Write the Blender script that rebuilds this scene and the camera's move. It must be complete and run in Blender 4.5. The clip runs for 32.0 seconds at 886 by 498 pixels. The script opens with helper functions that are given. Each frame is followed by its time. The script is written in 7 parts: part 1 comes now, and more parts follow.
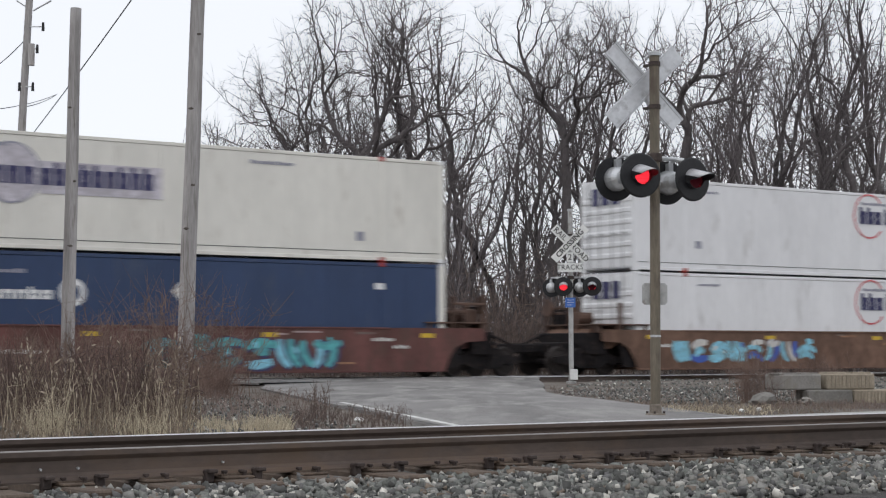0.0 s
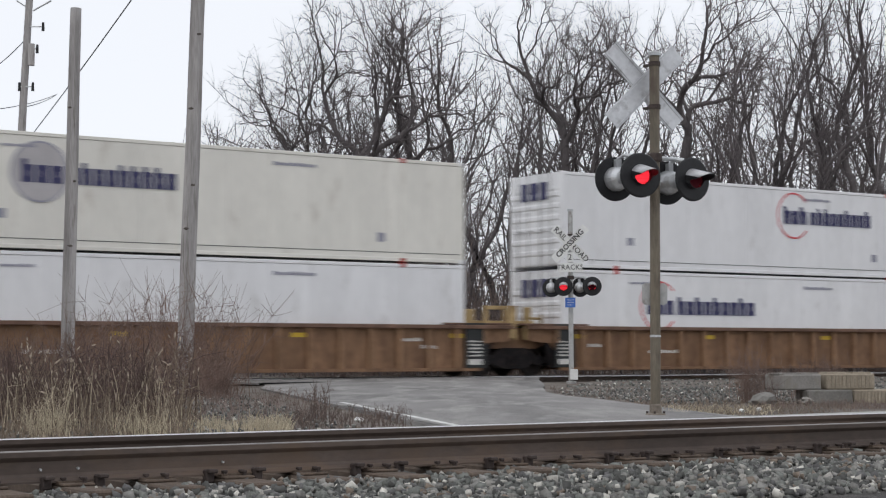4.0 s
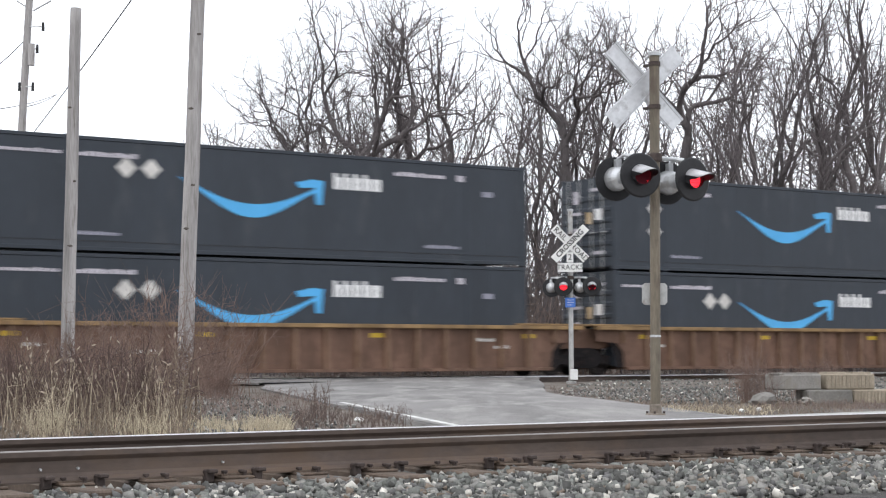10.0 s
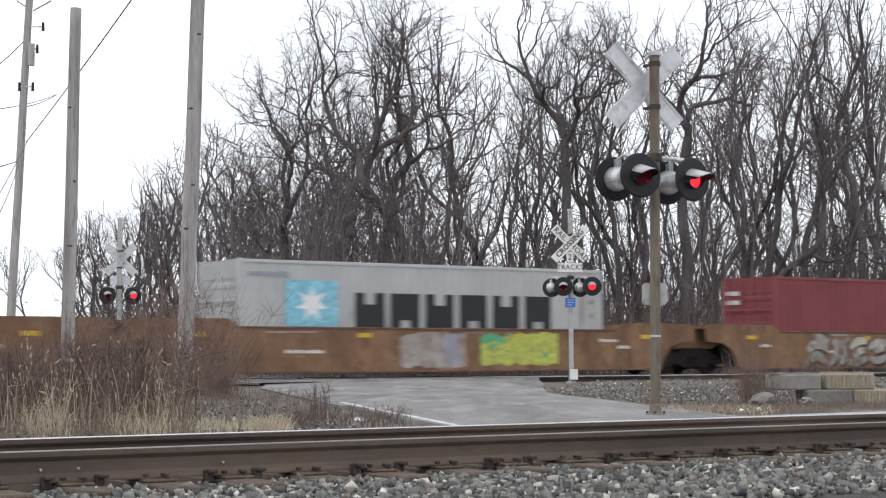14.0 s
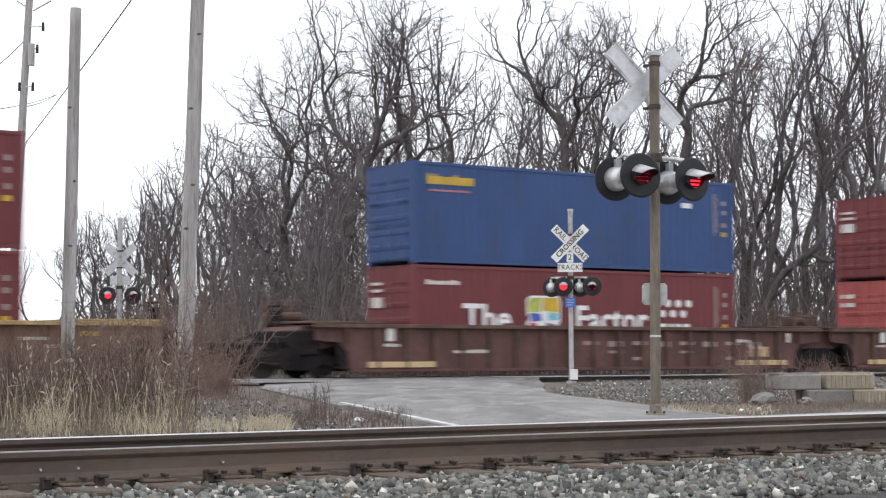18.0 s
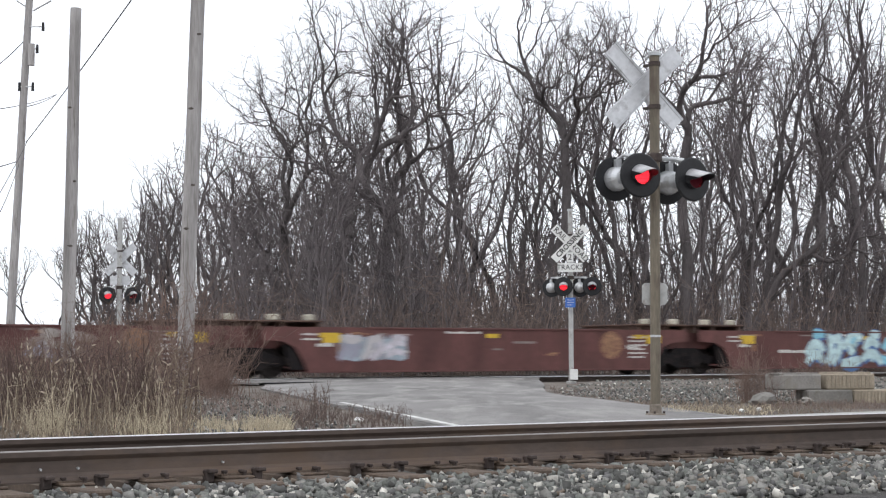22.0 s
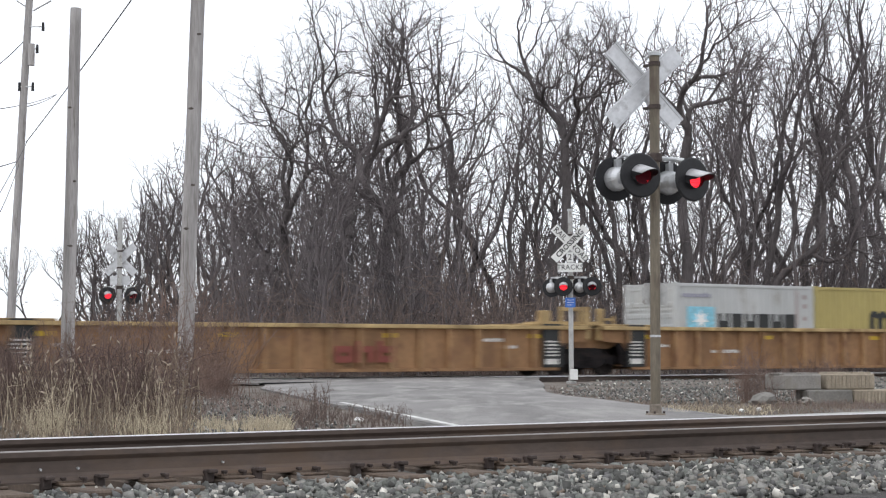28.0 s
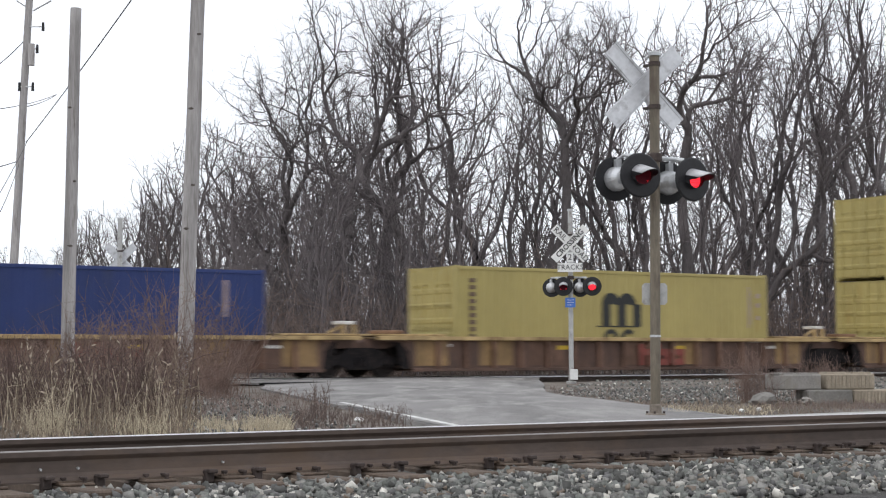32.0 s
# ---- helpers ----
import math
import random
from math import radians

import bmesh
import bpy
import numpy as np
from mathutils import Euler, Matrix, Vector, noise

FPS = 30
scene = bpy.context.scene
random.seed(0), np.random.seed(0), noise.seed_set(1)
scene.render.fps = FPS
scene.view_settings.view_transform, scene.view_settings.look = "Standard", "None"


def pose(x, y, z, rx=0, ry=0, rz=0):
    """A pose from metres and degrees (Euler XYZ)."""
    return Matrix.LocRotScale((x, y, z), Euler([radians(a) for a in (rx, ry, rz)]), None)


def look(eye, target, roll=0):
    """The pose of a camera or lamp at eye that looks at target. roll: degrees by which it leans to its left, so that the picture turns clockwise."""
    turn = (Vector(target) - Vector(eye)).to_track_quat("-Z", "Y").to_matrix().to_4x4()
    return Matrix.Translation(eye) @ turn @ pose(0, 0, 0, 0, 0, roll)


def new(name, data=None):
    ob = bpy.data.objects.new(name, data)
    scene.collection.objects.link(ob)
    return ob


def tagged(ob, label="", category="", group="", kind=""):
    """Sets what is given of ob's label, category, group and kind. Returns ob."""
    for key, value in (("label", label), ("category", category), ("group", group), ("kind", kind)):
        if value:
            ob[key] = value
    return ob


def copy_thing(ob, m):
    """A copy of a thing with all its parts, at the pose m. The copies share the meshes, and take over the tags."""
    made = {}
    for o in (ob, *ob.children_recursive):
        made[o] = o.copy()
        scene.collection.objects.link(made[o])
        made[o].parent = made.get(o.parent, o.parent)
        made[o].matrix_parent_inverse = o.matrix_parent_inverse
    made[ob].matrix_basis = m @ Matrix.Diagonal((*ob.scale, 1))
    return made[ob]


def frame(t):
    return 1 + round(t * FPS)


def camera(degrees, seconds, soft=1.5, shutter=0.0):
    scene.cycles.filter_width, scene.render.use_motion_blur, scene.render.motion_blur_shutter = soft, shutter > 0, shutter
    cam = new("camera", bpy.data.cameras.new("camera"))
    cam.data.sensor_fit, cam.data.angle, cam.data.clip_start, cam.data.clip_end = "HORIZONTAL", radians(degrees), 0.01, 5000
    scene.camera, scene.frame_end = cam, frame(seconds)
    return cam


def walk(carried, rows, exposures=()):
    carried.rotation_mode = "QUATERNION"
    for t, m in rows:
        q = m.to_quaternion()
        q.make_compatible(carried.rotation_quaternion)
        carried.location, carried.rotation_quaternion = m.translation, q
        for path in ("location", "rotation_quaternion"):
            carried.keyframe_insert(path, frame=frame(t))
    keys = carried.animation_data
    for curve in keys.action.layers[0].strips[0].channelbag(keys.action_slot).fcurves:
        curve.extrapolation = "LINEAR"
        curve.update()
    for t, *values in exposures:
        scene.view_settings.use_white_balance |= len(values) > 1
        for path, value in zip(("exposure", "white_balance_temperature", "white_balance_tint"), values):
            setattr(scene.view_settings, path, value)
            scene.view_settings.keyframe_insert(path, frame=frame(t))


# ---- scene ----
# ------------------------------------------------------------------ camera
cam = camera(29.29, 32.0, soft=1.2, shutter=0.32)
EYE = (0, 0, 0.70)
VIEW = look(EYE, (0, math.cos(0.06348), 0.70 + math.sin(0.06348)), -0.146)
walk(cam, [(0, VIEW), (32, VIEW)], exposures=[(0, -0.42), (1, -0.3), (2, -0.22), (3, -0.45), (4.5, -0.45), (6, -0.4), (7, -0.12), (8, -0.16), (9, -0.02),
                                               (10, 0.24), (11, 0.18), (12, 0.04), (13, 0.0), (14, -0.08), (17, 0.02), (18, 0.10), (20, 0.06), (22, 0.0), (28, 0.0), (30, -0.02), (32, -0.1)])

# ------------------------------------------------------------------ light
world = bpy.data.worlds.new("overcast_sky")
scene.world = world
world.use_nodes = True
wn, wl = world.node_tree.nodes, world.node_tree.links
wn.clear()
w_out = wn.new("ShaderNodeOutputWorld")
w_bg = wn.new("ShaderNodeBackground")
w_sky = wn.new("ShaderNodeTexSky")
w_sky.sky_type = "NISHITA"
w_sky.sun_disc = False
w_sky.sun_elevation, w_sky.sun_rotation = radians(48), radians(200)
w_geo = wn.new("ShaderNodeTexCoord")
w_sep = wn.new("ShaderNodeSeparateXYZ")
w_ramp = wn.new("ShaderNodeValToRGB")
w_ramp.color_ramp.elements[0].position = 0.0
w_ramp.color_ramp.elements[0].color = (1.08, 1.13, 1.21, 1)
w_ramp.color_ramp.elements[1].position = 1.0
w_ramp.color_ramp.elements[1].color = (1.10, 1.13, 1.20, 1)
w_mid = w_ramp.color_ramp.elements.new(0.16)
w_mid.color = (1.22, 1.25, 1.32, 1)
w_cloud = wn.new("ShaderNodeTexNoise")
w_cloud.inputs["Scale"].default_value = 2.2
w_cloud.inputs["Detail"].default_value = 5
w_add = wn.new("ShaderNodeMath")
w_add.operation = "MULTIPLY_ADD"
w_add.inputs[1].default_value = 0.10
w_mix = wn.new("ShaderNodeMix")
w_mix.data_type = "RGBA"
w_mix.inputs["Factor"].default_value = 0.012
wl.new(w_geo.outputs["Generated"], w_sep.inputs[0])
wl.new(w_geo.outputs["Generated"], w_cloud.inputs["Vector"])
wl.new(w_cloud.outputs["Fac"], w_add.inputs[0])
wl.new(w_sep.outputs["Z"], w_add.inputs[2])
wl.new(w_add.outputs[0], w_ramp.inputs[0])
wl.new(w_ramp.outputs[0], w_mix.inputs["A"])
wl.new(w_sky.outputs[0], w_mix.inputs["B"])
wl.new(w_mix.outputs["Result"], w_bg.inputs["Color"])
w_bg.inputs["Strength"].default_value = 1.0
wl.new(w_bg.outputs[0], w_out.inputs[0])

sun = new("sun", bpy.data.lights.new("sun", "SUN"))
sun.data.energy, sun.data.angle = 0.5, radians(30)
sun.data.color = (1.0, 0.97, 0.92)
sun.matrix_world = look((0, 0, 60), (22, 40, 0))


# ------------------------------------------------------------------ materials
def surf(name, col, rough=0.65, metal=0.0, var=0.25, scale=2.0, fine=30.0, bump=0.15, other=None, cover=0.5,
         stretch=(1, 1, 1), glow=0.0, dist=0.01, rnd=0.0, spec=0.4):
    """Base colour varied at two scales; other: a second colour (rust, dirt, lichen) over the share cover."""
    m = bpy.data.materials.new(name)
    m.use_nodes = True
    nt = m.node_tree
    nd, ln = nt.nodes, nt.links
    bs = nd["Principled BSDF"]
    co = nd.new("ShaderNodeTexCoord")
    mp = nd.new("ShaderNodeMapping")
    mp.inputs["Scale"].default_value = stretch
    inf = nd.new("ShaderNodeObjectInfo")
    cmb = nd.new("ShaderNodeVectorMath")
    cmb.operation = "MULTIPLY_ADD"
    cmb.inputs[1].default_value = (7, 13, 5)
    ln.new(inf.outputs["Random"], cmb.inputs[0])
    ln.new(co.outputs["Object"], cmb.inputs[2])
    ln.new(cmb.outputs[0], mp.inputs["Vector"])
    n1, n2 = nd.new("ShaderNodeTexNoise"), nd.new("ShaderNodeTexNoise")
    for nz, sc, de in ((n1, scale, 4), (n2, fine, 6)):
        nz.inputs["Scale"].default_value, nz.inputs["Detail"].default_value = sc, de
        ln.new(mp.outputs[0], nz.inputs["Vector"])
    rm = nd.new("ShaderNodeMapRange")
    rm.inputs[1].default_value, rm.inputs[2].default_value = 0.3, 0.7
    rm.inputs[3].default_value, rm.inputs[4].default_value = 1 - var, 1 + var
    ln.new(n1.outputs["Fac"], rm.inputs[0])
    rf = nd.new("ShaderNodeMapRange")
    rf.inputs[1].default_value, rf.inputs[2].default_value = 0.3, 0.7
    rf.inputs[3].default_value, rf.inputs[4].default_value = 1 - var * 0.6, 1 + var * 0.6
    ln.new(n2.outputs["Fac"], rf.inputs[0])
    mu = nd.new("ShaderNodeMath")
    mu.operation = "MULTIPLY"
    ln.new(rm.outputs[0], mu.inputs[0])
    ln.new(rf.outputs[0], mu.inputs[1])
    last = mu.outputs[0]
    if rnd:
        rr = nd.new("ShaderNodeMapRange")
        rr.inputs[3].default_value, rr.inputs[4].default_value = 1 - rnd, 1 + rnd
        ln.new(inf.outputs["Random"], rr.inputs[0])
        m2 = nd.new("ShaderNodeMath")
        m2.operation = "MULTIPLY"
        ln.new(last, m2.inputs[0])
        ln.new(rr.outputs[0], m2.inputs[1])
        last = m2.outputs[0]
    sc = nd.new("ShaderNodeVectorMath")
    sc.operation = "SCALE"
    sc.inputs[0].default_value = col
    ln.new(last, sc.inputs["Scale"])
    colour = sc.outputs[0]
    if other:
        n3 = nd.new("ShaderNodeTexNoise")
        n3.inputs["Scale"].default_value, n3.inputs["Detail"].default_value = scale * 2.3, 7
        n3.inputs["Roughness"].default_value = 0.65
        ln.new(mp.outputs[0], n3.inputs["Vector"])
        th = nd.new("ShaderNodeMapRange")
        th.inputs[1].default_value, th.inputs[2].default_value = 0.62 - 0.3 * cover, 0.78 - 0.3 * cover
        ln.new(n3.outputs["Fac"], th.inputs[0])
        mx = nd.new("ShaderNodeMix")
        mx.data_type = "RGBA"
        mx.inputs["B"].default_value = (*other, 1)
        ln.new(th.outputs[0], mx.inputs["Factor"])
        ln.new(colour, mx.inputs["A"])
        colour = mx.outputs["Result"]
    ln.new(colour, bs.inputs["Base Color"])
    bs.inputs["Roughness"].default_value, bs.inputs["Metallic"].default_value = rough, metal
    bs.inputs["Specular IOR Level"].default_value = spec
    if bump:
        bp = nd.new("ShaderNodeBump")
        bp.inputs["Strength"].default_value, bp.inputs["Distance"].default_value = bump, dist
        ln.new(n2.outputs["Fac"], bp.inputs["Height"])
        ln.new(bp.outputs[0], bs.inputs["Normal"])
    if glow:
        bs.inputs["Emission Color"].default_value = (*col, 1)
        bs.inputs["Emission Strength"].default_value = glow
    return m


M = {}


def mat(name, *a, **k):
    M[name] = surf(name, *a, **k)
    return M[name]


mat("soil", (0.118, 0.098, 0.082), 0.95, var=0.35, scale=0.35, fine=9, bump=0.6, other=(0.19, 0.168, 0.145), cover=0.5, dist=0.05)
mat("asphalt", (0.205, 0.196, 0.19), 0.88, var=0.30, scale=0.45, fine=26, bump=0.4, other=(0.31, 0.30, 0.285), cover=0.48, stretch=(1.6, 0.35, 1))
mat("gravel_bed", (0.072, 0.067, 0.062), 0.95, var=0.4, scale=6, fine=28, bump=0.9, dist=0.05)
mat("pale_gravel", (0.42, 0.41, 0.39), 0.95, var=0.25, scale=2, fine=40, bump=0.6, dist=0.02)
mat("line_paint", (0.60, 0.60, 0.58), 0.7, var=0.2, scale=3, fine=30, other=(0.35, 0.34, 0.32), cover=0.35)
mat("rail_side", (0.098, 0.074, 0.062), 0.75, var=0.25, scale=1.2, fine=25, bump=0.25, other=(0.13, 0.09, 0.065), cover=0.4, stretch=(0.4, 1, 1))
mat("rail_dull", (0.27, 0.25, 0.235), 0.5, 0.9, var=0.2, scale=2, fine=40, bump=0.08, stretch=(0.3, 1, 1))
mat("rail_head", (0.72, 0.71, 0.71), 0.28, 1.0, var=0.1, scale=2, fine=40, bump=0.05)
mat("tie_wood", (0.12, 0.09, 0.07), 0.9, var=0.35, scale=2, fine=20, bump=0.5, stretch=(6, 1, 1))
mat("plate_rust", (0.105, 0.077, 0.058), 0.85, var=0.3, scale=6, fine=50, bump=0.4)
mat("spike_steel", (0.06, 0.045, 0.04), 0.8, var=0.3, scale=9, fine=60)
mat("stone", (0.26, 0.265, 0.26), 0.9, var=0.3, scale=6, fine=60, bump=0.4, dist=0.004)
mat("bark", (0.112, 0.099, 0.099), 0.95, var=0.35, scale=1.4, fine=14, bump=0.9, dist=0.03, stretch=(1, 1, 0.3), rnd=0.3)
mat("twig", (0.142, 0.124, 0.126), 0.95, var=0.2, scale=0.7, fine=6, bump=0, rnd=0.3)
mat("brush", (0.20, 0.138, 0.114), 0.95, var=0.35, scale=1.2, fine=9, bump=0)
mat("brush_dark", (0.10, 0.068, 0.060), 0.95, var=0.4, scale=1.2, fine=9, bump=0)
mat("thicket", (0.18, 0.137, 0.12), 0.95, var=0.3, scale=0.8, fine=6, bump=0, rnd=0.3)
mat("straw", (0.52, 0.45, 0.33), 0.9, var=0.3, scale=2, fine=12, bump=0)
mat("seed_head", (0.44, 0.37, 0.29), 0.95, var=0.3, scale=8, fine=30, bump=0)
mat("pole_wood", (0.36, 0.343, 0.335), 0.9, var=0.28, scale=1.3, fine=16, bump=0.6, stretch=(3, 3, 0.25), other=(0.16, 0.14, 0.125), cover=0.25, dist=0.02)
mat("knot", (0.11, 0.095, 0.082), 0.95, var=0.3, scale=9, fine=40)
mat("wire", (0.04, 0.04, 0.045), 0.6, var=0.1, bump=0)
mat("mast_paint", (0.165, 0.14, 0.105), 0.6, 0.1, var=0.25, scale=2.5, fine=25, other=(0.11, 0.085, 0.065), cover=0.4, stretch=(2, 2, 0.4))
mat("galvanised", (0.52, 0.53, 0.54), 0.45, 0.6, var=0.15, scale=4, fine=40)
mat("mast_white", (0.45, 0.45, 0.44), 0.5, 0.2, var=0.18, scale=3, fine=30, other=(0.25, 0.22, 0.2), cover=0.25)
mat("blade_back", (0.66, 0.67, 0.69), 0.45, 0.35, var=0.12, scale=3, fine=20, other=(0.45, 0.45, 0.46), cover=0.3)
mat("blade_white", (0.80, 0.80, 0.78), 0.55, var=0.08, scale=3, fine=20)
mat("sign_black", (0.03, 0.03, 0.03), 0.6, var=0.1)
mat("sign_blue", (0.06, 0.16, 0.50), 0.5, var=0.1)
mat("lamp_black", (0.014, 0.014, 0.016), 0.5, var=0.3, scale=6, fine=40)
mat("lamp_silver", (0.60, 0.61, 0.62), 0.38, 0.7, var=0.12, scale=6, fine=40)
# pale tops of the black hoods: the sky's reflection put into the colour
mat("hood_top", (0.5, 0.5, 0.51), 0.4, 0.5, var=0.15, scale=6, fine=40)
mat("red_lit", (1.0, 0.03, 0.05), 0.3, glow=1.5, var=0.02, bump=0)
# faint glow put in so covered and unlit lenses look dim red
mat("red_dim", (0.075, 0.008, 0.014), 0.55, glow=0.12, var=0.1, bump=0, spec=0.08)
mat("concrete", (0.265, 0.25, 0.232), 0.9, var=0.2, scale=2, fine=30, bump=0.5, other=(0.24, 0.22, 0.19), cover=0.35)
mat("concrete_dark", (0.20, 0.19, 0.175), 0.9, var=0.25, scale=2, fine=30, bump=0.5, other=(0.15, 0.14, 0.12), cover=0.4)
mat("concrete_tan", (0.31, 0.265, 0.205), 0.9, var=0.2, scale=2, fine=30, bump=0.5, other=(0.26, 0.22, 0.17), cover=0.35)
mat("grass_dry", (0.235, 0.185, 0.14), 0.95, var=0.3, scale=2, fine=15, bump=0)
mat("debris_white", (0.75, 0.75, 0.73), 0.8, var=0.1, scale=9, fine=40)


# ------------------------------------------------------------------ mesh tools
def link(name, me, materials, parent=None, label=""):
    ob = new(name, me)
    for m in materials if isinstance(materials, (list, tuple)) else [materials]:
        me.materials.append(M[m])
    if parent is not None:
        ob.parent = parent
    if label:
        ob["label"] = label
    return ob


def part(name, bm, material, parent, label="", smooth=False):
    me = bpy.data.meshes.new(name)
    bm.to_mesh(me)
    bm.free()
    if smooth:
        me.polygons.foreach_set("use_smooth", [True] * len(me.polygons))
    return link(name, me, material, parent, label)


def again(ob, parent, m=None, name=None):
    """A further part on the mesh of ob."""
    o = new(name or ob.name.split(".")[0], ob.data)
    o.parent = parent
    if m is not None:
        o.matrix_basis = m
    return o


def box(bm, x0, x1, y0, y1, z0, z1, cut=0.0, mi=0):
    if cut <= 0:
        v = [bm.verts.new(p) for p in ((x0, y0, z0), (x1, y0, z0), (x1, y1, z0), (x0, y1, z0),
                                       (x0, y0, z1), (x1, y0, z1), (x1, y1, z1), (x0, y1, z1))]
        for f in ((0, 3, 2, 1), (4, 5, 6, 7), (0, 1, 5, 4), (1, 2, 6, 5), (2, 3, 7, 6), (3, 0, 4, 7)):
            bm.faces.new([v[i] for i in f]).material_index = mi
        return v
    r = bmesh.ops.create_cube(bm, size=1, matrix=Matrix.Translation(((x0 + x1) / 2, (y0 + y1) / 2, (z0 + z1) / 2)) @
                              Matrix.Diagonal((x1 - x0, y1 - y0, z1 - z0, 1)))
    ed = list({e for v in r["verts"] for e in v.link_edges})
    bmesh.ops.bevel(bm, geom=ed, offset=cut, segments=1, affect="EDGES", profile=0.5)


def prism(bm, poly, y0, y1, mi=0):
    """A polygon in x, z pushed from y0 to y1."""
    a = [bm.verts.new((x, y0, z)) for x, z in poly]
    b = [bm.verts.new((x, y1, z)) for x, z in poly]
    n = len(poly)
    fs = [bm.faces.new(a), bm.faces.new(b[::-1])]
    for i in range(n):
        fs.append(bm.faces.new((a[i], b[i], b[(i + 1) % n], a[(i + 1) % n])))
    for f in fs:
        f.material_index = mi
    return fs


def rod(bm, p0, p1, r0, r1=None, n=8, caps=True):
    r1 = r0 if r1 is None else r1
    p0, p1 = Vector(p0), Vector(p1)
    q = (p1 - p0).to_track_quat("Z", "Y")
    ra, rb = [], []
    for i in range(n):
        a = 2 * math.pi * i / n
        d = q @ Vector((math.cos(a), math.sin(a), 0))
        ra.append(bm.verts.new(p0 + d * r0))
        rb.append(bm.verts.new(p1 + d * r1))
    for i in range(n):
        bm.faces.new((ra[i], ra[(i + 1) % n], rb[(i + 1) % n], rb[i]))
    if caps:
        bm.faces.new(ra[::-1])
        bm.faces.new(rb)


def lathe(bm, prof, m, n=20):
    """Profile of (radius, height) turned about local z, placed by m."""
    rings = []
    for r, h in prof:
        rings.append([bm.verts.new(m @ Vector((r * math.cos(2 * math.pi * i / n), r * math.sin(2 * math.pi * i / n), h))) for i in range(n)])
    for a, b in zip(rings, rings[1:]):
        for i in range(n):
            bm.faces.new((a[i], a[(i + 1) % n], b[(i + 1) % n], b[i]))
    bm.faces.new(rings[0][::-1])
    bm.faces.new(rings[-1])


def mesh_np(name, verts, quads, smooth=False, tris=None):
    me = bpy.data.meshes.new(name)
    nq = 0 if quads is None else len(quads)
    nt = 0 if tris is None else len(tris)
    me.vertices.add(len(verts))
    me.vertices.foreach_set("co", np.asarray(verts, np.float32).ravel())
    idx = []
    if nq:
        idx.append(np.asarray(quads, np.int32).ravel())
    if nt:
        idx.append(np.asarray(tris, np.int32).ravel())
    idx = np.concatenate(idx)
    me.loops.add(len(idx))
    me.loops.foreach_set("vertex_index", idx)
    me.polygons.add(nq + nt)
    me.polygons.foreach_set("loop_start", np.concatenate([np.arange(nq) * 4, nq * 4 + np.arange(nt) * 3]).astype(np.int32))
    if smooth:
        me.polygons.foreach_set("use_smooth", np.ones(nq + nt, bool))
    me.update(calc_edges=True)
    me.validate()
    return me


def tubes(lines, radii, sides):
    """Tapered tubes along N polylines of K points each: vertices and quads."""
    lines, radii = np.asarray(lines, float), np.asarray(radii, float)
    n, k, _ = lines.shape
    d = np.empty_like(lines)
    d[:, 1:-1] = lines[:, 2:] - lines[:, :-2]
    d[:, 0], d[:, -1] = lines[:, 1] - lines[:, 0], lines[:, -1] - lines[:, -2]
    d /= np.linalg.norm(d, axis=2, keepdims=True) + 1e-9
    ref = np.where(np.abs(d[..., 2:3]) > 0.9, np.array([1.0, 0, 0]), np.array([0, 0, 1.0]))
    a = np.cross(d, ref)
    a /= np.linalg.norm(a, axis=2, keepdims=True) + 1e-9
    b = np.cross(d, a)
    ang = np.arange(sides) * 2 * np.pi / sides
    v = lines[:, :, None] + radii[:, :, None, None] * (a[:, :, None] * np.cos(ang)[:, None] + b[:, :, None] * np.sin(ang)[:, None])
    base = (np.arange(n)[:, None, None] * k + np.arange(k - 1)[None, :, None]) * sides
    i = np.arange(sides)[None, None, :]
    j = (i + 1) % sides
    q = np.stack([base + i, base + j, base + sides + j, base + sides + i], -1).reshape(-1, 4)
    return v.reshape(-1, 3), q


def gather(chunks):
    vs, qs, o = [], [], 0
    for v, q in chunks:
        vs.append(v)
        qs.append(q + o)
        o += len(v)
    return np.concatenate(vs), np.concatenate(qs)


def words(name, text, size, material, parent, m, label="", thick=0.003, bold=0.0):
    cu = bpy.data.curves.new(name, "FONT")
    cu.offset = bold
    cu.body, cu.size, cu.extrude, cu.align_x, cu.align_y, cu.resolution_u = text, size, thick, "CENTER", "CENTER", 2
    tmp = new(name, cu)
    me = bpy.data.meshes.new_from_object(tmp.evaluated_get(bpy.context.evaluated_depsgraph_get()))
    bpy.data.objects.remove(tmp)
    ob = link(name, me, material, parent, label)
    ob.matrix_basis = m
    return ob


# ------------------------------------------------------------------ plan
TURN = 33.764
UX, UY = math.cos(radians(TURN)), math.sin(radians(TURN))
FAR_C, FAR_TOP = 40.96, 0.131      # track of the train: middle, top of rail
NEAR_C, NEAR_TOP = 10.285, 0.162   # track before the camera


def track(v, z=0.0, s=0.0):
    """A pose on the line that runs along the tracks, v metres from the camera."""
    return pose(-UY * v + UX * s, UX * v + UY * s, z, 0, 0, TURN)


def sv(s, v, z=0.0):
    return Vector((UX * s - UY * v, UY * s + UX * v, z))


def side_of(px, depth):
    """x of a place that many metres deep."""
    return (px - 784) / 3000.3 * depth


rng = np.random.default_rng(7)

# ------------------------------------------------------------------ ground
def ground_height(v):
    cuts = ((-1e4, -0.22), (7.0, -0.2), (12.2, -0.13), (13.4, 0.0), (37.0, 0.0), (38.6, -0.10), (43.4, -0.10), (45, 0.0), (1e4, 0.0))
    for (a, za), (b, zb) in zip(cuts, cuts[1:]):
        if v <= b:
            return za + (zb - za) * (v - a) / (b - a)
    return 0.0


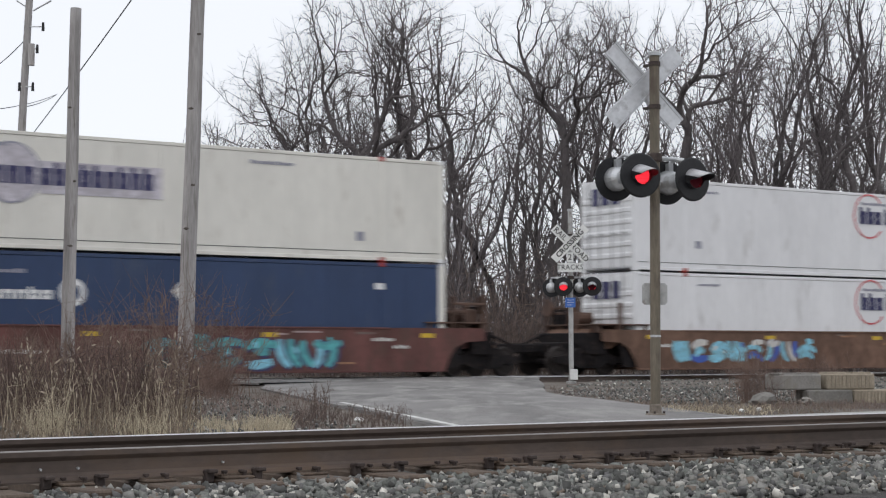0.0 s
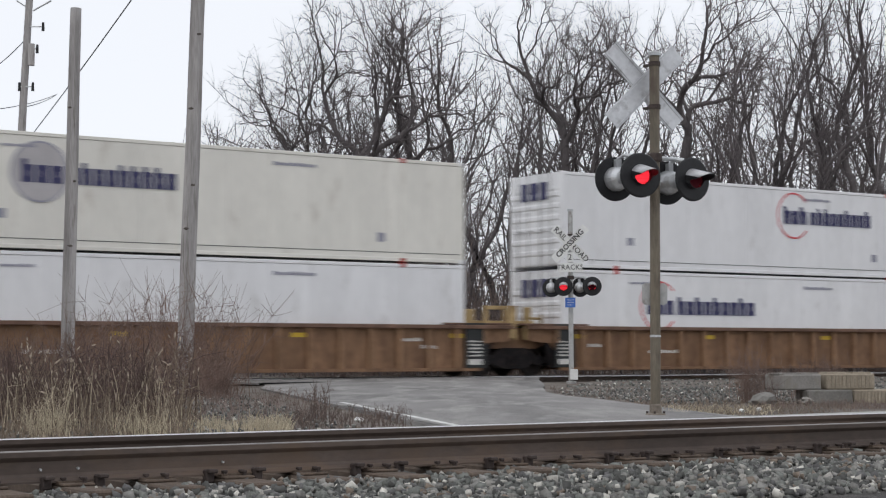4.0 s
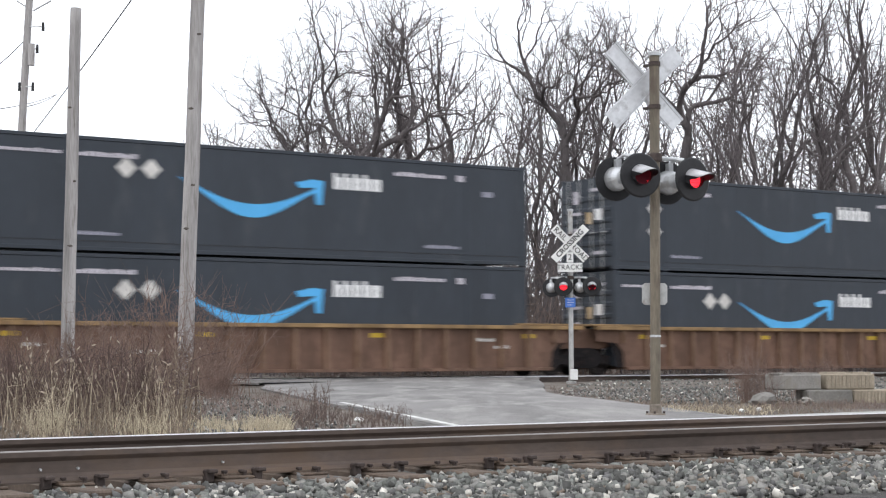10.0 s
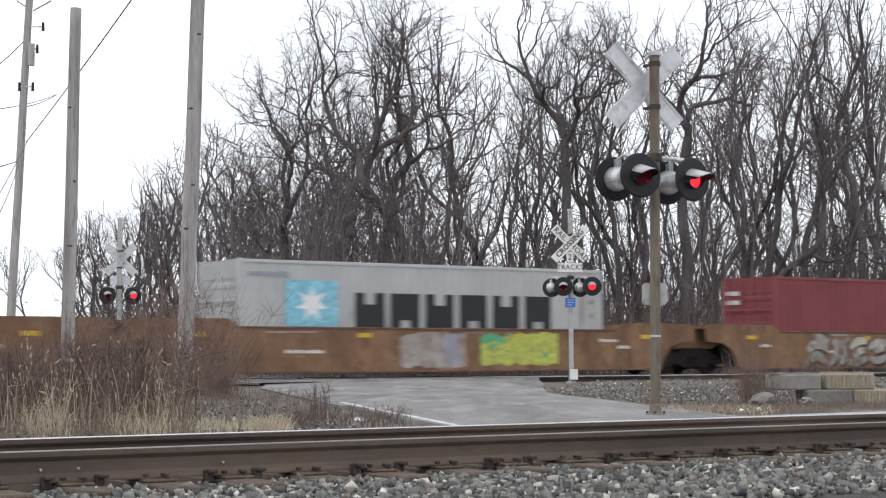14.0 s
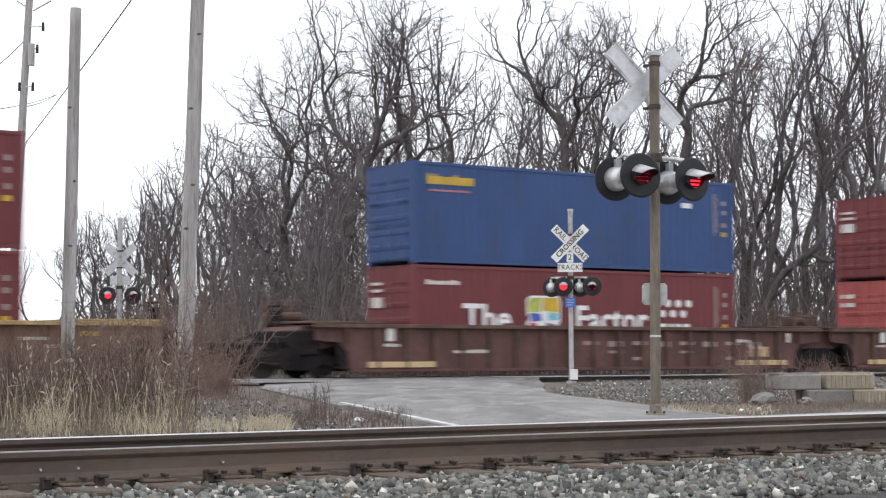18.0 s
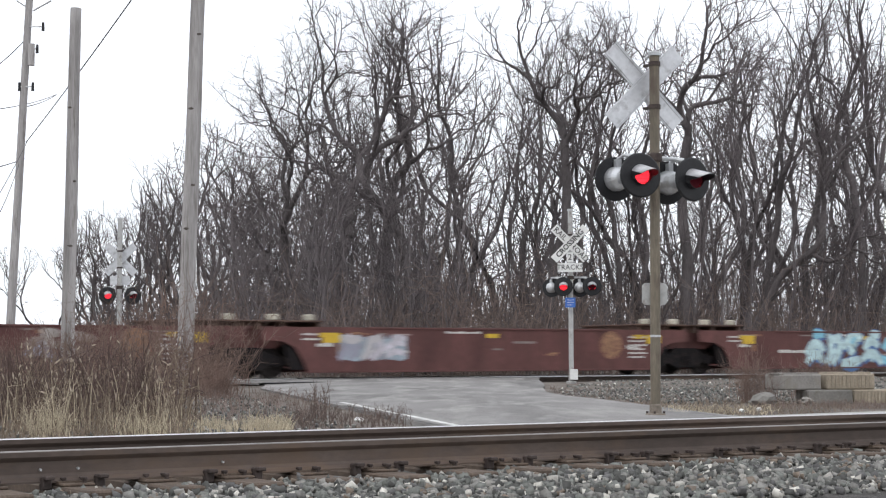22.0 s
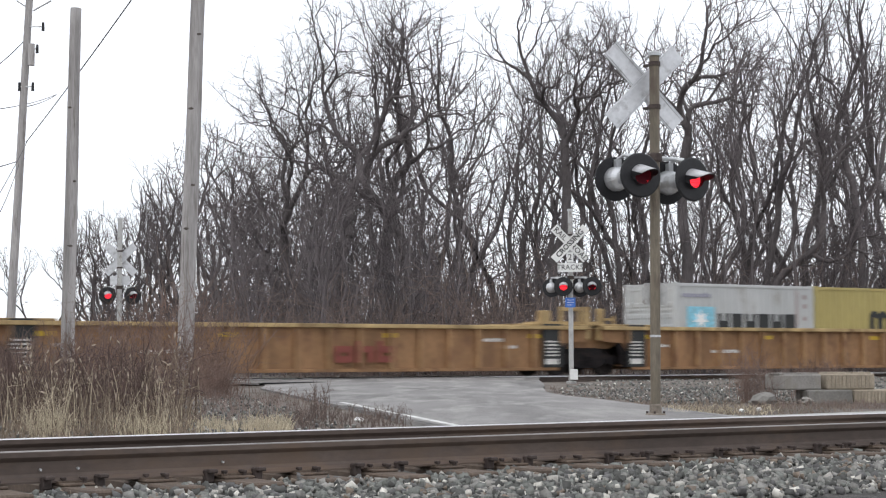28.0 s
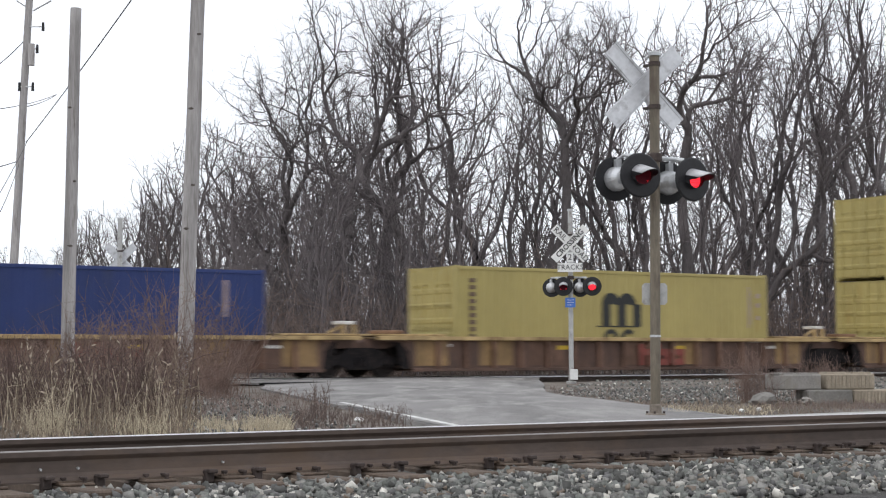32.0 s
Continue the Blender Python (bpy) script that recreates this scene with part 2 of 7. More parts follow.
def build_ground():
    ss = [-3000, -1200, -500, -250, -150] + list(np.arange(-100, 141, 5)) + [180, 260, 400, 800, 1600, 3000]
    vv = [-3000, -900, -300, -100, -40, -15, 0, 4, 6, 7, 8, 9, 10, 11, 12.2, 12.8, 13.4, 15, 17, 19, 21, 24, 27, 30, 33, 35, 37, 38, 38.6, 41, 43.4, 45, 48, 52, 60, 75, 100, 150, 260, 500, 1200, 3500]
    verts = []
    for v in vv:
        for s in ss:
            p = sv(s, v, ground_height(v))
            if 13.5 < v < 36 or v > 46:
                p.z += 0.02 * noise.noise(Vector((p.x * 0.35, p.y * 0.35, 0))) - 0.03
            verts.append(p)
    n = len(ss)
    q = [(i * n + j, i * n + j + 1, (i + 1) * n + j + 1, (i + 1) * n + j) for i in range(len(vv) - 1) for j in range(n - 1)]
    ob = link("ground", mesh_np("ground", np.array(verts), np.array(q), True), "soil")
    tagged(ob, "brown bare winter soil with leaf litter and dirt", "ground", kind="structure")


build_ground()


def strip(name, stations, z, material, label, category, thick=0.05, kind="structure"):
    """A sheet with a rim from stations of (left point, right point)."""
    bm = bmesh.new()
    rows = []
    for (xl, yl), (xr, yr), dz in stations:
        row = []
        for k in range(7):
            f = k / 6
            row.append(bm.verts.new((xl + (xr - xl) * f, yl + (yr - yl) * f, z + dz + 0.03 * (1 - (2 * f - 1) ** 2))))
        rows.append(row)
    for a, b in zip(rows, rows[1:]):
        for k in range(6):
            bm.faces.new((a[k], a[k + 1], b[k + 1], b[k]))
    ext = bmesh.ops.extrude_face_region(bm, geom=list(bm.faces))
    bmesh.ops.translate(bm, vec=(0, 0, -thick), verts=[g for g in ext["geom"] if isinstance(g, bmesh.types.BMVert)])
    bmesh.ops.recalc_face_normals(bm, faces=list(bm.faces))
    ob = part(name, bm, material, None, smooth=False)
    return tagged(ob, label, category, kind=kind)


def road_edge(y):
    left = -1.24 - 0.19 * (y - 23)
    cuts = ((10, 4.2), (15, 3.85), (20, 3.37), (21.9, 3.04), (24.7, 2.85), (28, 2.48), (31.3, 1.93), (38, 2.22), (44, 2.55), (60, 3.3))
    for (y0, a), (y1, b) in zip(cuts, cuts[1:]):
        if y0 <= y <= y1:
            right = a + (b - a) * (y - y0) / (y1 - y0)
    return left, right


road_rows = []
for y in (15.0, 17, 19, 21, 24, 27, 30, 33, 36, 38):
    l, r = road_edge(y)
    road_rows.append(((l, y), (r, y - 0.0), 0.0))
for y, dz in ((39.5, 0.01), (42, 0.03)):
    l, r = road_edge(y)
    road_rows.append(((l, y + 2.4), (r, y - 0.8), dz))
# up to the track, in line with it
for v, dz in ((37.6, 0.05), (39.2, 0.078), (40.12, 0.082)):
    a, b = sv(19.6 - (v - 38) * 0.1, v), sv(28.3 + (v - 37.6) * 0.77, v)
    road_rows.append(((a.x, a.y), (b.x, b.y), dz))
strip("road", road_rows, 0.012, "asphalt", "worn grey asphalt road leading over the railway crossing", "road")
inner = [((sv(19.3, v).x, sv(19.3, v).y), (sv(30.8, v).x, sv(30.8, v).y), 0.08) for v in (40.32, 40.9, 41.6)]
strip("crossing_panel", inner, 0.008, "asphalt", "grey asphalt crossing surface between the rails", "road")
outer = []
for k in range(14):
    v = 41.85 + k * 4.0
    s = 24.2 - k * 0.6 - 0.35 * k * k
    a, b = sv(s - 4.8 - k * 0.35, v - k * 0.8), sv(s + 4.8, v + k * 0.8)
    outer.append(((a.x, a.y), (b.x, b.y), 0.08 if k == 0 else 0.0))
strip("road_beyond", outer, 0.012, "asphalt", "grey asphalt road beyond the railway", "road")
gl = []
for s in (6.5, 9, 12, 16, 22, 30, 45, 70):
    a, b = sv(s, 12.0), sv(s, 14.6 if s > 12 else 14.2)
    gl.append(((b.x, b.y), (a.x, a.y), 0.0))
strip("gravel_strip", gl, 0.010, "pale_gravel", "pale gravel service strip beside the near track", "ground")


def edge_line():
    bm = bmesh.new()
    ys = [15.2, 17, 18.5, 20, 21.5, 23, 24.5]
    rows = []
    for y in ys:
        l = road_edge(y)[0]
        w = 0.06 + 0.025 * math.sin(y * 3.1)
        rows.append([bm.verts.new((l + 0.02, y, 0.052)), bm.verts.new((l + 0.02 + w, y, 0.055))])
    for a, b in zip(rows, rows[1:]):
        bm.faces.new((a[0], a[1], b[1], b[0]))
    ob = part("edge_line", bm, "line_paint", None)
    tagged(ob, "worn white painted edge line on the asphalt", "road marking", kind="structure")


edge_line()


# ------------------------------------------------------------------ tracks
def rail_profile():
    half = [(0.070, 0.0), (0.070, 0.011), (0.020, 0.030), (0.009, 0.052), (0.009, 0.122), (0.030, 0.142), (0.0365, 0.150), (0.0365, 0.1795), (0.0315, 0.185)]
    return half + [(-x, z) for x, z in reversed(half)]


def rail(parent, y, s0, s1, top, bright=(7, 8, 9), head="rail_head"):
    prof = rail_profile()
    bm = bmesh.new()
    cuts = np.linspace(s0, s1, 24)
    rings = [[bm.verts.new((s, y + a, top - 0.185 + b)) for a, b in prof] for s in cuts]
    n = len(prof)
    for a, b in zip(rings, rings[1:]):
        for i in range(n):
            f = bm.faces.new((a[i], a[(i + 1) % n], b[(i + 1) % n], b[i]))
            f.material_index = 1 if i in bright else 0
    bmesh.ops.recalc_face_normals(bm, faces=list(bm.faces))
    return part("rail", bm, ["rail_side", head], parent, "rusty brown steel rail with a bright worn head")


def railway(v, top, s0, s1, near):
    base = tagged(new("railway_track"), "steel rails spiked to dark wooden ties in grey ballast", "railway track", kind="structure")
    base.matrix_basis = track(v)
    bright = (6, 7, 8, 9, 10)
    rail(base, -0.753, s0, s1, top, (7, 8, 9) if near[2] else bright, "rail_dull" if near[2] else "rail_head")
    rail(base, 0.753, s0, s1, top)
    # ties, tie plates and spikes near the view
    bm = bmesh.new()
    box(bm, -0.115, 0.115, -1.30, 1.30, -0.17, 0.0, 0.012)
    tie = None
    a, b = near[:2]
    bmp = bmesh.new()
    box(bmp, -0.10, 0.10, -0.18, 0.18, 0.0, 0.018, 0.006)
    box(bmp, -0.10, 0.10, -0.115, -0.078, 0.016, 0.028)
    box(bmp, -0.10, 0.10, 0.078, 0.115, 0.016, 0.028)
    bms = bmesh.new()
    box(bms, -0.009, 0.009, -0.009, 0.009, -0.05, 0.022)
    box(bms, -0.015, 0.015, -0.012, 0.024, 0.020, 0.036, 0.004)
    bma = bmesh.new()
    box(bma, -0.028, 0.028, -0.03, 0.03, -0.05, 0.030, 0.008)
    box(bma, -0.03, 0.03, -0.075, -0.03, 0.01, 0.035, 0.006)
    plate = spike = clip = None
    k = 0
    s = a
    while s < b:
        jitter = 0.02 * math.sin(k * 12.9)
        m = Matrix.Translation((s + jitter, 0, top - 0.185 - 0.019))
        if tie is None:
            tie = part("tie", bm, "tie_wood", base, "dark weathered wooden tie")
            tie.matrix_basis = m
        else:
            again(tie, base, m)
        for y in (-0.753, 0.753):
            if y > 0 and near[2] == 0:
                continue
            mp = Matrix.Translation((s + jitter, y, top - 0.185 - 0.0185))
            if plate is None:
                plate = part("tie_plate", bmp, "plate_rust", base)
                plate.matrix_basis = mp
            else:
                again(plate, base, mp)
            if near[2] == 0:
                continue
            for dx, dy, turn in ((-0.06, -0.088, 0), (0.055, -0.088, 0), (0.05, -0.135, 0.3)):
                ms = Matrix.Translation((s + jitter + dx, y + dy, top - 0.185 - 0.004)) @ Matrix.Rotation(turn, 4, "Z")
                if spike is None:
                    spike = part("spike", bms, "spike_steel", base)
                    spike.matrix_basis = ms
                else:
                    again(spike, base, ms)
            if k % 2 == 0 and y < 0:
                for dx in (-0.165, 0.165):
                    mc = Matrix.Translation((s + jitter + dx, y - 0.078, top - 0.175))
                    if clip is None:
                        clip = part("rail_anchor", bma, "spike_steel", base)
                        clip.matrix_basis = mc
                    else:
                        again(clip, base, mc)
        s += 0.52
        k += 1
    return base


near_track = railway(NEAR_C, NEAR_TOP, -120, 260, (-2.5, 16.0, 1))
far_track = railway(FAR_C, FAR_TOP, -720, 760, (9.0, 19.0, 0))


def rail_joint():
    """Two old bolts and a pale paint mark on the web of the near rail."""
    for s, z in ((3.55, 0.075), (3.78, 0.076), (4.72, 0.078)):
        bm = bmesh.new()
        rod(bm, (s, -0.753 - 0.028, NEAR_TOP - 0.185 + z), (s, -0.753 - 0.008, NEAR_TOP - 0.185 + z), 0.008, 0.008, 8)
        part("bolt", bm, "galvanised", near_track, "small bright bolt end")


rail_joint()


def ballast_bed(name, v0, v1, z, s0, s1, label):
    bm = bmesh.new()
    rows = []
    for v, dz in ((v0 - 1.1, -0.22), (v0, 0), ((v0 + v1) / 2, 0.005), (v1, 0), (v1 + 1.1, -0.22)):
        rows.append([bm.verts.new(sv(s, v, z + dz + 0.012 * math.sin(s * 1.7 + v * 3))) for s in np.linspace(s0, s1, 160)])
    for a, b in zip(rows, rows[1:]):
        for i in range(len(a) - 1):
            bm.faces.new((a[i], a[i + 1], b[i + 1], b[i]))
    tagged(part(name, bm, "gravel_bed", None), label, "ballast", kind="structure")


ballast_bed("ballast_bed", 5.5, 11.9, -0.105, -60, 90, "grey crushed stone ballast under the near track")
ballast_bed("ballast_bed", 39.0, 43.0, -0.075, -200, 260, "grey crushed stone ballast under the far track")


def stones(name, n, s0, s1, v0, v1, z, r0, r1, label, pile=0.03, verge=False):
    """Angular crushed stones strewn over a stretch, one mesh; verge: only beyond the line (s, v, slope)."""
    iv = np.array([(x, y, z) for x in (-0.8, 0.8) for y in (-0.8, 0.8) for z in (-0.8, 0.8)])
    it = np.array([(0, 1, 3), (0, 3, 2), (4, 6, 7), (4, 7, 5), (0, 4, 5), (0, 5, 1), (2, 3, 7), (2, 7, 6), (0, 2, 6), (0, 6, 4), (1, 5, 7), (1, 7, 3)])
    nv = len(iv)
    s = rng.uniform(s0, s1, n)
    v = rng.uniform(v0, v1, n)
    if verge is True:
        s = s0 + (8.6 + (v - 14.2) * 0.42 - s0) * rng.random(n)
    elif verge:
        lim = verge[0] + (v - verge[1]) * verge[2]
        s = lim + (s1 - lim) * rng.random(n)
    r = r0 + (r1 - r0) * rng.power(0.45, n)
    shape = (iv[None] + rng.uniform(-0.42, 0.42, (n, nv, 3))) * rng.uniform(0.6, 1.2, (n, 1, 3))
    a, b, c = rng.uniform(0, 6.28, (3, n))
    ca, sa, cb, sb = np.cos(a), np.sin(a), np.cos(b), np.sin(b)
    rot = np.zeros((n, 3, 3))
    rot[:, 0, 0], rot[:, 0, 1] = ca, -sa
    rot[:, 1, 0], rot[:, 1, 1], rot[:, 1, 2] = sa * cb, ca * cb, -sb
    rot[:, 2, 0], rot[:, 2, 1], rot[:, 2, 2] = sa * sb, ca * sb, cb
    p = np.einsum("nij,nkj->nki", rot, shape) * r[:, None, None]
    zz = z + pile * rng.random(n) + 0.2 * r
    w = np.stack([UX * s - UY * v, UY * s + UX * v, zz], 1)
    verts = (p + w[:, None]).reshape(-1, 3)
    tris = (it[None] + (np.arange(n) * nv)[:, None, None]).reshape(-1, 3)
    me = mesh_np(name, verts, None, False, tris)
    ob = link(name, me, "ballast_stone")
    return tagged(ob, label, "gravel", kind="stuff")


def stone_material():
    m = surf("ballast_stone", (0.205, 0.20, 0.19), 0.9, var=0.25, scale=8, fine=60, bump=0.4, dist=0.004)
    nd, ln = m.node_tree.nodes, m.node_tree.links
    geo = nd.new("ShaderNodeNewGeometry")
    ramp = nd.new("ShaderNodeValToRGB")
    ramp.color_ramp.interpolation = "CONSTANT"
    e = ramp.color_ramp.elements
    e[0].position, e[0].color = 0.0, (0.42, 0.43, 0.42, 1)
    e[1].position, e[1].color = 0.22, (0.85, 0.90, 0.86, 1)
    for p, c in ((0.45, (1.15, 1.15, 1.12)), (0.62, (0.62, 0.62, 0.64)), (0.76, (1.35, 1.33, 1.28)), (0.87, (1.0, 0.82, 0.68)), (0.915, (2.9, 2.85, 2.7)), (0.965, (2.0, 1.95, 1.85))):
        x = e.new(p)
        x.color = (*c, 1)
    ln.new(geo.outputs["Random Per Island"], ramp.inputs[0])
    bs = nd["Principled BSDF"]
    old = bs.inputs["Base Color"].links[0].from_socket
    mul = nd.new("ShaderNodeVectorMath")
    mul.operation = "MULTIPLY"
    ln.new(old, mul.inputs[0])
    ln.new(ramp.outputs[0], mul.inputs[1])
    ln.new(mul.outputs[0], bs.inputs["Base Color"])
    M["ballast_stone"] = m


stone_material()
stones("ballast_stones", 23500, -1.5, 14.5, 6.9, 9.10, -0.122, 0.013, 0.033, "grey and pale crushed ballast stones in the foreground", 0.05)
stones("ballast_stones", 3000, -1.0, 15, 9.02, 9.40, -0.100, 0.012, 0.028, "grey ballast stones banked against the rusty tie ends", 0.035)
stones("ballast_stones", 5200, 4, 15.5, 14.6, 35, -0.020, 0.010, 0.026, "loose grey gravel on the verge", 0.012, True)
stones("ballast_stones", 2600, 8, 19.2, 36.8, 39.9, -0.115, 0.02, 0.045, "grey ballast stones along the far track", 0.04)
stones("ballast_stones", 3600, 26, 47, 33.5, 39.9, -0.10, 0.02, 0.05, "grey ballast stones beside the far track", 0.07, (17.5, 24, 0.93))
stones("ballast_stones", 1400, 24, 47, 28.5, 34, -0.03, 0.014, 0.035, "loose grey gravel between road and far track", 0.012, (17.5, 24, 0.93))
stones("ballast_stones", 2600, 16, 27, 19.0, 25.0, -0.025, 0.010, 0.026, "loose grey gravel beside the road", 0.014, (16.7, 19.0, 0.477))
stones("ballast_stones", 2000, 18, 32, 25.0, 29.0, -0.025, 0.012, 0.030, "loose grey gravel beside the road", 0.014, (19.4, 25.0, 0.745))


mat("base_iron", (0.20, 0.17, 0.14), 0.85, var=0.3, scale=8, fine=40, bump=0.5)
# ------------------------------------------------------------------ poles and wires
def utility_pole(px, depth, top_px, top_y, r0, r1, label, knots=(), height=None):
    x0, x1 = side_of(px, depth), side_of(top_px, depth)
    h = height if height else 0.7 + (632 - top_y) / 3000.3 * depth
    base = tagged(new("utility_pole"), label, "utility pole", group="wooden poles by the crossing")
    base.location = (x0, depth, 0)
    bm = bmesh.new()
    prof = []
    n, rows = 16, 26
    rings = []
    for i in range(rows + 1):
        f = i / rows
        z = -0.3 + (h + 0.3) * f
        r = r0 + (r1 - r0) * f
        rings.append([bm.verts.new(((x1 - x0) * f + r * math.cos(a) * (1 + 0.03 * math.sin(3 * a + i * 0.5)), r * math.sin(a), z))
                      for a in [2 * math.pi * k / n for k in range(n)]])
    for a, b in zip(rings, rings[1:]):
        for k in range(n):
            bm.faces.new((a[k], a[(k + 1) % n], b[(k + 1) % n], b[k]))
    bm.faces.new(rings[-1])
    part("shaft", bm, "pole_wood", base, smooth=True)
    for kx, kz in knots:
        f = kz / h
        r = r0 + (r1 - r0) * f
        bm = bmesh.new()
        lathe(bm, [(0.062, 0), (0.045, 0.006), (0.016, 0.010)], Matrix.Translation(((x1 - x0) * f + r * kx, -r * math.sqrt(1 - kx * kx) + 0.004, kz)) @ Matrix.Rotation(radians(90), 4, "X") @ Matrix.Diagonal((1, 0.42, 1, 1)), 9)
        part("knot", bm, "knot", base)
    return base, h


pole_a, _ = utility_pole(325, 33.0, 349, 0, 0.165, 0.135, "tall weathered grey wooden utility pole with dark knots in the brush",
                         knots=((-0.2, 3.2), (0.3, 4.05), (-0.2, 5.55), (0.35, 7.02)), height=8.6)
pole_b, _ = utility_pole(119, 36.5, 128, 8, 0.155, 0.12, "weathered grey wooden pole with a sawn top in the brush", knots=((0.2, 3.1), (0.5, 4.5), (-0.3, 6.1)))
pole_c, hc = utility_pole(14, 62.0, 46, -40, 0.17, 0.13, "distant leaning wooden utility pole with crossarm and insulators")


def pole_fittings():
    d = 62.0
    def at(px, y):
        return (side_of(px, d) - pole_c.location.x, 0, 0.7 + (632 - y) / 3000.3 * d)
    bm = bmesh.new()
    a, b = at(20, -14), at(86, -14)
    box(bm, a[0], b[0], -0.06, 0.06, a[2] - 0.06, a[2] + 0.06, 0.01)
    part("crossarm", bm, "pole_wood", pole_c)
    for p, q in (((22, -6), (50, 12)), ((84, -6), (52, 12))):
        bm = bmesh.new()
        rod(bm, at(*p), at(*q), 0.03, 0.03, 6)
        part("brace", bm, "galvanised", pole_c)
    for px, y in ((61, 82), (71, 42), (30, 150), (54, 150)):
        bm = bmesh.new()
        x, _, z = at(px, y)
        rod(bm, (x, -0.1, z - 0.16), (x, -0.1, z + 0.16), 0.06, 0.045, 8)
        part("insulator", bm, "lamp_black", pole_c, "small dark insulator")
        bm = bmesh.new()
        xc = at(47, y)[0]
        rod(bm, (xc, -0.1, z), (x, -0.1, z), 0.025, 0.025, 6)
        part("bracket", bm, "galvanised", pole_c)
    bm = bmesh.new()
    x, _, z = at(52, 96)
    rod(bm, (x, -0.24, z - 0.35), (x, -0.24, z + 0.45), 0.13, 0.13, 12)
    part("transformer", bm, "pole_wood", pole_c, "small weathered grey can on the pole")


pole_fittings()


def wire(p, q, sag, r=0.018):
    p, q = Vector(p), Vector(q)
    line = [p.lerp(q, i / 14) - Vector((0, 0, sag * 4 * i / 14 * (1 - i / 14))) for i in range(15)]
    v, f = tubes([[tuple(c) for c in line]], [[r] * 15], 5)
    tagged(link("overhead_wire", mesh_np("overhead_wire", v, f, True), "wire"), "thin dark overhead wire between utility poles", "wire", group="overhead wires")


def w_at(px, y, d):
    return (side_of(px, d), d, 0.7 + (632 - y) / 3000.3 * d)


wire(w_at(42, 249, 61.8), w_at(250, -40, 40), 0.06)
wire(w_at(-80, 152, 62), w_at(46, 56, 62), 0.25)
wire(w_at(-40, 192, 62), w_at(96, 163, 90), 0.15)
wire(w_at(36, 186, 62), w_at(96, 163, 90), 0.1)
wire(w_at(-60, 300, 62), w_at(40, 278, 62), 0.1)
wire(w_at(-10, 390, 40), w_at(30, 288, 62), 0.1, 0.012)
wire(w_at(44, 248, 62), w_at(-80, 470, 30), 0.1, 0.012)


# ------------------------------------------------------------------ crossing signals
BLINKING = []        # (blade, place on its lamp, (start, share, period) of its light)


def lamp(parent, m, flash, name="signal_lamp"):
    """A flashing-light unit; local -y is the way it faces."""
    head = new(name)
    head.parent = parent
    head.matrix_basis = m
    face = Matrix.Rotation(radians(90), 4, "X")
    bm = bmesh.new()
    lathe(bm, [(0.254, 0.0), (0.254, 0.012), (0.235, 0.022), (0.11, 0.022)], face, 32)
    part("background_disc", bm, "lamp_black", head, "round matt black background")
    bm = bmesh.new()
    lathe(bm, [(0.03, -0.21), (0.085, -0.19), (0.125, -0.13), (0.142, -0.05), (0.142, 0.0)], face, 20)
    box(bm, -0.03, 0.03, 0.02, 0.10, 0.09, 0.22)
    part("housing", bm, "lamp_silver", head, "silver painted round lamp housing", smooth=False)
    bm = bmesh.new()
    lathe(bm, [(0.1055, 0.0), (0.1055, 0.024), (0.08, 0.029), (0.03, 0.031)], face, 24)
    part("lens", bm, "red_lit" if flash else "red_dim", head, "flashing red lens" if flash else "unlit dark red lens")
    # added short dark ring and five blades: the lens always glows, they hide it between flashes
    bm = bmesh.new()
    n = 24
    rims = [[bm.verts.new((r * math.cos(2 * math.pi * i / n), y, r * math.sin(2 * math.pi * i / n))) for i in range(n)]
            for r, y in ((0.112, -0.02), (0.112, -0.078), (0.106, -0.078), (0.106, -0.02))]
    for p, q in zip(rims, rims[1:]):
        for i in range(n):
            bm.faces.new((p[i], p[(i + 1) % n], q[(i + 1) % n], q[i]))
    part("bezel", bm, "lamp_black", head, "dark ring round the lens")
    for k in range(5 if flash else 0):
        z = 0.042 * (k - 2)
        half = math.sqrt(0.104 ** 2 - z * z)
        bm = bmesh.new()
        prism(bm, [(-half, -0.0212), (half, -0.0212), (half, 0.0212), (-half, 0.0212)], -0.001, 0.001)
        blade = part("shutter_blade", bm, "red_dim", head, "dark red shutter blade before the lens")
        blade.location = (0, -0.055, z)
        BLINKING.append((blade, blade.location.copy(), flash))
    # hood: the upper two thirds of a tube, longer at the top
    bm = bmesh.new()
    n = 20
    inner, outer = [], []
    for i in range(n + 1):
        a = radians(-22 + 224 * i / n)
        up = max(0.0, math.sin(a))
        ln = 0.07 + 0.27 * up ** 0.6
        row = []
        for r, y, drop in ((0.126, 0.0, 0), (0.112, -ln, 0.07 * ln / 0.33)):
            for rr in (r, r - 0.006):
                row.append(bm.verts.new((rr * math.cos(a), y - 0.015, rr * math.sin(a) - drop)))
        inner.append(row)
    for k, (a, b) in enumerate(zip(inner, inner[1:])):
        f1 = bm.faces.new((a[0], b[0], b[2], a[2]))
        bm.faces.new((a[1], a[3], b[3], b[1]))
        bm.faces.new((a[2], b[2], b[3], a[3]))
        # upper outer faces take the painted sky sheen
        f1.material_index = 1 if abs(k - n / 2 + 0.5) < n * 0.30 else 0
        f1.smooth = True
    part("hood", bm, ["lamp_black", "hood_top"], head, "long black lamp hood")
    return head


buck_gap = 0.12


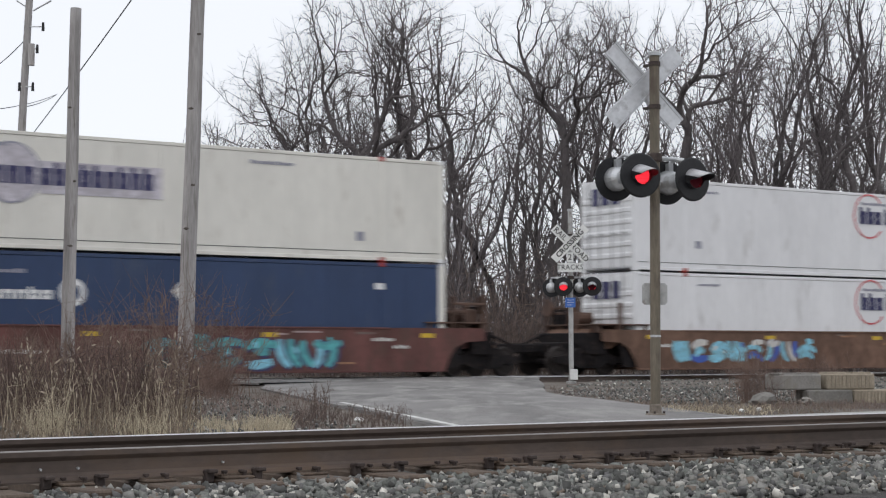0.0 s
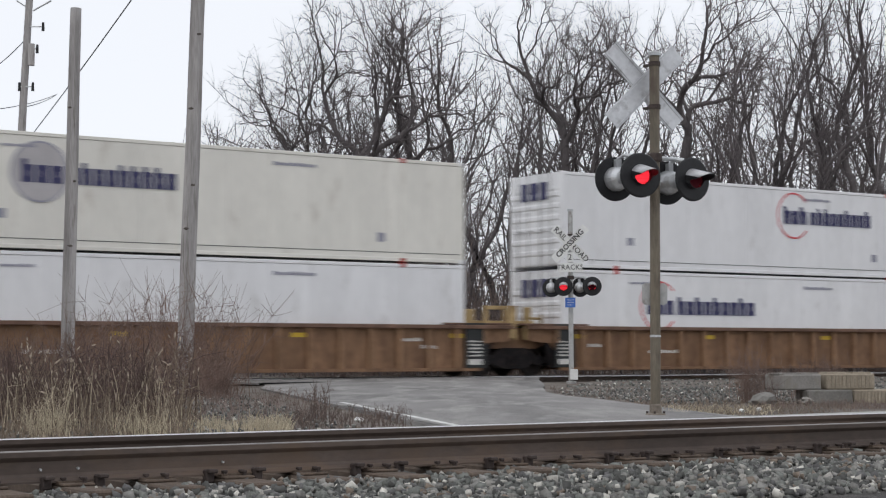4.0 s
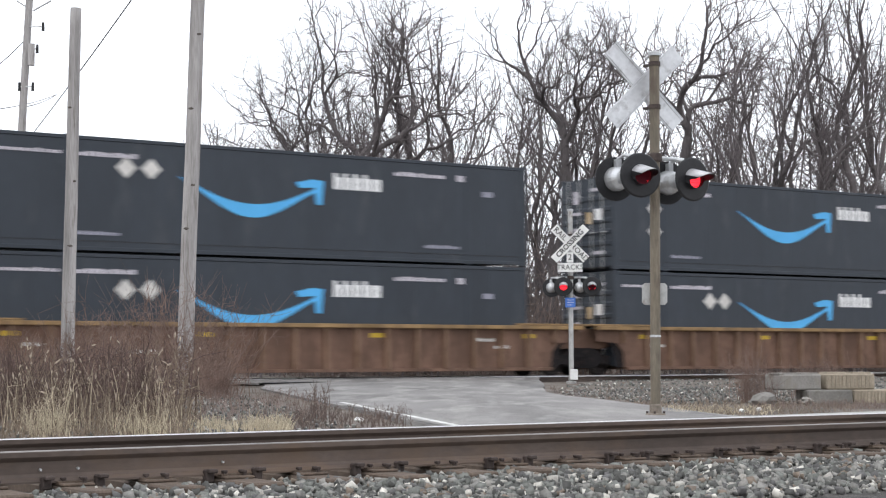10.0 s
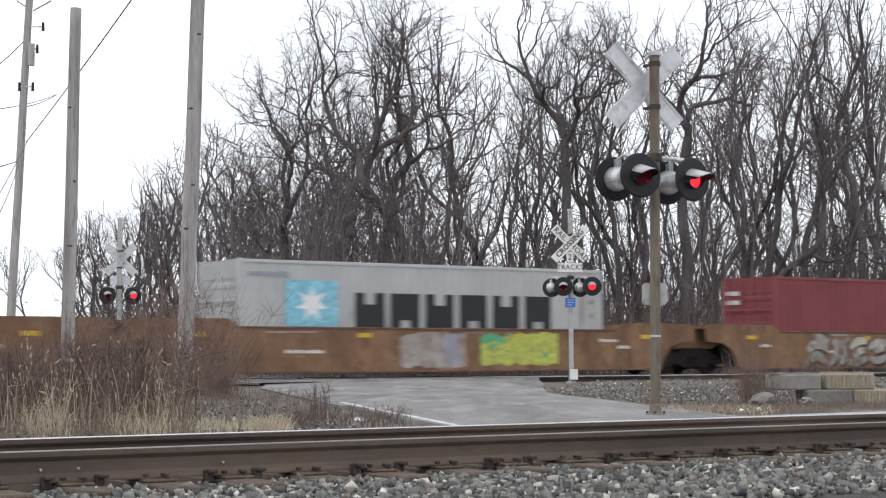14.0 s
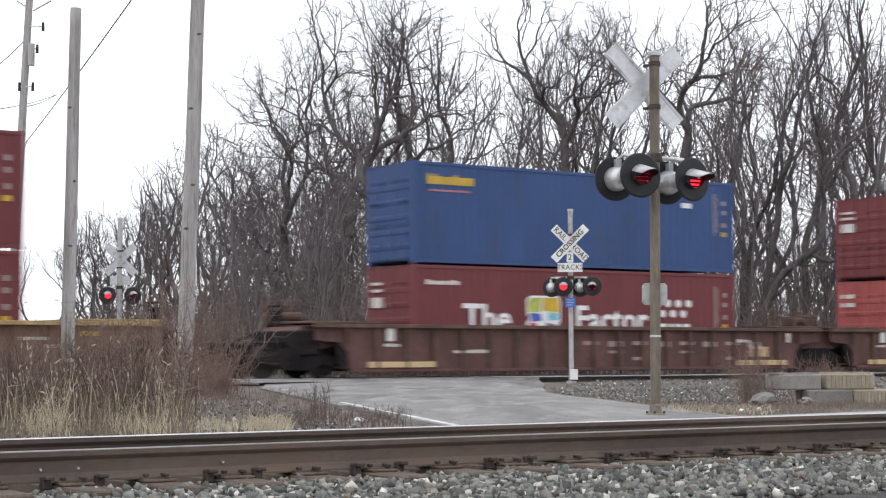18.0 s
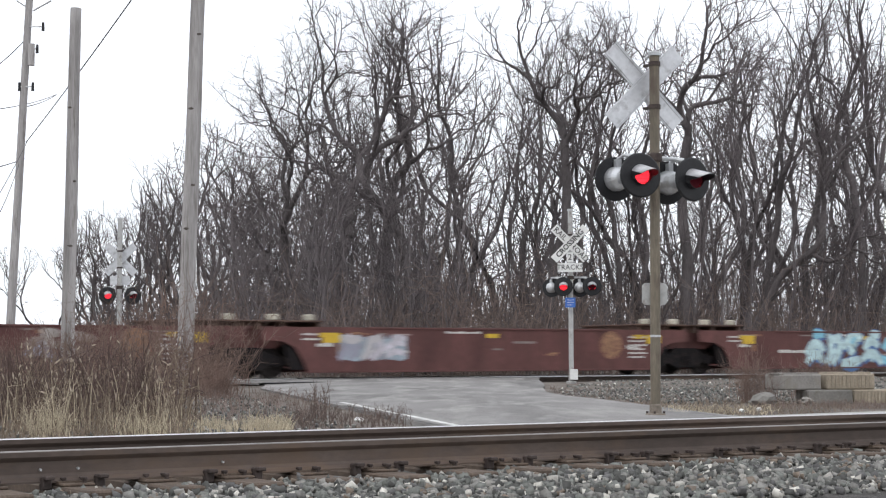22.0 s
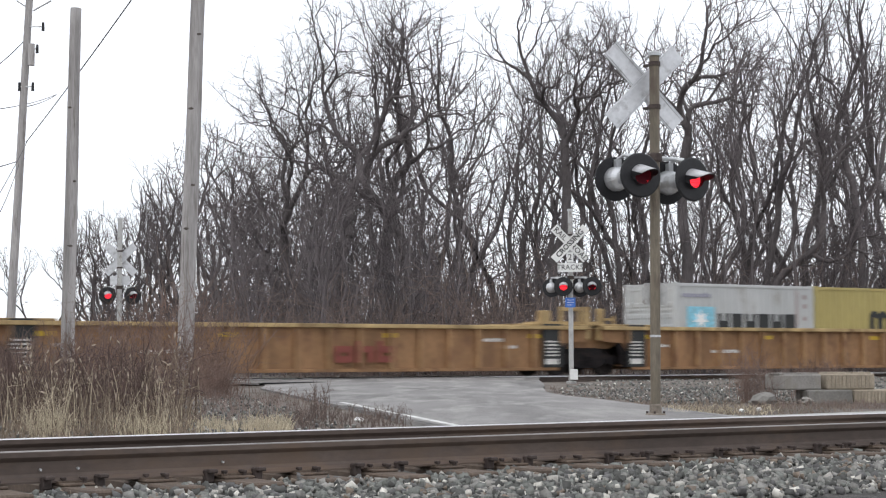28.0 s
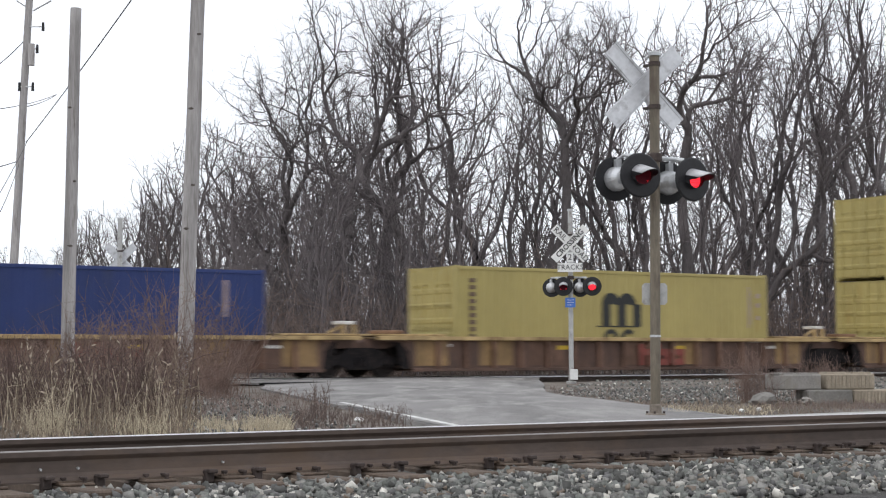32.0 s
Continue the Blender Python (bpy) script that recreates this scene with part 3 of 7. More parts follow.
def crossing_signal(x, y, h, pole_r, pole_mat, buck_z, lamp_z, turn, back, aim, lit, label, sign_face, extras, shift=0.0, buck_turn=0.0, lean=0.0):
    base = tagged(new("crossing_signal"), label, "crossing signal", group="railway crossing signals")
    base.matrix_basis = pose(x, y, 0.0, 0, lean, turn)
    bm = bmesh.new()
    lathe(bm, [(pole_r, 0.0), (pole_r, h - 0.03), (pole_r * 1.18, h - 0.03), (pole_r * 1.18, h - 0.005), (pole_r * 0.7, h)], Matrix.Identity(4), 18)
    part("mast", bm, pole_mat, base, smooth=False)
    bm = bmesh.new()
    lathe(bm, [(pole_r * 1.28, h - 0.035), (pole_r * 1.28, h + 0.004), (pole_r * 0.9, h + 0.016)], Matrix.Identity(4), 18)
    part("mast_cap", bm, "galvanised", base, "pale metal cap")
    bm = bmesh.new()
    lathe(bm, [(pole_r * 2.1, -0.25), (pole_r * 2.1, 0.03), (pole_r * 1.9, 0.05), (pole_r * 1.25, 0.055), (pole_r * 1.2, 0.14), (pole_r, 0.16)], Matrix.Identity(4), 14)
    part("base_casting", bm, "base_iron" if pole_mat == "mast_paint" else "mast_white", base, "worn concrete and iron base")
    for k in range(4):
        a = radians(45 + 90 * k)
        bm = bmesh.new()
        rod(bm, (1.65 * pole_r * math.cos(a), 1.65 * pole_r * math.sin(a), 0.03), (1.65 * pole_r * math.cos(a), 1.65 * pole_r * math.sin(a), 0.075), 0.012, 0.016, 6)
        part("bolt", bm, "spike_steel", base)
    # crossbuck, on the side that faces its traffic
    side = 1 if sign_face > 0 else -1
    for k, ang in enumerate((-45, 45) if sign_face > 0 else (45, -45)):
        bm = bmesh.new()
        off = side * (pole_r + buck_gap + 0.018 * ((1 - k) if sign_face < 0 else k))
        w, t = 1.22 / 2, 0.229 / 2
        box(bm, -w, w, -0.003, 0.003, -t, t)
        box(bm, -w, w, -0.010, 0.010, t - 0.006, t)
        box(bm, -w, w, -0.010, 0.010, -t, -t + 0.006)
        if sign_face > 0:
            for e in (-1, 1):
                box(bm, -w, w, -0.016, -0.003, e * (t - 0.026) - 0.005, e * (t - 0.026) + 0.005)
        bl = part("crossbuck_blade", bm, "blade_white" if sign_face < 0 else "blade_back", base,
                  "white crossbuck blade with black lettering" if sign_face < 0 else "bare aluminium back of a crossbuck blade")
        bl.matrix_basis = Matrix.Translation((buck_turn * -0.004 - 0.09 * lean, off, buck_z)) @ Matrix.Rotation(radians(buck_turn), 4, "Z") @ Matrix.Rotation(radians(-ang if sign_face < 0 else ang), 4, "Y")
        if sign_face < 0:
            txt = ("CROSSING", "RAIL     ROAD")[k]
            if k == 0:
                words("lettering", "CROSSING", 0.20, "sign_black", bl, Matrix.Translation((0, -0.010, 0)) @ Matrix.Rotation(radians(90), 4, "X"), "black letters", bold=0.004)
                bl.matrix_basis = Matrix.Translation((0, off, buck_z)) @ Matrix.Rotation(radians(-45), 4, "Y")
            else:
                bl.matrix_basis = Matrix.Translation((0, off - 0.0, buck_z)) @ Matrix.Rotation(radians(45), 4, "Y")
                for word, dx in (("RAIL", -0.36), ("ROAD", 0.36)):
                    words("lettering", word, 0.21, "sign_black", bl, Matrix.Translation((dx, -0.012, 0)) @ Matrix.Rotation(radians(90), 4, "X"), "black letters")
    for z in (buck_z - 0.26, buck_z + 0.24):
        bm = bmesh.new()
        lathe(bm, [(pole_r + 0.012, -0.025), (pole_r + 0.012, 0.025)], Matrix.Translation((0, 0, z)), 16)
        box(bm, -0.03, 0.03, min(0, side * (pole_r + buck_gap)), max(0, side * (pole_r + buck_gap)), -0.012 + z, 0.012 + z)
        part("clamp", bm, "spike_steel", base)
    # cross arm with four lamps
    bm = bmesh.new()
    rod(bm, (-0.42, 0, lamp_z + 0.26), (0.42, 0, lamp_z + 0.26), 0.026, 0.026, 10)
    part("cross_arm", bm, "galvanised", base, "grey pipe arm that carries the lamps")
    bm = bmesh.new()
    lathe(bm, [(pole_r + 0.02, -0.05), (pole_r + 0.03, -0.03), (pole_r + 0.03, 0.03), (pole_r + 0.02, 0.05)], Matrix.Translation((0, 0, lamp_z + 0.26)), 14)
    part("arm_clamp", bm, "spike_steel", base, "dark iron clamp round the mast")
    for k, sx in enumerate((-0.38 - shift, 0.38 - shift)):
        b = lamp(base, Matrix.Translation((sx, 0.16, lamp_z)) @ Matrix.Rotation(radians(back), 4, "Z"), lit[k])
        c = lamp(base, Matrix.Translation((sx + aim[1], -0.20, lamp_z + 0.015)) @ Matrix.Rotation(radians(aim[0][k]), 4, "Z"), lit[2 + k])
        for hh, yy in ((b, 0.16), (c, -0.20)):
            bm = bmesh.new()
            rod(bm, (sx, 0, lamp_z + 0.26), (sx + (aim[1] if yy < 0 else 0), yy * 0.7, lamp_z + 0.22), 0.02, 0.02, 6)
            rod(bm, (sx + (aim[1] if yy < 0 else 0), yy * 0.7, lamp_z + 0.22), (sx + (aim[1] if yy < 0 else 0), yy * 0.7, lamp_z + 0.08), 0.028, 0.028, 8)
            part("lamp_bracket", bm, "galvanised", base)
    if "plates" in extras:
        bm = bmesh.new()
        prism(bm, [(-0.145, 1.32), (-0.115, 1.29), (0.115, 1.29), (0.145, 1.32), (0.145, 1.51), (0.115, 1.54), (-0.115, 1.54), (-0.145, 1.51)], pole_r + 0.012, pole_r + 0.018)
        o = part("sign_plate", bm, "mast_white", base, "bare grey back of a small sign plate")
        o.matrix_basis = Matrix.Rotation(radians(-34), 4, "Z")
        bm = bmesh.new()
        lathe(bm, [(pole_r + 0.006, -0.012), (pole_r + 0.006, 0.012)], Matrix.Translation((0, 0, 0.93)), 16)
        part("strap", bm, "galvanised", base)
    if "tracks" in extras:
        off = -(pole_r + buck_gap + 0.03)
        bm = bmesh.new()
        box(bm, -0.09, 0.09, off - 0.004, off, buck_z - 0.50, buck_z - 0.24, 0.002)
        pl = part("number_plate_sign", bm, "blade_white", base, "white plate with a black numeral")
        words("numeral", "2", 0.22, "sign_black", pl, Matrix.Translation((0, off - 0.008, buck_z - 0.37)) @ Matrix.Rotation(radians(90), 4, "X"))
        bm = bmesh.new()
        box(bm, -0.33, 0.33, off - 0.010, off - 0.004, buck_z - 0.76, buck_z - 0.52, 0.002)
        pl = part("tracks_sign", bm, "blade_white", base, "white plate with black lettering")
        words("lettering", "TRACKS", 0.19, "sign_black", pl, Matrix.Translation((0, off - 0.014, buck_z - 0.64)) @ Matrix.Rotation(radians(90), 4, "X"))
        bm = bmesh.new()
        box(bm, -0.135, 0.135, off + 0.02, off + 0.024, 2.0, 2.26, 0.002)
        bp = part("blue_sign", bm, "sign_blue", base, "small blue notice plate")
        for k in range(3):
            bm = bmesh.new()
            box(bm, -0.09, 0.09 - 0.04 * (k == 2), off + 0.016, off + 0.02, 2.19 - 0.065 * k, 2.20 - 0.065 * k)
            part("bar", bm, "blade_white", bp)
        bm = bmesh.new()
        box(bm, -0.02, 0.18, -pole_r - 0.14, -pole_r, 0.08, 0.36, 0.012)
        part("junction_box", bm, "blade_white", base, "small white junction box")
    if "sign_back" in extras:
        bm = bmesh.new()
        box(bm, -0.30, 0.30, pole_r + 0.05, pole_r + 0.056, buck_z - 0.78, buck_z - 0.50, 0.002)
        part("sign_plate", bm, "blade_back", base, "bare back of a sign plate")
    return base


crossing_signal(side_of(1158, 19.4), 19.4, 4.2, 0.058, "mast_paint", 3.83, 2.72, 32, 170, ((-11, 1), 0.075), (None, None, (-0.012, 0.71, 1.288), (0.698, 0.578, 1.288)),
                "brown-grey crossing signal mast with bare crossbuck back and red lamps", 1, ("plates",), 0.07, -12, 0.5)
crossing_signal(side_of(1010, 45.2), 45.2, 4.62, 0.065, "mast_white", 3.70, 2.54, -8, 170, ((4, 4), 0.34), (None, None, (-0.15, 0.58, 1.2), (0.43, 0.62, 1.2)),
                "pale crossing signal mast with lettered white crossbuck and red lamps", -1, ("tracks",), 0.14)
crossing_signal(side_of(211, 51.0), 51.0, 4.9, 0.075, "mast_white", 3.66, 2.55, 4, 150, ((16, 16), 0.05), (None, None, (-0.08, 0.58, 1.2), (0.50, 0.62, 1.2)),
                "pale distant crossing signal mast with bare crossbuck back", 1, ("sign_back",))


# ------------------------------------------------------------------ concrete blocks
def concrete_block(x, y, z, l, h, d, turn, material, lugs, label):
    bm = bmesh.new()
    box(bm, -l / 2, l / 2, -d / 2, d / 2, 0, h, 0.02)
    base = tagged(new("concrete_block"), label, "concrete block", group="stacked concrete blocks")
    base.matrix_basis = pose(x, y, z, 0, 0, turn)
    part("block_body", bm, material, base)
    for lx in lugs:
        bm = bmesh.new()
        box(bm, lx - 0.16, lx + 0.16, -d * 0.3, d * 0.3, h, h + 0.022, 0.008)
        part("lug", bm, material, base, "low raised lug on the block")
    if material == "concrete_tan":
        for k in range(11):
            bm = bmesh.new()
            xx = -l / 2 + 0.08 + k * (l - 0.16) / 10
            box(bm, xx - 0.016, xx + 0.016, -d / 2 - 0.012, -d / 2 + 0.001, 0.03, h - 0.03)
            part("flute", bm, material, base)
    return base


BY = 26.0
concrete_block(side_of(1401, BY), BY, 0.185, 0.70, 0.235, 0.5, 24, "concrete", (-0.2, 0.2), "weathered grey concrete block on the stack")
concrete_block(side_of(1497, BY), BY + 0.15, 0.185, 0.76, 0.245, 0.5, 8, "concrete_tan", (-0.2, 0.2), "tan fluted concrete block on the stack")
concrete_block(side_of(1455, BY), BY - 0.02, -0.04, 0.72, 0.225, 0.5, 10, "concrete_dark", (), "weathered grey concrete block at the foot of the stack")
concrete_block(side_of(1540, BY), BY + 0.15, -0.04, 0.70, 0.225, 0.5, 8, "concrete_tan", (), "tan fluted concrete block at the foot of the stack")
concrete_block(side_of(1630, BY), BY + 0.35, -0.04, 0.80, 0.26, 0.5, 8, "concrete", (), "weathered grey concrete block at the foot of the stack")


def rubble(px, d, r, material, seed, label):
    bm = bmesh.new()
    bmesh.ops.create_icosphere(bm, subdivisions=2, radius=r)
    for v in bm.verts:
        v.co *= 1 + 0.4 * noise.noise(v.co * (1.9 / r) + Vector((seed, 0, 0))) + 0.22 * noise.noise(v.co * (5 / r))
        v.co.z *= 0.6
    ob = part("rubble_stone", bm, material, None)
    ob.location = (side_of(px, d), d, r * 0.3)
    tagged(ob, label, "stone")


rubble(1330, 24.8, 0.07, "concrete", 1, "pale broken stone among the dry weeds")
rubble(1350, 24.7, 0.19, "concrete_dark", 12, "broken grey-brown concrete lump among the dry weeds")
rubble(1424, 25.4, 0.10, "concrete", 8, "pale broken concrete lump before the blocks")
rubble(1340, 22.0, 0.04, "debris_white", 3, "small white stone on the verge")
rubble(1310, 21.4, 0.04, "debris_white", 4, "small white stone on the verge")
rubble(636, 18.6, 0.05, "debris_white", 5, "crumpled white litter on the verge")
rubble(598, 49.5, 0.13, "debris_white", 6, "white litter lying beside the far rail")


# ------------------------------------------------------------------ trees
def grow(seed, height, r0, first=0.3, spread=0.95, zig=0.16, up=0.10, even=(0.5, 0.78), tip=0.013, reach=4.4, twigs=3, lean=0.05, fine=1.0):
    """Polylines of a bare tree that forks again and again: limbs and twigs, each a list of (points, radii)."""
    g = np.random.default_rng(seed)
    limbs, small = [], []
    e = 2.2

    def run(p, d, length, r, r_end, k):
        pts, rad = [p], [r]
        for i in range(1, k):
            d = d + g.normal(0, zig, 3) + np.array([0, 0, up * (0.5 if r > 0.1 else 1.0)])
            d = d / np.linalg.norm(d)
            p = p + d * length / (k - 1)
            pts.append(p)
            rad.append(r + (r_end - r) * i / (k - 1))
        return np.array(pts), np.array(rad), d

    def turned(d, side, angle):
        q = d * math.cos(angle) + side * math.sin(angle)
        return q / np.linalg.norm(q)

    d0 = np.array([lean * g.normal(), lean * g.normal(), 1.0])
    q, w, d = run(np.array([0, 0, -0.2]), d0 / np.linalg.norm(d0), height * first, r0, r0 * 0.86, 6)
    w[0] *= 1.3
    limbs.append((q, w))
    todo = [(q[-1], d, r0 * 0.86)]
    # a few low boughs on the bole
    for f in (3, 4):
        if g.random() < 0.7:
            a = g.uniform(0, 6.28)
            todo.append((q[f], turned(d, np.array([math.cos(a), math.sin(a), 0.1]), g.uniform(0.8, 1.2)), r0 * g.uniform(0.16, 0.30)))
    while todo:
        p, d, r = todo.pop()
        if r < tip:
            for _ in range(twigs):
                n = d + g.normal(0, 0.75, 3) + np.array([0, 0, 0.1])
                n /= np.linalg.norm(n)
                ln = g.uniform(0.35, 0.95)
                m = p + n * ln * 0.5
                n2 = n + g.normal(0, 0.35, 3)
                small.append((np.array([p, m, m + n2 * ln * 0.5]), np.array([0.0078, 0.0064, 0.0045]) * fine))
            continue
        k = 5 if r > 0.08 else 4 if r > 0.03 else 3
        length = reach * r ** 0.6 * g.uniform(0.6, 1.35)
        q, w, d1 = run(p, d, length, r, r * 0.965, k)
        (limbs if r > 0.055 else small).append((q, w))
        side = g.normal(0, 1, 3)
        side[2] *= 0.5
        side -= d1 * side.dot(d1)
        side /= np.linalg.norm(side) + 1e-9
        share = g.uniform(*even)
        sp = spread * g.uniform(0.7, 1.3)
        todo.append((q[-1], turned(d1, side, sp * (1 - share)), w[-1] * share ** (1 / e)))
        todo.append((q[-1], turned(d1, -side, sp * share), w[-1] * (1 - share) ** (1 / e)))
        if r > 0.03 and g.random() < 0.55:
            n = g.normal(0, 1, 3)
            todo.append((q[len(q) // 2], turned(d1, n / np.linalg.norm(n), 0.9), max(tip * 1.1, r * 0.28)))
    top = max(q[:, 2].max() for q, _ in limbs + small)
    f = height / top
    return [(q * np.array([f, f, f]), w) for q, w in limbs], [(q * f, w) for q, w in small]


def tree_model(seed, height, r0, label, sides=(8, 3), **k):
    limbs, small = grow(seed, height, r0, **k)
    base = tagged(new("bare_tree"), label, "tree", group="bare trees of the wood")
    for name, items, n, material in (("trunk", limbs, sides[0], "bark"), ("crown", small, sides[1], "twig")):
        by = {}
        for q, w in items:
            by.setdefault(len(q), []).append((q, w))
        v, q = gather([tubes([a for a, _ in it], [b for _, b in it], n) for it in by.values()])
        link(name, mesh_np(name, v, q, True), material, base)
    return base, height


OAK = "bare dark deciduous tree with forking crooked limbs behind the railway"
SLIM = "slender bare tree with upright branches in the wood"
FARLAB = "bare grey tree with a fine twiggy crown deep in the wood"
oaken = dict(tip=0.0135, twigs=3, reach=5.4, up=0.075)
upright = dict(spread=0.58, zig=0.15, up=0.09, even=(0.66, 0.88), reach=6.0, twigs=2, tip=0.0150)
deep = dict(tip=0.024, twigs=2, fine=1.5, reach=6.0, sides=(5, 3))
models = [
    tree_model(50, 17.5, 0.275, OAK, first=0.28, zig=0.25, spread=0.85, **oaken),
    tree_model(70, 16.5, 0.245, OAK, first=0.25, zig=0.25, spread=0.85, **oaken),
    tree_model(54, 18.5, 0.235, OAK, first=0.32, zig=0.22, spread=0.8, lean=0.06, **oaken),
    tree_model(14, 19.0, 0.19, SLIM, first=0.36, **upright),
    tree_model(15, 18.0, 0.17, SLIM, first=0.40, lean=0.08, **upright),
    tree_model(16, 19.5, 0.18, SLIM, first=0.30, lean=0.06, **upright),
    tree_model(17, 17.0, 0.16, FARLAB, first=0.36, spread=0.7, zig=0.14, **deep),
    tree_model(18, 17.0, 0.15, FARLAB, first=0.42, spread=0.55, zig=0.12, even=(0.6, 0.84), **deep),
    tree_model(19, 16.0, 0.18, FARLAB, first=0.28, spread=0.8, zig=0.15, **deep),
    tree_model(107, 18.5, 0.27, OAK, first=0.5, zig=0.2, spread=0.9, **oaken),
]
first = [True] * len(models)


def plant(i, px, depth, height, turn=0.0, wide=1.0, tilt=0.0):
    """Tree i of the models on a line of sight, at that height."""
    model, tall = models[i]
    scale = height / tall
    m = pose(side_of(px, depth), depth, 0, 0, 0, 0) @ Matrix.Rotation(radians(tilt), 4, "Y") @ Matrix.Rotation(radians(turn), 4, "Z")
    if first[i]:
        model.matrix_basis = m @ Matrix.Diagonal((scale * wide, scale * wide, scale, 1))
        first[i] = False
        return model
    o = copy_thing(model, m)
    o.scale = (scale * wide, scale * wide, scale)
    return o


# the trees that stand out, by their line of sight
for i, px, d, h, tn, tilt in (
        (9, 985, 70, 18.0, 20, 0), (1, 552, 78, 16.4, 250, 1), (2, 626, 76, 20.0, 200, 2), (2, 684, 74, 19.5, 310, -6), (0, 712, 80, 20.5, 220, 0),
        (2, 512, 84, 13.8, 100, -2), (4, 800, 88, 17.0, 140, 3), (3, 905, 82, 19.0, 30, -3), (4, 1070, 84, 19.0, 70, 4),
        (9, 1236, 74, 19.5, 120, 4), (2, 1258, 72, 17.0, 40, 38), (3, 1300, 84, 20.0, 10, 3),
        (4, 1352, 78, 20.5, 200, 5), (5, 1402, 76, 21.0, 300, 4), (3, 1452, 82, 21.0, 15, 6), (4, 1496, 76, 21.5, 75, 3), (5, 1548, 80, 21.5, 160, 5),
        (3, 1606, 80, 22.0, 190, 2), (4, 1640, 88, 22.0, 40, 0), (5, 1330, 92, 22.0, 130, -2),
        (4, 590, 84, 15.5, 170, -4), (4, 1020, 90, 19.5, 20, 3),
        (5, 1115, 90, 20.0, 45, -3), (3, 1200, 92, 20.0, 280, 0), (4, 660, 90, 17.0, 230, 3), (0, 466, 88, 12.2, 20, 0), (6, 424, 92, 11.4, 190, 0),
        (8, 388, 94, 10.2, 90, 2)):
    plant(i, px, d, h, tn, 0.9, tilt)
g_wood = np.random.default_rng(21)
for k in range(46):
    px = 430 + 1240 * (k + g_wood.random()) / 46
    d = g_wood.uniform(88, 140)
    h = 0.7 + d / 3000.3 * (g_wood.uniform(380, 640) if px > 600 else g_wood.uniform(300, 420))
    plant(6 + int(g_wood.integers(0, 3)), px, d, min(h, 24), g_wood.uniform(0, 360), 1.0, g_wood.normal(0, 3))
# the farther, lower edge of the wood
for k in range(34):
    px = 140 + 260 * (k + g_wood.random()) / 34
    d = g_wood.uniform(112, 150)
    top = 385 - 0.42 * (px - 140) if px < 330 else 300 - 1.2 * (px - 330)
    h = 0.7 + (632 - top + g_wood.uniform(-25, 30)) / 3000.3 * d
    plant((6, 8)[k % 2], px, d, h, g_wood.uniform(0, 360), 1.05)
for px, d, h in ((20, 150, 11), (62, 160, 11.5), (95, 170, 12.5), (-40, 150, 12), (120, 140, 10.5), (-120, 150, 13)):
    plant(8, px, d, h, px * 3.0)


def saplings(name, n, px0, px1, gap0, gap1, h0, h1, r, seed, label, branches=14):
    """Thin upright stems with a few side branches, far in the wood."""
    g = np.random.default_rng(seed)
    px = g.uniform(px0, px1, n)
    front = 40.96 / (0.8313 - (px - 784) / 3000.3 * 0.5558)
    d = front + g.uniform(gap0, gap1, n)
    p = np.stack([(px - 784) / 3000.3 * d, d, np.zeros(n)], 1)
    h = g.uniform(h0, h1, n)
    k = 9
    f = np.linspace(0, 1, k)
    sway = np.cumsum(g.normal(0, 0.42, (n, k, 3)), 1) * f[None, :, None]
    sway[..., 2] = 0
    sway *= (h / 10)[:, None, None]
    lean = g.normal(0, 0.15, (n, 1, 3)) * h[:, None, None] * f[None, :, None]
    lean[..., 2] = 0
    lines = p[:, None] + np.stack([0 * f, 0 * f, f], 1)[None] * h[:, None, None] + sway + lean
    chunks = [tubes(lines, r * (1.05 - 0.9 * f)[None] * g.uniform(0.6, 1.4, (n, 1)), 4)]
    for t in range(branches):
        j = g.integers(2, k - 1, n)
        q0 = lines[np.arange(n), j]
        e = g.normal(0, 1, (n, 3)) * np.array([1, 1, 0.3]) + np.array([0, 0, 0.95])
        e /= np.linalg.norm(e, axis=1, keepdims=True)
        ln = (h * g.uniform(0.07, 0.24, n))[:, None]
        q1 = q0 + e * ln * 0.5
        q2 = q1 + (e + g.normal(0, 0.4, (n, 3))) * ln * 0.5
        chunks.append(tubes(np.stack([q0, q1, q2], 1), np.tile([r * 0.40, r * 0.30, r * 0.16], (n, 1)), 3))
        e2 = e + g.normal(0, 0.7, (n, 3))
        chunks.append(tubes(np.stack([q1, q1 + e2 * ln * 0.35], 1), np.tile([r * 0.24, r * 0.14], (n, 1)), 3))
    v, q = gather(chunks)
    tagged(link(name, mesh_np(name, v, q, True), "twig"), label, "saplings", kind="stuff")


saplings("saplings", 130, 480, 1660, 14, 70, 7, 14, 0.05, 201, "thin bare saplings standing close in the wood", 18)
saplings("saplings", 80, 1180, 1660, 14, 60, 9, 17, 0.055, 204, "thin bare saplings standing close in the wood", 18)
saplings("saplings", 80, 420, 820, 22, 60, 7, 11, 0.05, 205, "thin bare saplings standing close in the wood", 18)
saplings("saplings", 150, 150, 420, 70, 120, 4, 9, 0.06, 202, "thin bare saplings at the far edge of the wood")
saplings("saplings", 300, 380, 1650, 10, 50, 2.5, 5, 0.03, 203, "thin bare undergrowth stems at the edge of the wood", 9)


saplings("saplings", 380, 400, 1680, 30, 85, 5, 11, 0.07, 207, "close-set bare stems deep in the wood", 7)


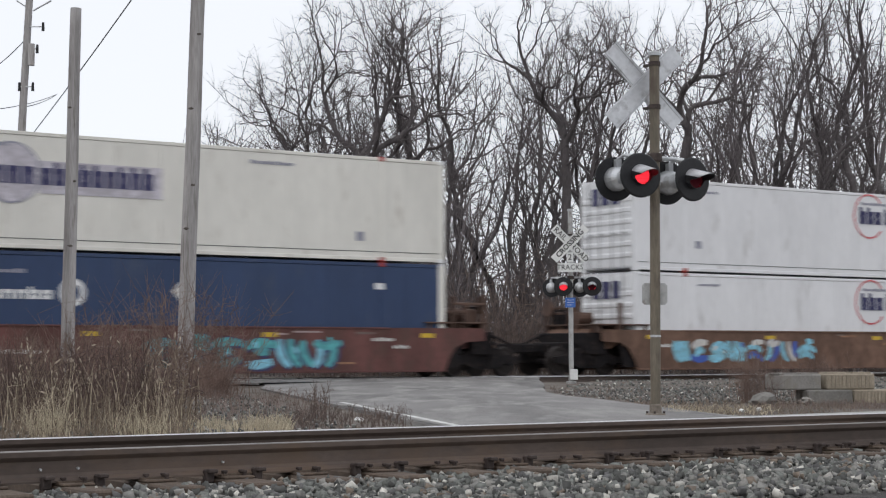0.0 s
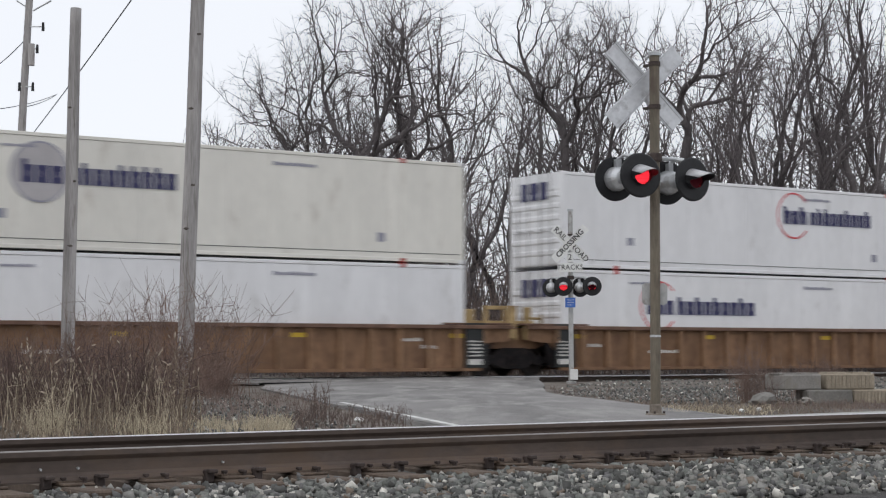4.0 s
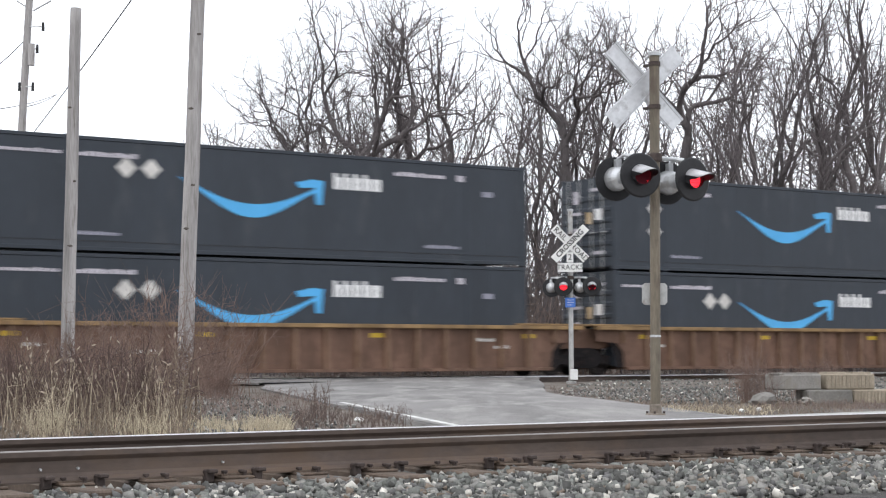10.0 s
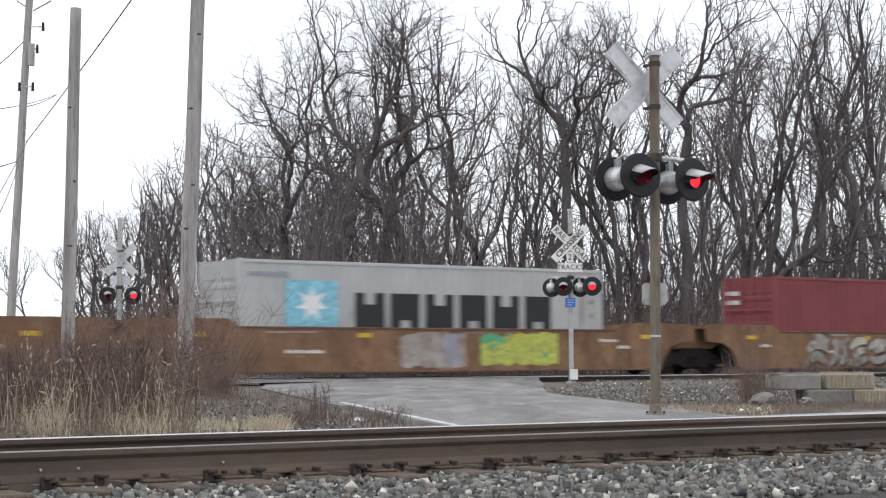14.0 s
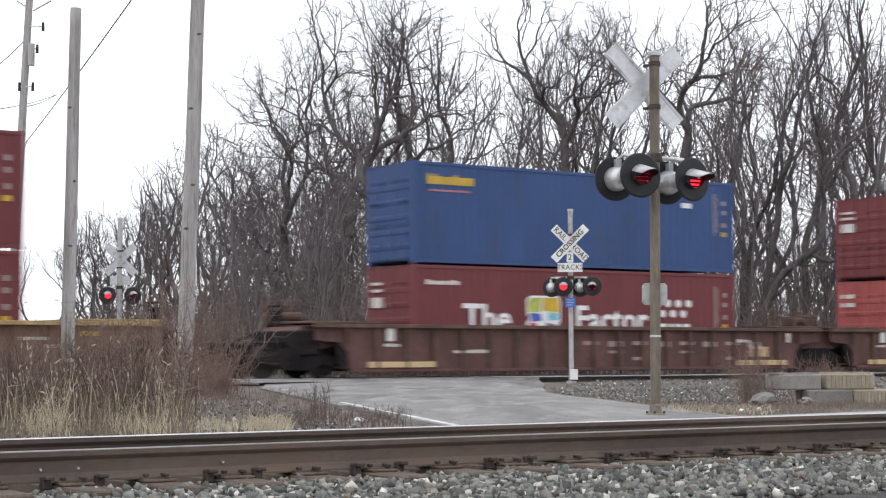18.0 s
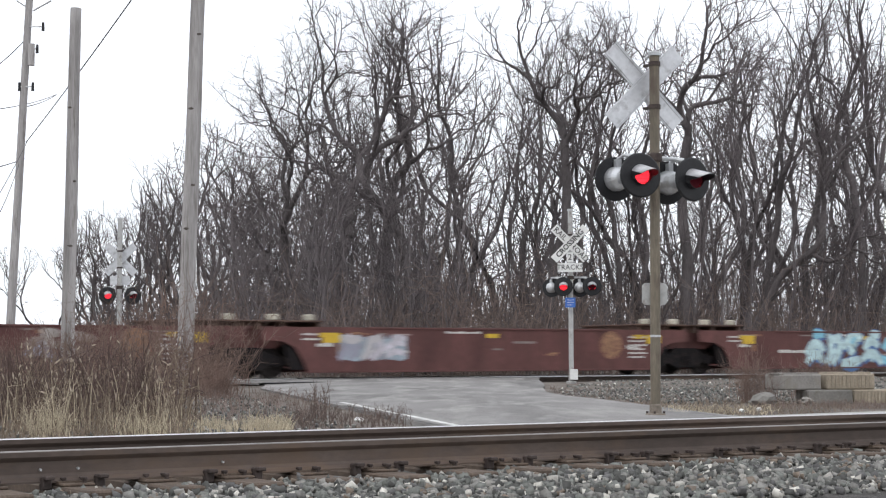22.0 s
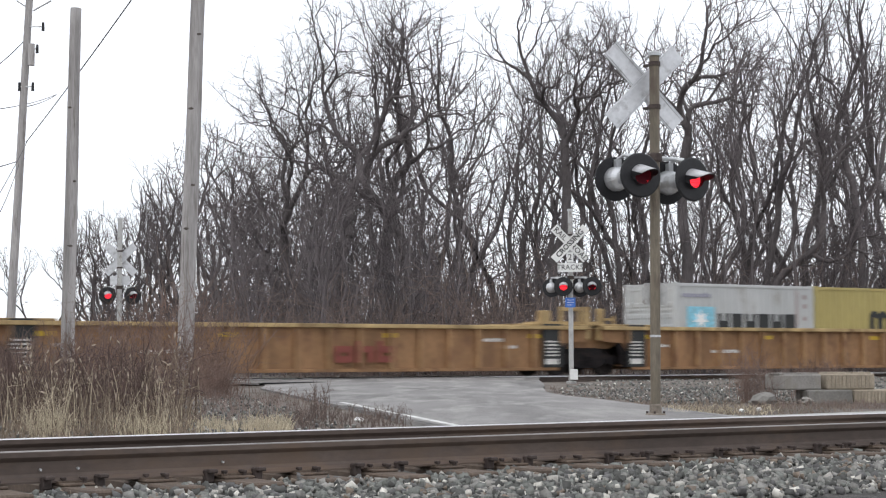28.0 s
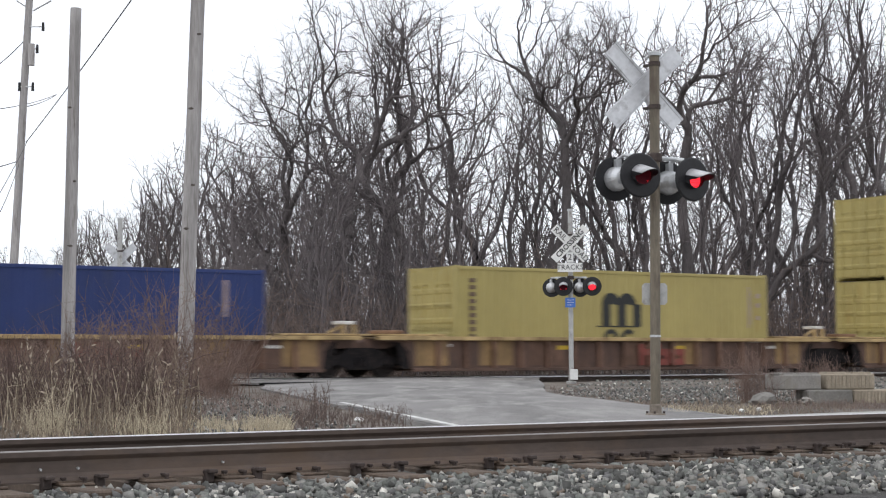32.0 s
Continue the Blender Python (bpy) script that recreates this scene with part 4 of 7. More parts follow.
saplings("saplings", 300, 880, 1690, 36, 100, 2.5, 6.5, 0.075, 210, "low bare undergrowth deep in the wood", 6)
saplings("saplings", 90, 540, 800, 14, 50, 5, 9, 0.045, 208, "thin bare saplings at the edge of the wood", 12)
saplings("saplings", 80, 370, 620, 20, 55, 5, 9, 0.045, 209, "thin bare saplings at the edge of the wood", 14)


def shrub_model(seed, label, h, n, spread):
    g = np.random.default_rng(seed)
    base = tagged(new("bare_shrub"), label, "shrub", group="bare undergrowth of the wood")
    a = g.uniform(0, 6.28, n)
    rad = g.uniform(0, spread, n)
    p0 = np.stack([rad * np.cos(a), rad * np.sin(a), np.zeros(n)], 1)
    lines, radii = [], []
    twl, twr = [], []
    for i in range(n):
        d = np.array([math.cos(a[i]) * 0.35, math.sin(a[i]) * 0.35, 1]) + g.normal(0, 0.25, 3)
        p, hh = p0[i], h * g.uniform(0.5, 1)
        pts = [p]
        for j in range(5):
            d = d / np.linalg.norm(d)
            p = p + d * hh / 5
            d = d + g.normal(0, 0.28, 3)
            pts.append(p)
        lines.append(pts)
        radii.append(np.linspace(0.022, 0.006, 6))
        for j in range(7):
            q = pts[1 + j % 5]
            e = g.normal(0, 1, 3) + np.array([0, 0, 0.7])
            e /= np.linalg.norm(e)
            m = q + e * 0.35 * hh / 2
            twl.append([q, m, m + (e + g.normal(0, 0.5, 3)) * 0.3 * hh / 2])
            twr.append([0.010, 0.008, 0.005])
    v, q = gather([tubes(lines, radii, 3), tubes(twl, twr, 3)])
    link("stem_tangle", mesh_np("stem_tangle", v, q, True), "thicket", base)
    return base


shrubs = [shrub_model(31, "tangled bare brown undergrowth at the edge of the wood", 5.0, 28, 1.6),
          shrub_model(32, "tangled bare brown undergrowth at the edge of the wood", 3.4, 32, 1.9),
          shrub_model(33, "tangled bare brown undergrowth at the edge of the wood", 6.5, 22, 1.5)]
s_first = [True] * 3
for k in range(96):
    px = 360 + 1290 * (k + g_wood.random()) / 96
    lo = 40.96 / (0.8313 - (px - 784) / 3000.3 * 0.5558) + 9
    d = g_wood.uniform(lo, lo + 34)
    i = int(g_wood.integers(0, 3))
    m = pose(side_of(px, d), d, 0, 0, 0, g_wood.uniform(0, 360))
    sc = g_wood.uniform(0.6, 1.05)
    if s_first[i]:
        shrubs[i].matrix_basis = m @ Matrix.Diagonal((sc, sc, sc, 1))
        s_first[i] = False
    else:
        copy_thing(shrubs[i], m).scale = (sc, sc, sc)

# ------------------------------------------------------------------ weeds and grass
def stalks(name, places, h0, h1, r, lean, material, label, category, k=5, twigs=0, droop=0.12, seed=5, sides=3):
    g = np.random.default_rng(seed)
    n = len(places)
    p = np.asarray(places, float)
    hh = g.uniform(h0, h1, n)
    d = np.stack([g.normal(0, lean, n), g.normal(0, lean, n), np.ones(n)], 1)
    bend = g.normal(0, droop, (n, 3))
    bend[:, 2] = -np.abs(bend[:, 2])
    f = np.linspace(0, 1, k)
    lines = p[:, None] + hh[:, None, None] * (d[:, None] * f[None, :, None] + bend[:, None] * (f ** 2)[None, :, None])
    rad = r * (1 - 0.75 * f)[None] * g.uniform(0.7, 1.3, (n, 1))
    chunks = [tubes(lines, rad, sides)]
    for t in range(twigs):
        j = g.integers(1, k - 1, n)
        q = lines[np.arange(n), j]
        e = g.normal(0, 1, (n, 3)) + np.array([0, 0, 0.8])
        e /= np.linalg.norm(e, axis=1, keepdims=True)
        ln = (hh * g.uniform(0.12, 0.32, n))[:, None]
        m1 = q + e * ln * 0.5
        m2 = q + (e + g.normal(0, 0.25, (n, 3))) * ln
        chunks.append(tubes(np.stack([q, m1, m2], 1), np.tile([r * 0.6, r * 0.5, r * 0.3], (n, 1)), 3))
    v, q = gather(chunks)
    ob = link(name, mesh_np(name, v, q, True), material)
    tagged(ob, label, category, kind="stuff")
    return lines[:, -1]


def patch(n, px0, px1, d0, d1, seed, z=-0.02, soft=6.0):
    g = np.random.default_rng(seed)
    d = g.uniform(d0, d1, n)
    px = px0 + (px1 - px0) * g.random(n) + g.normal(0, soft, n)
    return np.stack([(px - 784) / 3000.3 * d, d, np.full(n, z)], 1)


def verge_right(n, d0, d1, width, seed):
    """Places in a strip beside the road's right edge."""
    g = np.random.default_rng(seed)
    d = g.uniform(d0, d1, n)
    x = np.array([road_edge(y)[1] for y in d]) + 0.15 + width * g.random(n) ** 1.5 * np.minimum(1, (d - d0 + 1) / 3)
    return np.stack([x, d, np.full(n, -0.03)], 1)


stalks("brush", patch(430, -90, 320, 16.8, 22, 41, soft=22), 0.45, 1.05, 0.0068, 0.12, "brush_dark", "dark upright leafless brush stems beside the near track", "brush", twigs=4, seed=42)
stalks("brush", patch(330, -90, 310, 22, 31, 45, soft=26), 0.6, 1.25, 0.0062, 0.2, "brush", "tangled brown leafless brush beside the near track", "brush", twigs=5, seed=46)
stalks("brush", patch(150, 250, 400, 29, 35, 43, soft=28), 1.0, 2.5, 0.0072, 0.24, "brush", "tall brown leafless brush around the wooden pole", "brush", twigs=7, seed=44)
stalks("brush", patch(190, 345, 405, 29, 33, 115, soft=16), 0.35, 1.15, 0.006, 0.3, "brush", "low brown leafless brush beside the wooden pole", "brush", twigs=7, seed=116)
stalks("brush", patch(130, 110, 240, 30, 36, 49, soft=25), 0.8, 1.9, 0.008, 0.22, "brush", "tall brown leafless brush between the wooden poles", "brush", twigs=7, seed=50)
stalks("brush", patch(170, -80, 110, 30, 37, 47, soft=20), 0.7, 1.5, 0.007, 0.2, "brush", "brown leafless brush before the far track", "brush", twigs=6, seed=48)
ends = stalks("tall_weeds", patch(300, -40, 345, 16.5, 21, 51), 0.45, 0.98, 0.0042, 0.13, "grass_dry", "dry brown weed stalks with seed heads", "weeds", twigs=1, seed=52)

pale_ends = stalks("tall_weeds", np.concatenate([patch(34, 70, 128, 15.8, 17.5, 53, soft=8), patch(44, 150, 345, 15.8, 18.5, 55, soft=12), patch(14, -30, 60, 16, 18, 57)]), 0.32, 0.72, 0.0048, 0.09, "straw", "tall pale dry weed stalks with curled seed heads", "weeds", twigs=1, seed=54)


def seed_heads(ends):
    g = np.random.default_rng(61)
    pick = ends[g.random(len(ends)) < 0.55]
    n = len(pick)
    dirs = np.stack([g.normal(0, 0.3, n), g.normal(0, 0.3, n), g.uniform(0.2, 1.0, n)], 1)
    lines = pick[:, None] + dirs[:, None] * np.array([0, 0.02, 0.045, 0.07])[None, :, None]
    v, q = tubes(lines, np.tile([0.003, 0.0085, 0.0075, 0.002], (n, 1)), 5)
    tagged(link("seed_heads", mesh_np("seed_heads", v, q, True), "seed_head"), "fluffy pale brown seed heads of dry weeds", "weeds", kind="stuff")


seed_heads(np.concatenate([ends[::2], pale_ends]))
for i, (n, a, b, d0, d1, h) in enumerate(((150, 58, 122, 15.2, 16.4, 0.36), (190, 200, 300, 15.0, 16.2, 0.31), (90, 0, 330, 15.6, 17.5, 0.3), (330, 440, 515, 16.2, 17.6, 0.20), (140, 380, 450, 16.2, 18.0, 0.13), (160, 330, 400, 16, 18.5, 0.16))):
    stalks("dry_grass", patch(n, a, b, d0, d1, 70 + i), h * 0.35, h, 0.0048, 0.14, "straw", "tufts of pale straw-coloured dry grass", "grass", droop=0.2, seed=80 + i)
stalks("low_weeds", patch(340, 515, 720, 16.8, 20.5, 91), 0.06, 0.22, 0.004, 0.3, "thicket", "low dark weeds on the gravel verge", "weeds", twigs=3, seed=92)
stalks("low_weeds", patch(260, 345, 560, 18, 30, 93), 0.08, 0.3, 0.005, 0.3, "thicket", "low dark weeds on the gravel verge", "weeds", twigs=3, seed=94)
stalks("tall_weeds", patch(18, 556, 572, 19.6, 20.4, 95), 0.25, 0.5, 0.006, 0.1, "thicket", "single dark dry weed on the verge", "weeds", twigs=7, seed=96)
stalks("brush", patch(60, 1318, 1372, 25.0, 27.0, 97), 0.25, 0.6, 0.005, 0.2, "thicket", "small bare brown bush beside the concrete blocks", "brush", twigs=6, seed=98)
stalks("brush", patch(75, 1305, 1345, 25.8, 27.5, 107, soft=10), 0.5, 1.05, 0.0045, 0.16, "brush", "thin reddish-brown bare bush beside the concrete blocks", "brush", twigs=6, seed=108)
stalks("brush", patch(90, 1400, 1480, 27.5, 30, 99), 0.5, 0.85, 0.005, 0.2, "brush", "bare brown twigs behind the concrete blocks", "brush", twigs=5, seed=100)
stalks("dry_grass", verge_right(900, 20.5, 26, 3.0, 101), 0.05, 0.14, 0.004, 0.35, "grass_dry", "low dry tan grass at the road's edge", "grass", droop=0.3, seed=102)
stalks("dry_grass", patch(520, 1170, 1365, 20.8, 23.6, 117, z=-0.025), 0.03, 0.10, 0.0045, 0.4, "straw", "low pale straw-coloured grass along the verge", "grass", droop=0.3, seed=118)
stalks("low_weeds", patch(500, 1335, 1568, 22.8, 25.2, 103), 0.03, 0.11, 0.004, 0.3, "thicket", "low brown weeds round the concrete blocks", "weeds", twigs=3, seed=104)
stalks("low_weeds", verge_right(500, 25, 38, 6.0, 105), 0.04, 0.14, 0.005, 0.35, "thicket", "sparse grey-brown weeds on the gravel", "weeds", twigs=2, seed=106)
stalks("dry_grass", patch(520, -20, 345, 14.7, 16.2, 111), 0.05, 0.2, 0.004, 0.35, "grass_dry", "low brown dry grass along the near track", "grass", droop=0.3, seed=112)
stalks("low_weeds", patch(420, 0, 345, 15.2, 19, 113), 0.15, 0.45, 0.004, 0.2, "grass_dry", "short brown dry weeds beside the near track", "weeds", twigs=2, seed=114)


# ------------------------------------------------------------------ train: materials
mat("cream", (0.76, 0.74, 0.68), 0.5, var=0.07, scale=0.8, fine=8, bump=0.05, other=(0.52, 0.48, 0.42), cover=0.12, stretch=(1, 1, 0.3))
mat("white", (0.80, 0.80, 0.81), 0.5, var=0.06, scale=0.8, fine=8, bump=0.05, other=(0.55, 0.54, 0.53), cover=0.12, stretch=(1, 1, 0.3))
mat("navy", (0.030, 0.055, 0.125), 0.5, var=0.12, scale=0.8, fine=8, bump=0.05, other=(0.06, 0.08, 0.13), cover=0.15, stretch=(1, 1, 0.3))
mat("orange", (0.55, 0.148, 0.048), 0.55, var=0.1, scale=0.8, fine=8, bump=0.05, other=(0.40, 0.13, 0.06), cover=0.2, stretch=(1, 1, 0.3))
mat("pale_orange", (0.65, 0.262, 0.118), 0.55, var=0.1, scale=0.8, fine=8, bump=0.05, other=(0.45, 0.17, 0.08), cover=0.2, stretch=(1, 1, 0.3))
mat("bright_orange", (0.66, 0.105, 0.022), 0.5, var=0.1, scale=0.8, fine=8, bump=0.05, other=(0.45, 0.1, 0.04), cover=0.12, stretch=(1, 1, 0.3))
mat("slate", (0.033, 0.041, 0.053), 0.55, var=0.12, scale=0.8, fine=8, bump=0.05, other=(0.06, 0.066, 0.075), cover=0.15, stretch=(1, 1, 0.3))
mat("maroon", (0.165, 0.040, 0.044), 0.6, var=0.12, scale=0.8, fine=9, bump=0.08, other=(0.13, 0.04, 0.035), cover=0.2, stretch=(1, 1, 0.3))
mat("brick_red", (0.225, 0.053, 0.06), 0.6, var=0.12, scale=0.8, fine=9, bump=0.08, other=(0.2, 0.05, 0.045), cover=0.2, stretch=(1, 1, 0.3))
mat("salmon_red", (0.37, 0.088, 0.082), 0.6, var=0.12, scale=0.8, fine=9, bump=0.08, other=(0.3, 0.08, 0.06), cover=0.2, stretch=(1, 1, 0.3))
mat("box_grey", (0.46, 0.47, 0.465), 0.55, var=0.09, scale=0.8, fine=9, bump=0.08, other=(0.3, 0.27, 0.24), cover=0.12, stretch=(1, 1, 0.3))
mat("box_yellow", (0.385, 0.32, 0.118), 0.55, var=0.1, scale=0.8, fine=9, bump=0.08, other=(0.36, 0.26, 0.08), cover=0.15, stretch=(1, 1, 0.3))
mat("box_blue", (0.035, 0.075, 0.20), 0.55, var=0.12, scale=0.8, fine=9, bump=0.08, other=(0.05, 0.07, 0.13), cover=0.2, stretch=(1, 1, 0.3))
mat("deep_blue", (0.022, 0.042, 0.15), 0.55, var=0.12, scale=0.8, fine=9, bump=0.08, other=(0.04, 0.05, 0.10), cover=0.2, stretch=(1, 1, 0.3))
mat("sill_shadow", (0.05, 0.05, 0.055), 0.7, var=0.2)
mat("casting_red", (0.42, 0.05, 0.04), 0.6, var=0.2)
mat("steel_dark", (0.013, 0.011, 0.012), 0.8, var=0.3, scale=3, fine=30, other=(0.034, 0.025, 0.022), cover=0.4, spec=0.2)
mat("wheel_steel", (0.035, 0.028, 0.026), 0.65, 0.3, var=0.2, scale=4, fine=30)
mat("lock_steel", (0.45, 0.45, 0.45), 0.45, 0.6, var=0.15)
RUSTY = dict(var=0.3, scale=1.4, fine=14, bump=0.2, stretch=(1, 1, 0.45))
mat("well_brown", (0.165, 0.095, 0.066), 0.75, other=(0.11, 0.062, 0.042), cover=0.5, **RUSTY)
mat("well_tan", (0.218, 0.124, 0.07), 0.75, other=(0.14, 0.075, 0.045), cover=0.45, **RUSTY)
mat("well_dark", (0.115, 0.068, 0.050), 0.75, other=(0.075, 0.048, 0.04), cover=0.45, **RUSTY)
mat("well_rust", (0.135, 0.057, 0.05), 0.75, other=(0.10, 0.055, 0.045), cover=0.45, **RUSTY)
mat("well_maroon", (0.12, 0.05, 0.046), 0.75, other=(0.10, 0.045, 0.04), cover=0.4, **RUSTY)
mat("well_purple", (0.12, 0.058, 0.052), 0.75, other=(0.08, 0.045, 0.042), cover=0.4, **RUSTY)
mat("well_rib", (0.205, 0.127, 0.085), 0.75, other=(0.15, 0.085, 0.05), cover=0.35, **RUSTY)
mat("well_rib_tan", (0.285, 0.17, 0.098), 0.75, other=(0.2, 0.11, 0.06), cover=0.35, **RUSTY)
mat("well_rib_yellow", (0.33, 0.20, 0.10), 0.75, other=(0.19, 0.095, 0.055), cover=0.45, **RUSTY)
mat("well_yellow", (0.27, 0.15, 0.072), 0.7, other=(0.19, 0.10, 0.052), cover=0.42, **RUSTY)
mat("well_ochre", (0.26, 0.165, 0.075), 0.7, other=(0.17, 0.105, 0.06), cover=0.4, **RUSTY)
mat("well_grime", (0.25, 0.235, 0.21), 0.8, other=(0.12, 0.10, 0.085), cover=0.5, **RUSTY)
mat("sill_yellow", (0.40, 0.285, 0.135), 0.65, other=(0.18, 0.11, 0.05), cover=0.4, **RUSTY)
mat("grime_pale", (0.31, 0.285, 0.25), 0.8, other=(0.16, 0.12, 0.10), cover=0.5, **RUSTY)
mat("mark_yellow", (0.60, 0.40, 0.04), 0.6, var=0.15)
mat("mark_white", (0.62, 0.60, 0.57), 0.65, var=0.15)
mat("mark_orange", (0.33, 0.185, 0.105), 0.7, other=(0.16, 0.07, 0.055), cover=0.55, var=0.25, scale=5, fine=20)
mat("ink_navy", (0.045, 0.045, 0.12), 0.6, var=0.1)
mat("ink_black", (0.022, 0.024, 0.024), 0.6, var=0.1)
mat("ink_red", (0.60, 0.045, 0.06), 0.6, var=0.1)
mat("ink_lilac", (0.55, 0.52, 0.57), 0.6, var=0.2, scale=3, fine=14, other=(0.44, 0.41, 0.44), cover=0.5)
mat("ink_ash", (0.46, 0.44, 0.45), 0.6, var=0.08)
mat("ink_grey", (0.30, 0.30, 0.36), 0.6, var=0.1)
mat("ink_white", (0.78, 0.78, 0.78), 0.6, var=0.06)
mat("ink_cyan", (0.09, 0.42, 0.78), 0.55, var=0.06)
mat("ink_cyan_deep", (0.08, 0.16, 0.34), 0.6, var=0.15)
mat("ink_sky", (0.25, 0.58, 0.72), 0.6, var=0.2, scale=3, fine=14, other=(0.20, 0.38, 0.45), cover=0.5)
mat("ink_green", (0.10, 0.38, 0.20), 0.6, var=0.15)
mat("ink_lime", (0.50, 0.55, 0.10), 0.6, var=0.2, scale=3, fine=14, other=(0.30, 0.30, 0.12), cover=0.5)
mat("ink_purple", (0.22, 0.10, 0.25), 0.6, var=0.15)
mat("ink_pink", (0.50, 0.20, 0.22), 0.6, var=0.2, scale=3, fine=14, other=(0.30, 0.16, 0.15), cover=0.5)
mat("ink_blue", (0.06, 0.12, 0.45), 0.6, var=0.1)
mat("ink_mint", (0.45, 0.68, 0.52), 0.6, var=0.2, scale=3, fine=14, other=(0.30, 0.45, 0.38), cover=0.5)
mat("ink_teal", (0.10, 0.40, 0.42), 0.6, var=0.2, scale=3, fine=14, other=(0.08, 0.24, 0.27), cover=0.5)
mat("ink_maroon", (0.16, 0.05, 0.06), 0.6, var=0.12)
mat("ink_pale", (0.55, 0.72, 0.74), 0.6, var=0.2, scale=3, fine=14, other=(0.36, 0.50, 0.52), cover=0.5)
mat("mark_dim", (0.36, 0.28, 0.27), 0.65, var=0.15)
mat("ink_rust", (0.20, 0.052, 0.04), 0.7, var=0.2)
mat("ink_brown", (0.10, 0.06, 0.055), 0.6, var=0.12)
mat("ink_faded", (0.37, 0.335, 0.31), 0.75, other=(0.22, 0.16, 0.14), cover=0.45, **RUSTY)
mat("ink_dull", (0.24, 0.20, 0.185), 0.8, other=(0.15, 0.09, 0.08), cover=0.5, **RUSTY)
mat("ink_bluewash", (0.35, 0.42, 0.48), 0.75, other=(0.24, 0.22, 0.24), cover=0.45, **RUSTY)
mat("ink_cream", (0.52, 0.49, 0.40), 0.7, other=(0.34, 0.30, 0.25), cover=0.35, **RUSTY)
mat("ink_tan", (0.55, 0.40, 0.22), 0.6, var=0.12)

MOVING = []          # (thing, place along the track when the clip starts, height over the rail)
RAIL_FRAME = track(FAR_C, FAR_TOP)


# ------------------------------------------------------------------ train: marks on a side
def flat(bm, poly, y, mi=0):
    """A thin plate in the x, z plane whose outer face lies at y."""
    prism(bm, poly, y, y + 0.003, mi)


def rect(x0, x1, z0, z1):
    return [(x0, z0), (x1, z0), (x1, z1), (x0, z1)]


def disc(x, z, r, n=20, r2=None):
    return [(x + r * math.cos(2 * math.pi * i / n), z + (r2 or r) * math.sin(2 * math.pi * i / n)) for i in range(n)]


def bars(parent, y, x0, x1, z0, z1, material, n=8, label="", name="lettering_bar", seed=0):
    """A line of writing as plain bars and blocks."""
    g = random.Random(seed + int(x0 * 37))
    bm = bmesh.new()
    w = (x1 - x0) / n
    hgt = z1 - z0
    t = min(0.38 * w, 0.29 * hgt)
    for i in range(n):
        a, b = x0 + i * w + 0.06 * w, x0 + (i + 1) * w - 0.10 * w
        top = z1 if g.random() < 0.4 else z0 + hgt * 0.76
        if n < 2 or hgt < 0.16:
            flat(bm, rect(a, b, z0, top), y)
            continue
        flat(bm, rect(a, a + t, z0, top), y)
        flat(bm, rect(b - t, b, z0, z0 + hgt * 0.76), y)
        flat(bm, rect(a + t, b - t, z0 + hgt * 0.76 - t, z0 + hgt * 0.76), y)
        if g.random() < 0.6:
            flat(bm, rect(a + t, b - t, z0, z0 + t), y)
    return part(name, bm, material, parent, label)


def ring(parent, y, x, z, r, t, material, label="", a0=0, a1=360):
    bm = bmesh.new()
    n = 26
    for i in range(n):
        a, b = radians(a0 + (a1 - a0) * i / n), radians(a0 + (a1 - a0) * (i + 1) / n)
        flat(bm, [(x + r * math.cos(a), z + r * math.sin(a)), (x + r * math.cos(b), z + r * math.sin(b)),
                  (x + (r - t) * math.cos(b), z + (r - t) * math.sin(b)), (x + (r - t) * math.cos(a), z + (r - t) * math.sin(a))], y)
    return part("logo", bm, material, parent, label)


def swoosh(parent, y, x0, x1, z, material="ink_cyan"):
    """A curved arrow."""
    bm = bmesh.new()
    n = 16
    up, dn = [], []
    for i in range(n + 1):
        f = i / n
        x = x0 + (x1 - x0 - 0.25) * f
        up.append((x, z - 0.62 * math.sin(math.pi * f * 0.94)))
        dn.append((x, z - (0.62 + 0.30 * math.sin(math.pi * min(f * 1.02, 1))) * math.sin(math.pi * f * 0.94) - 0.02 - 0.08 * f))
    for i in range(n):
        flat(bm, [dn[i], dn[i + 1], up[i + 1], up[i]], y)
    flat(bm, [(x1 - 0.85, z + 0.02), (x1 - 0.75, z - 0.12), (x1 - 0.28, z - 0.09), (x1 - 0.22, z - 0.55), (x1 - 0.05, z - 0.55), (x1, z + 0.10), (x1 - 0.35, z + 0.13)], y - 0.004)
    return part("logo", bm, material, parent, "bright blue curved arrow emblem")


def diamond(parent, y, x, z, r):
    bm = bmesh.new()
    flat(bm, [(x - r, z), (x, z - r), (x + r, z), (x, z + r)], y)
    part("placard_holder", bm, "mark_white", parent, "pale diamond placard")


def plate(parent, y, x0, x1, z0, z1, material, name="marking", label=""):
    bm = bmesh.new()
    flat(bm, rect(x0, x1, z0, z1), y)
    return part(name, bm, material, parent, label)


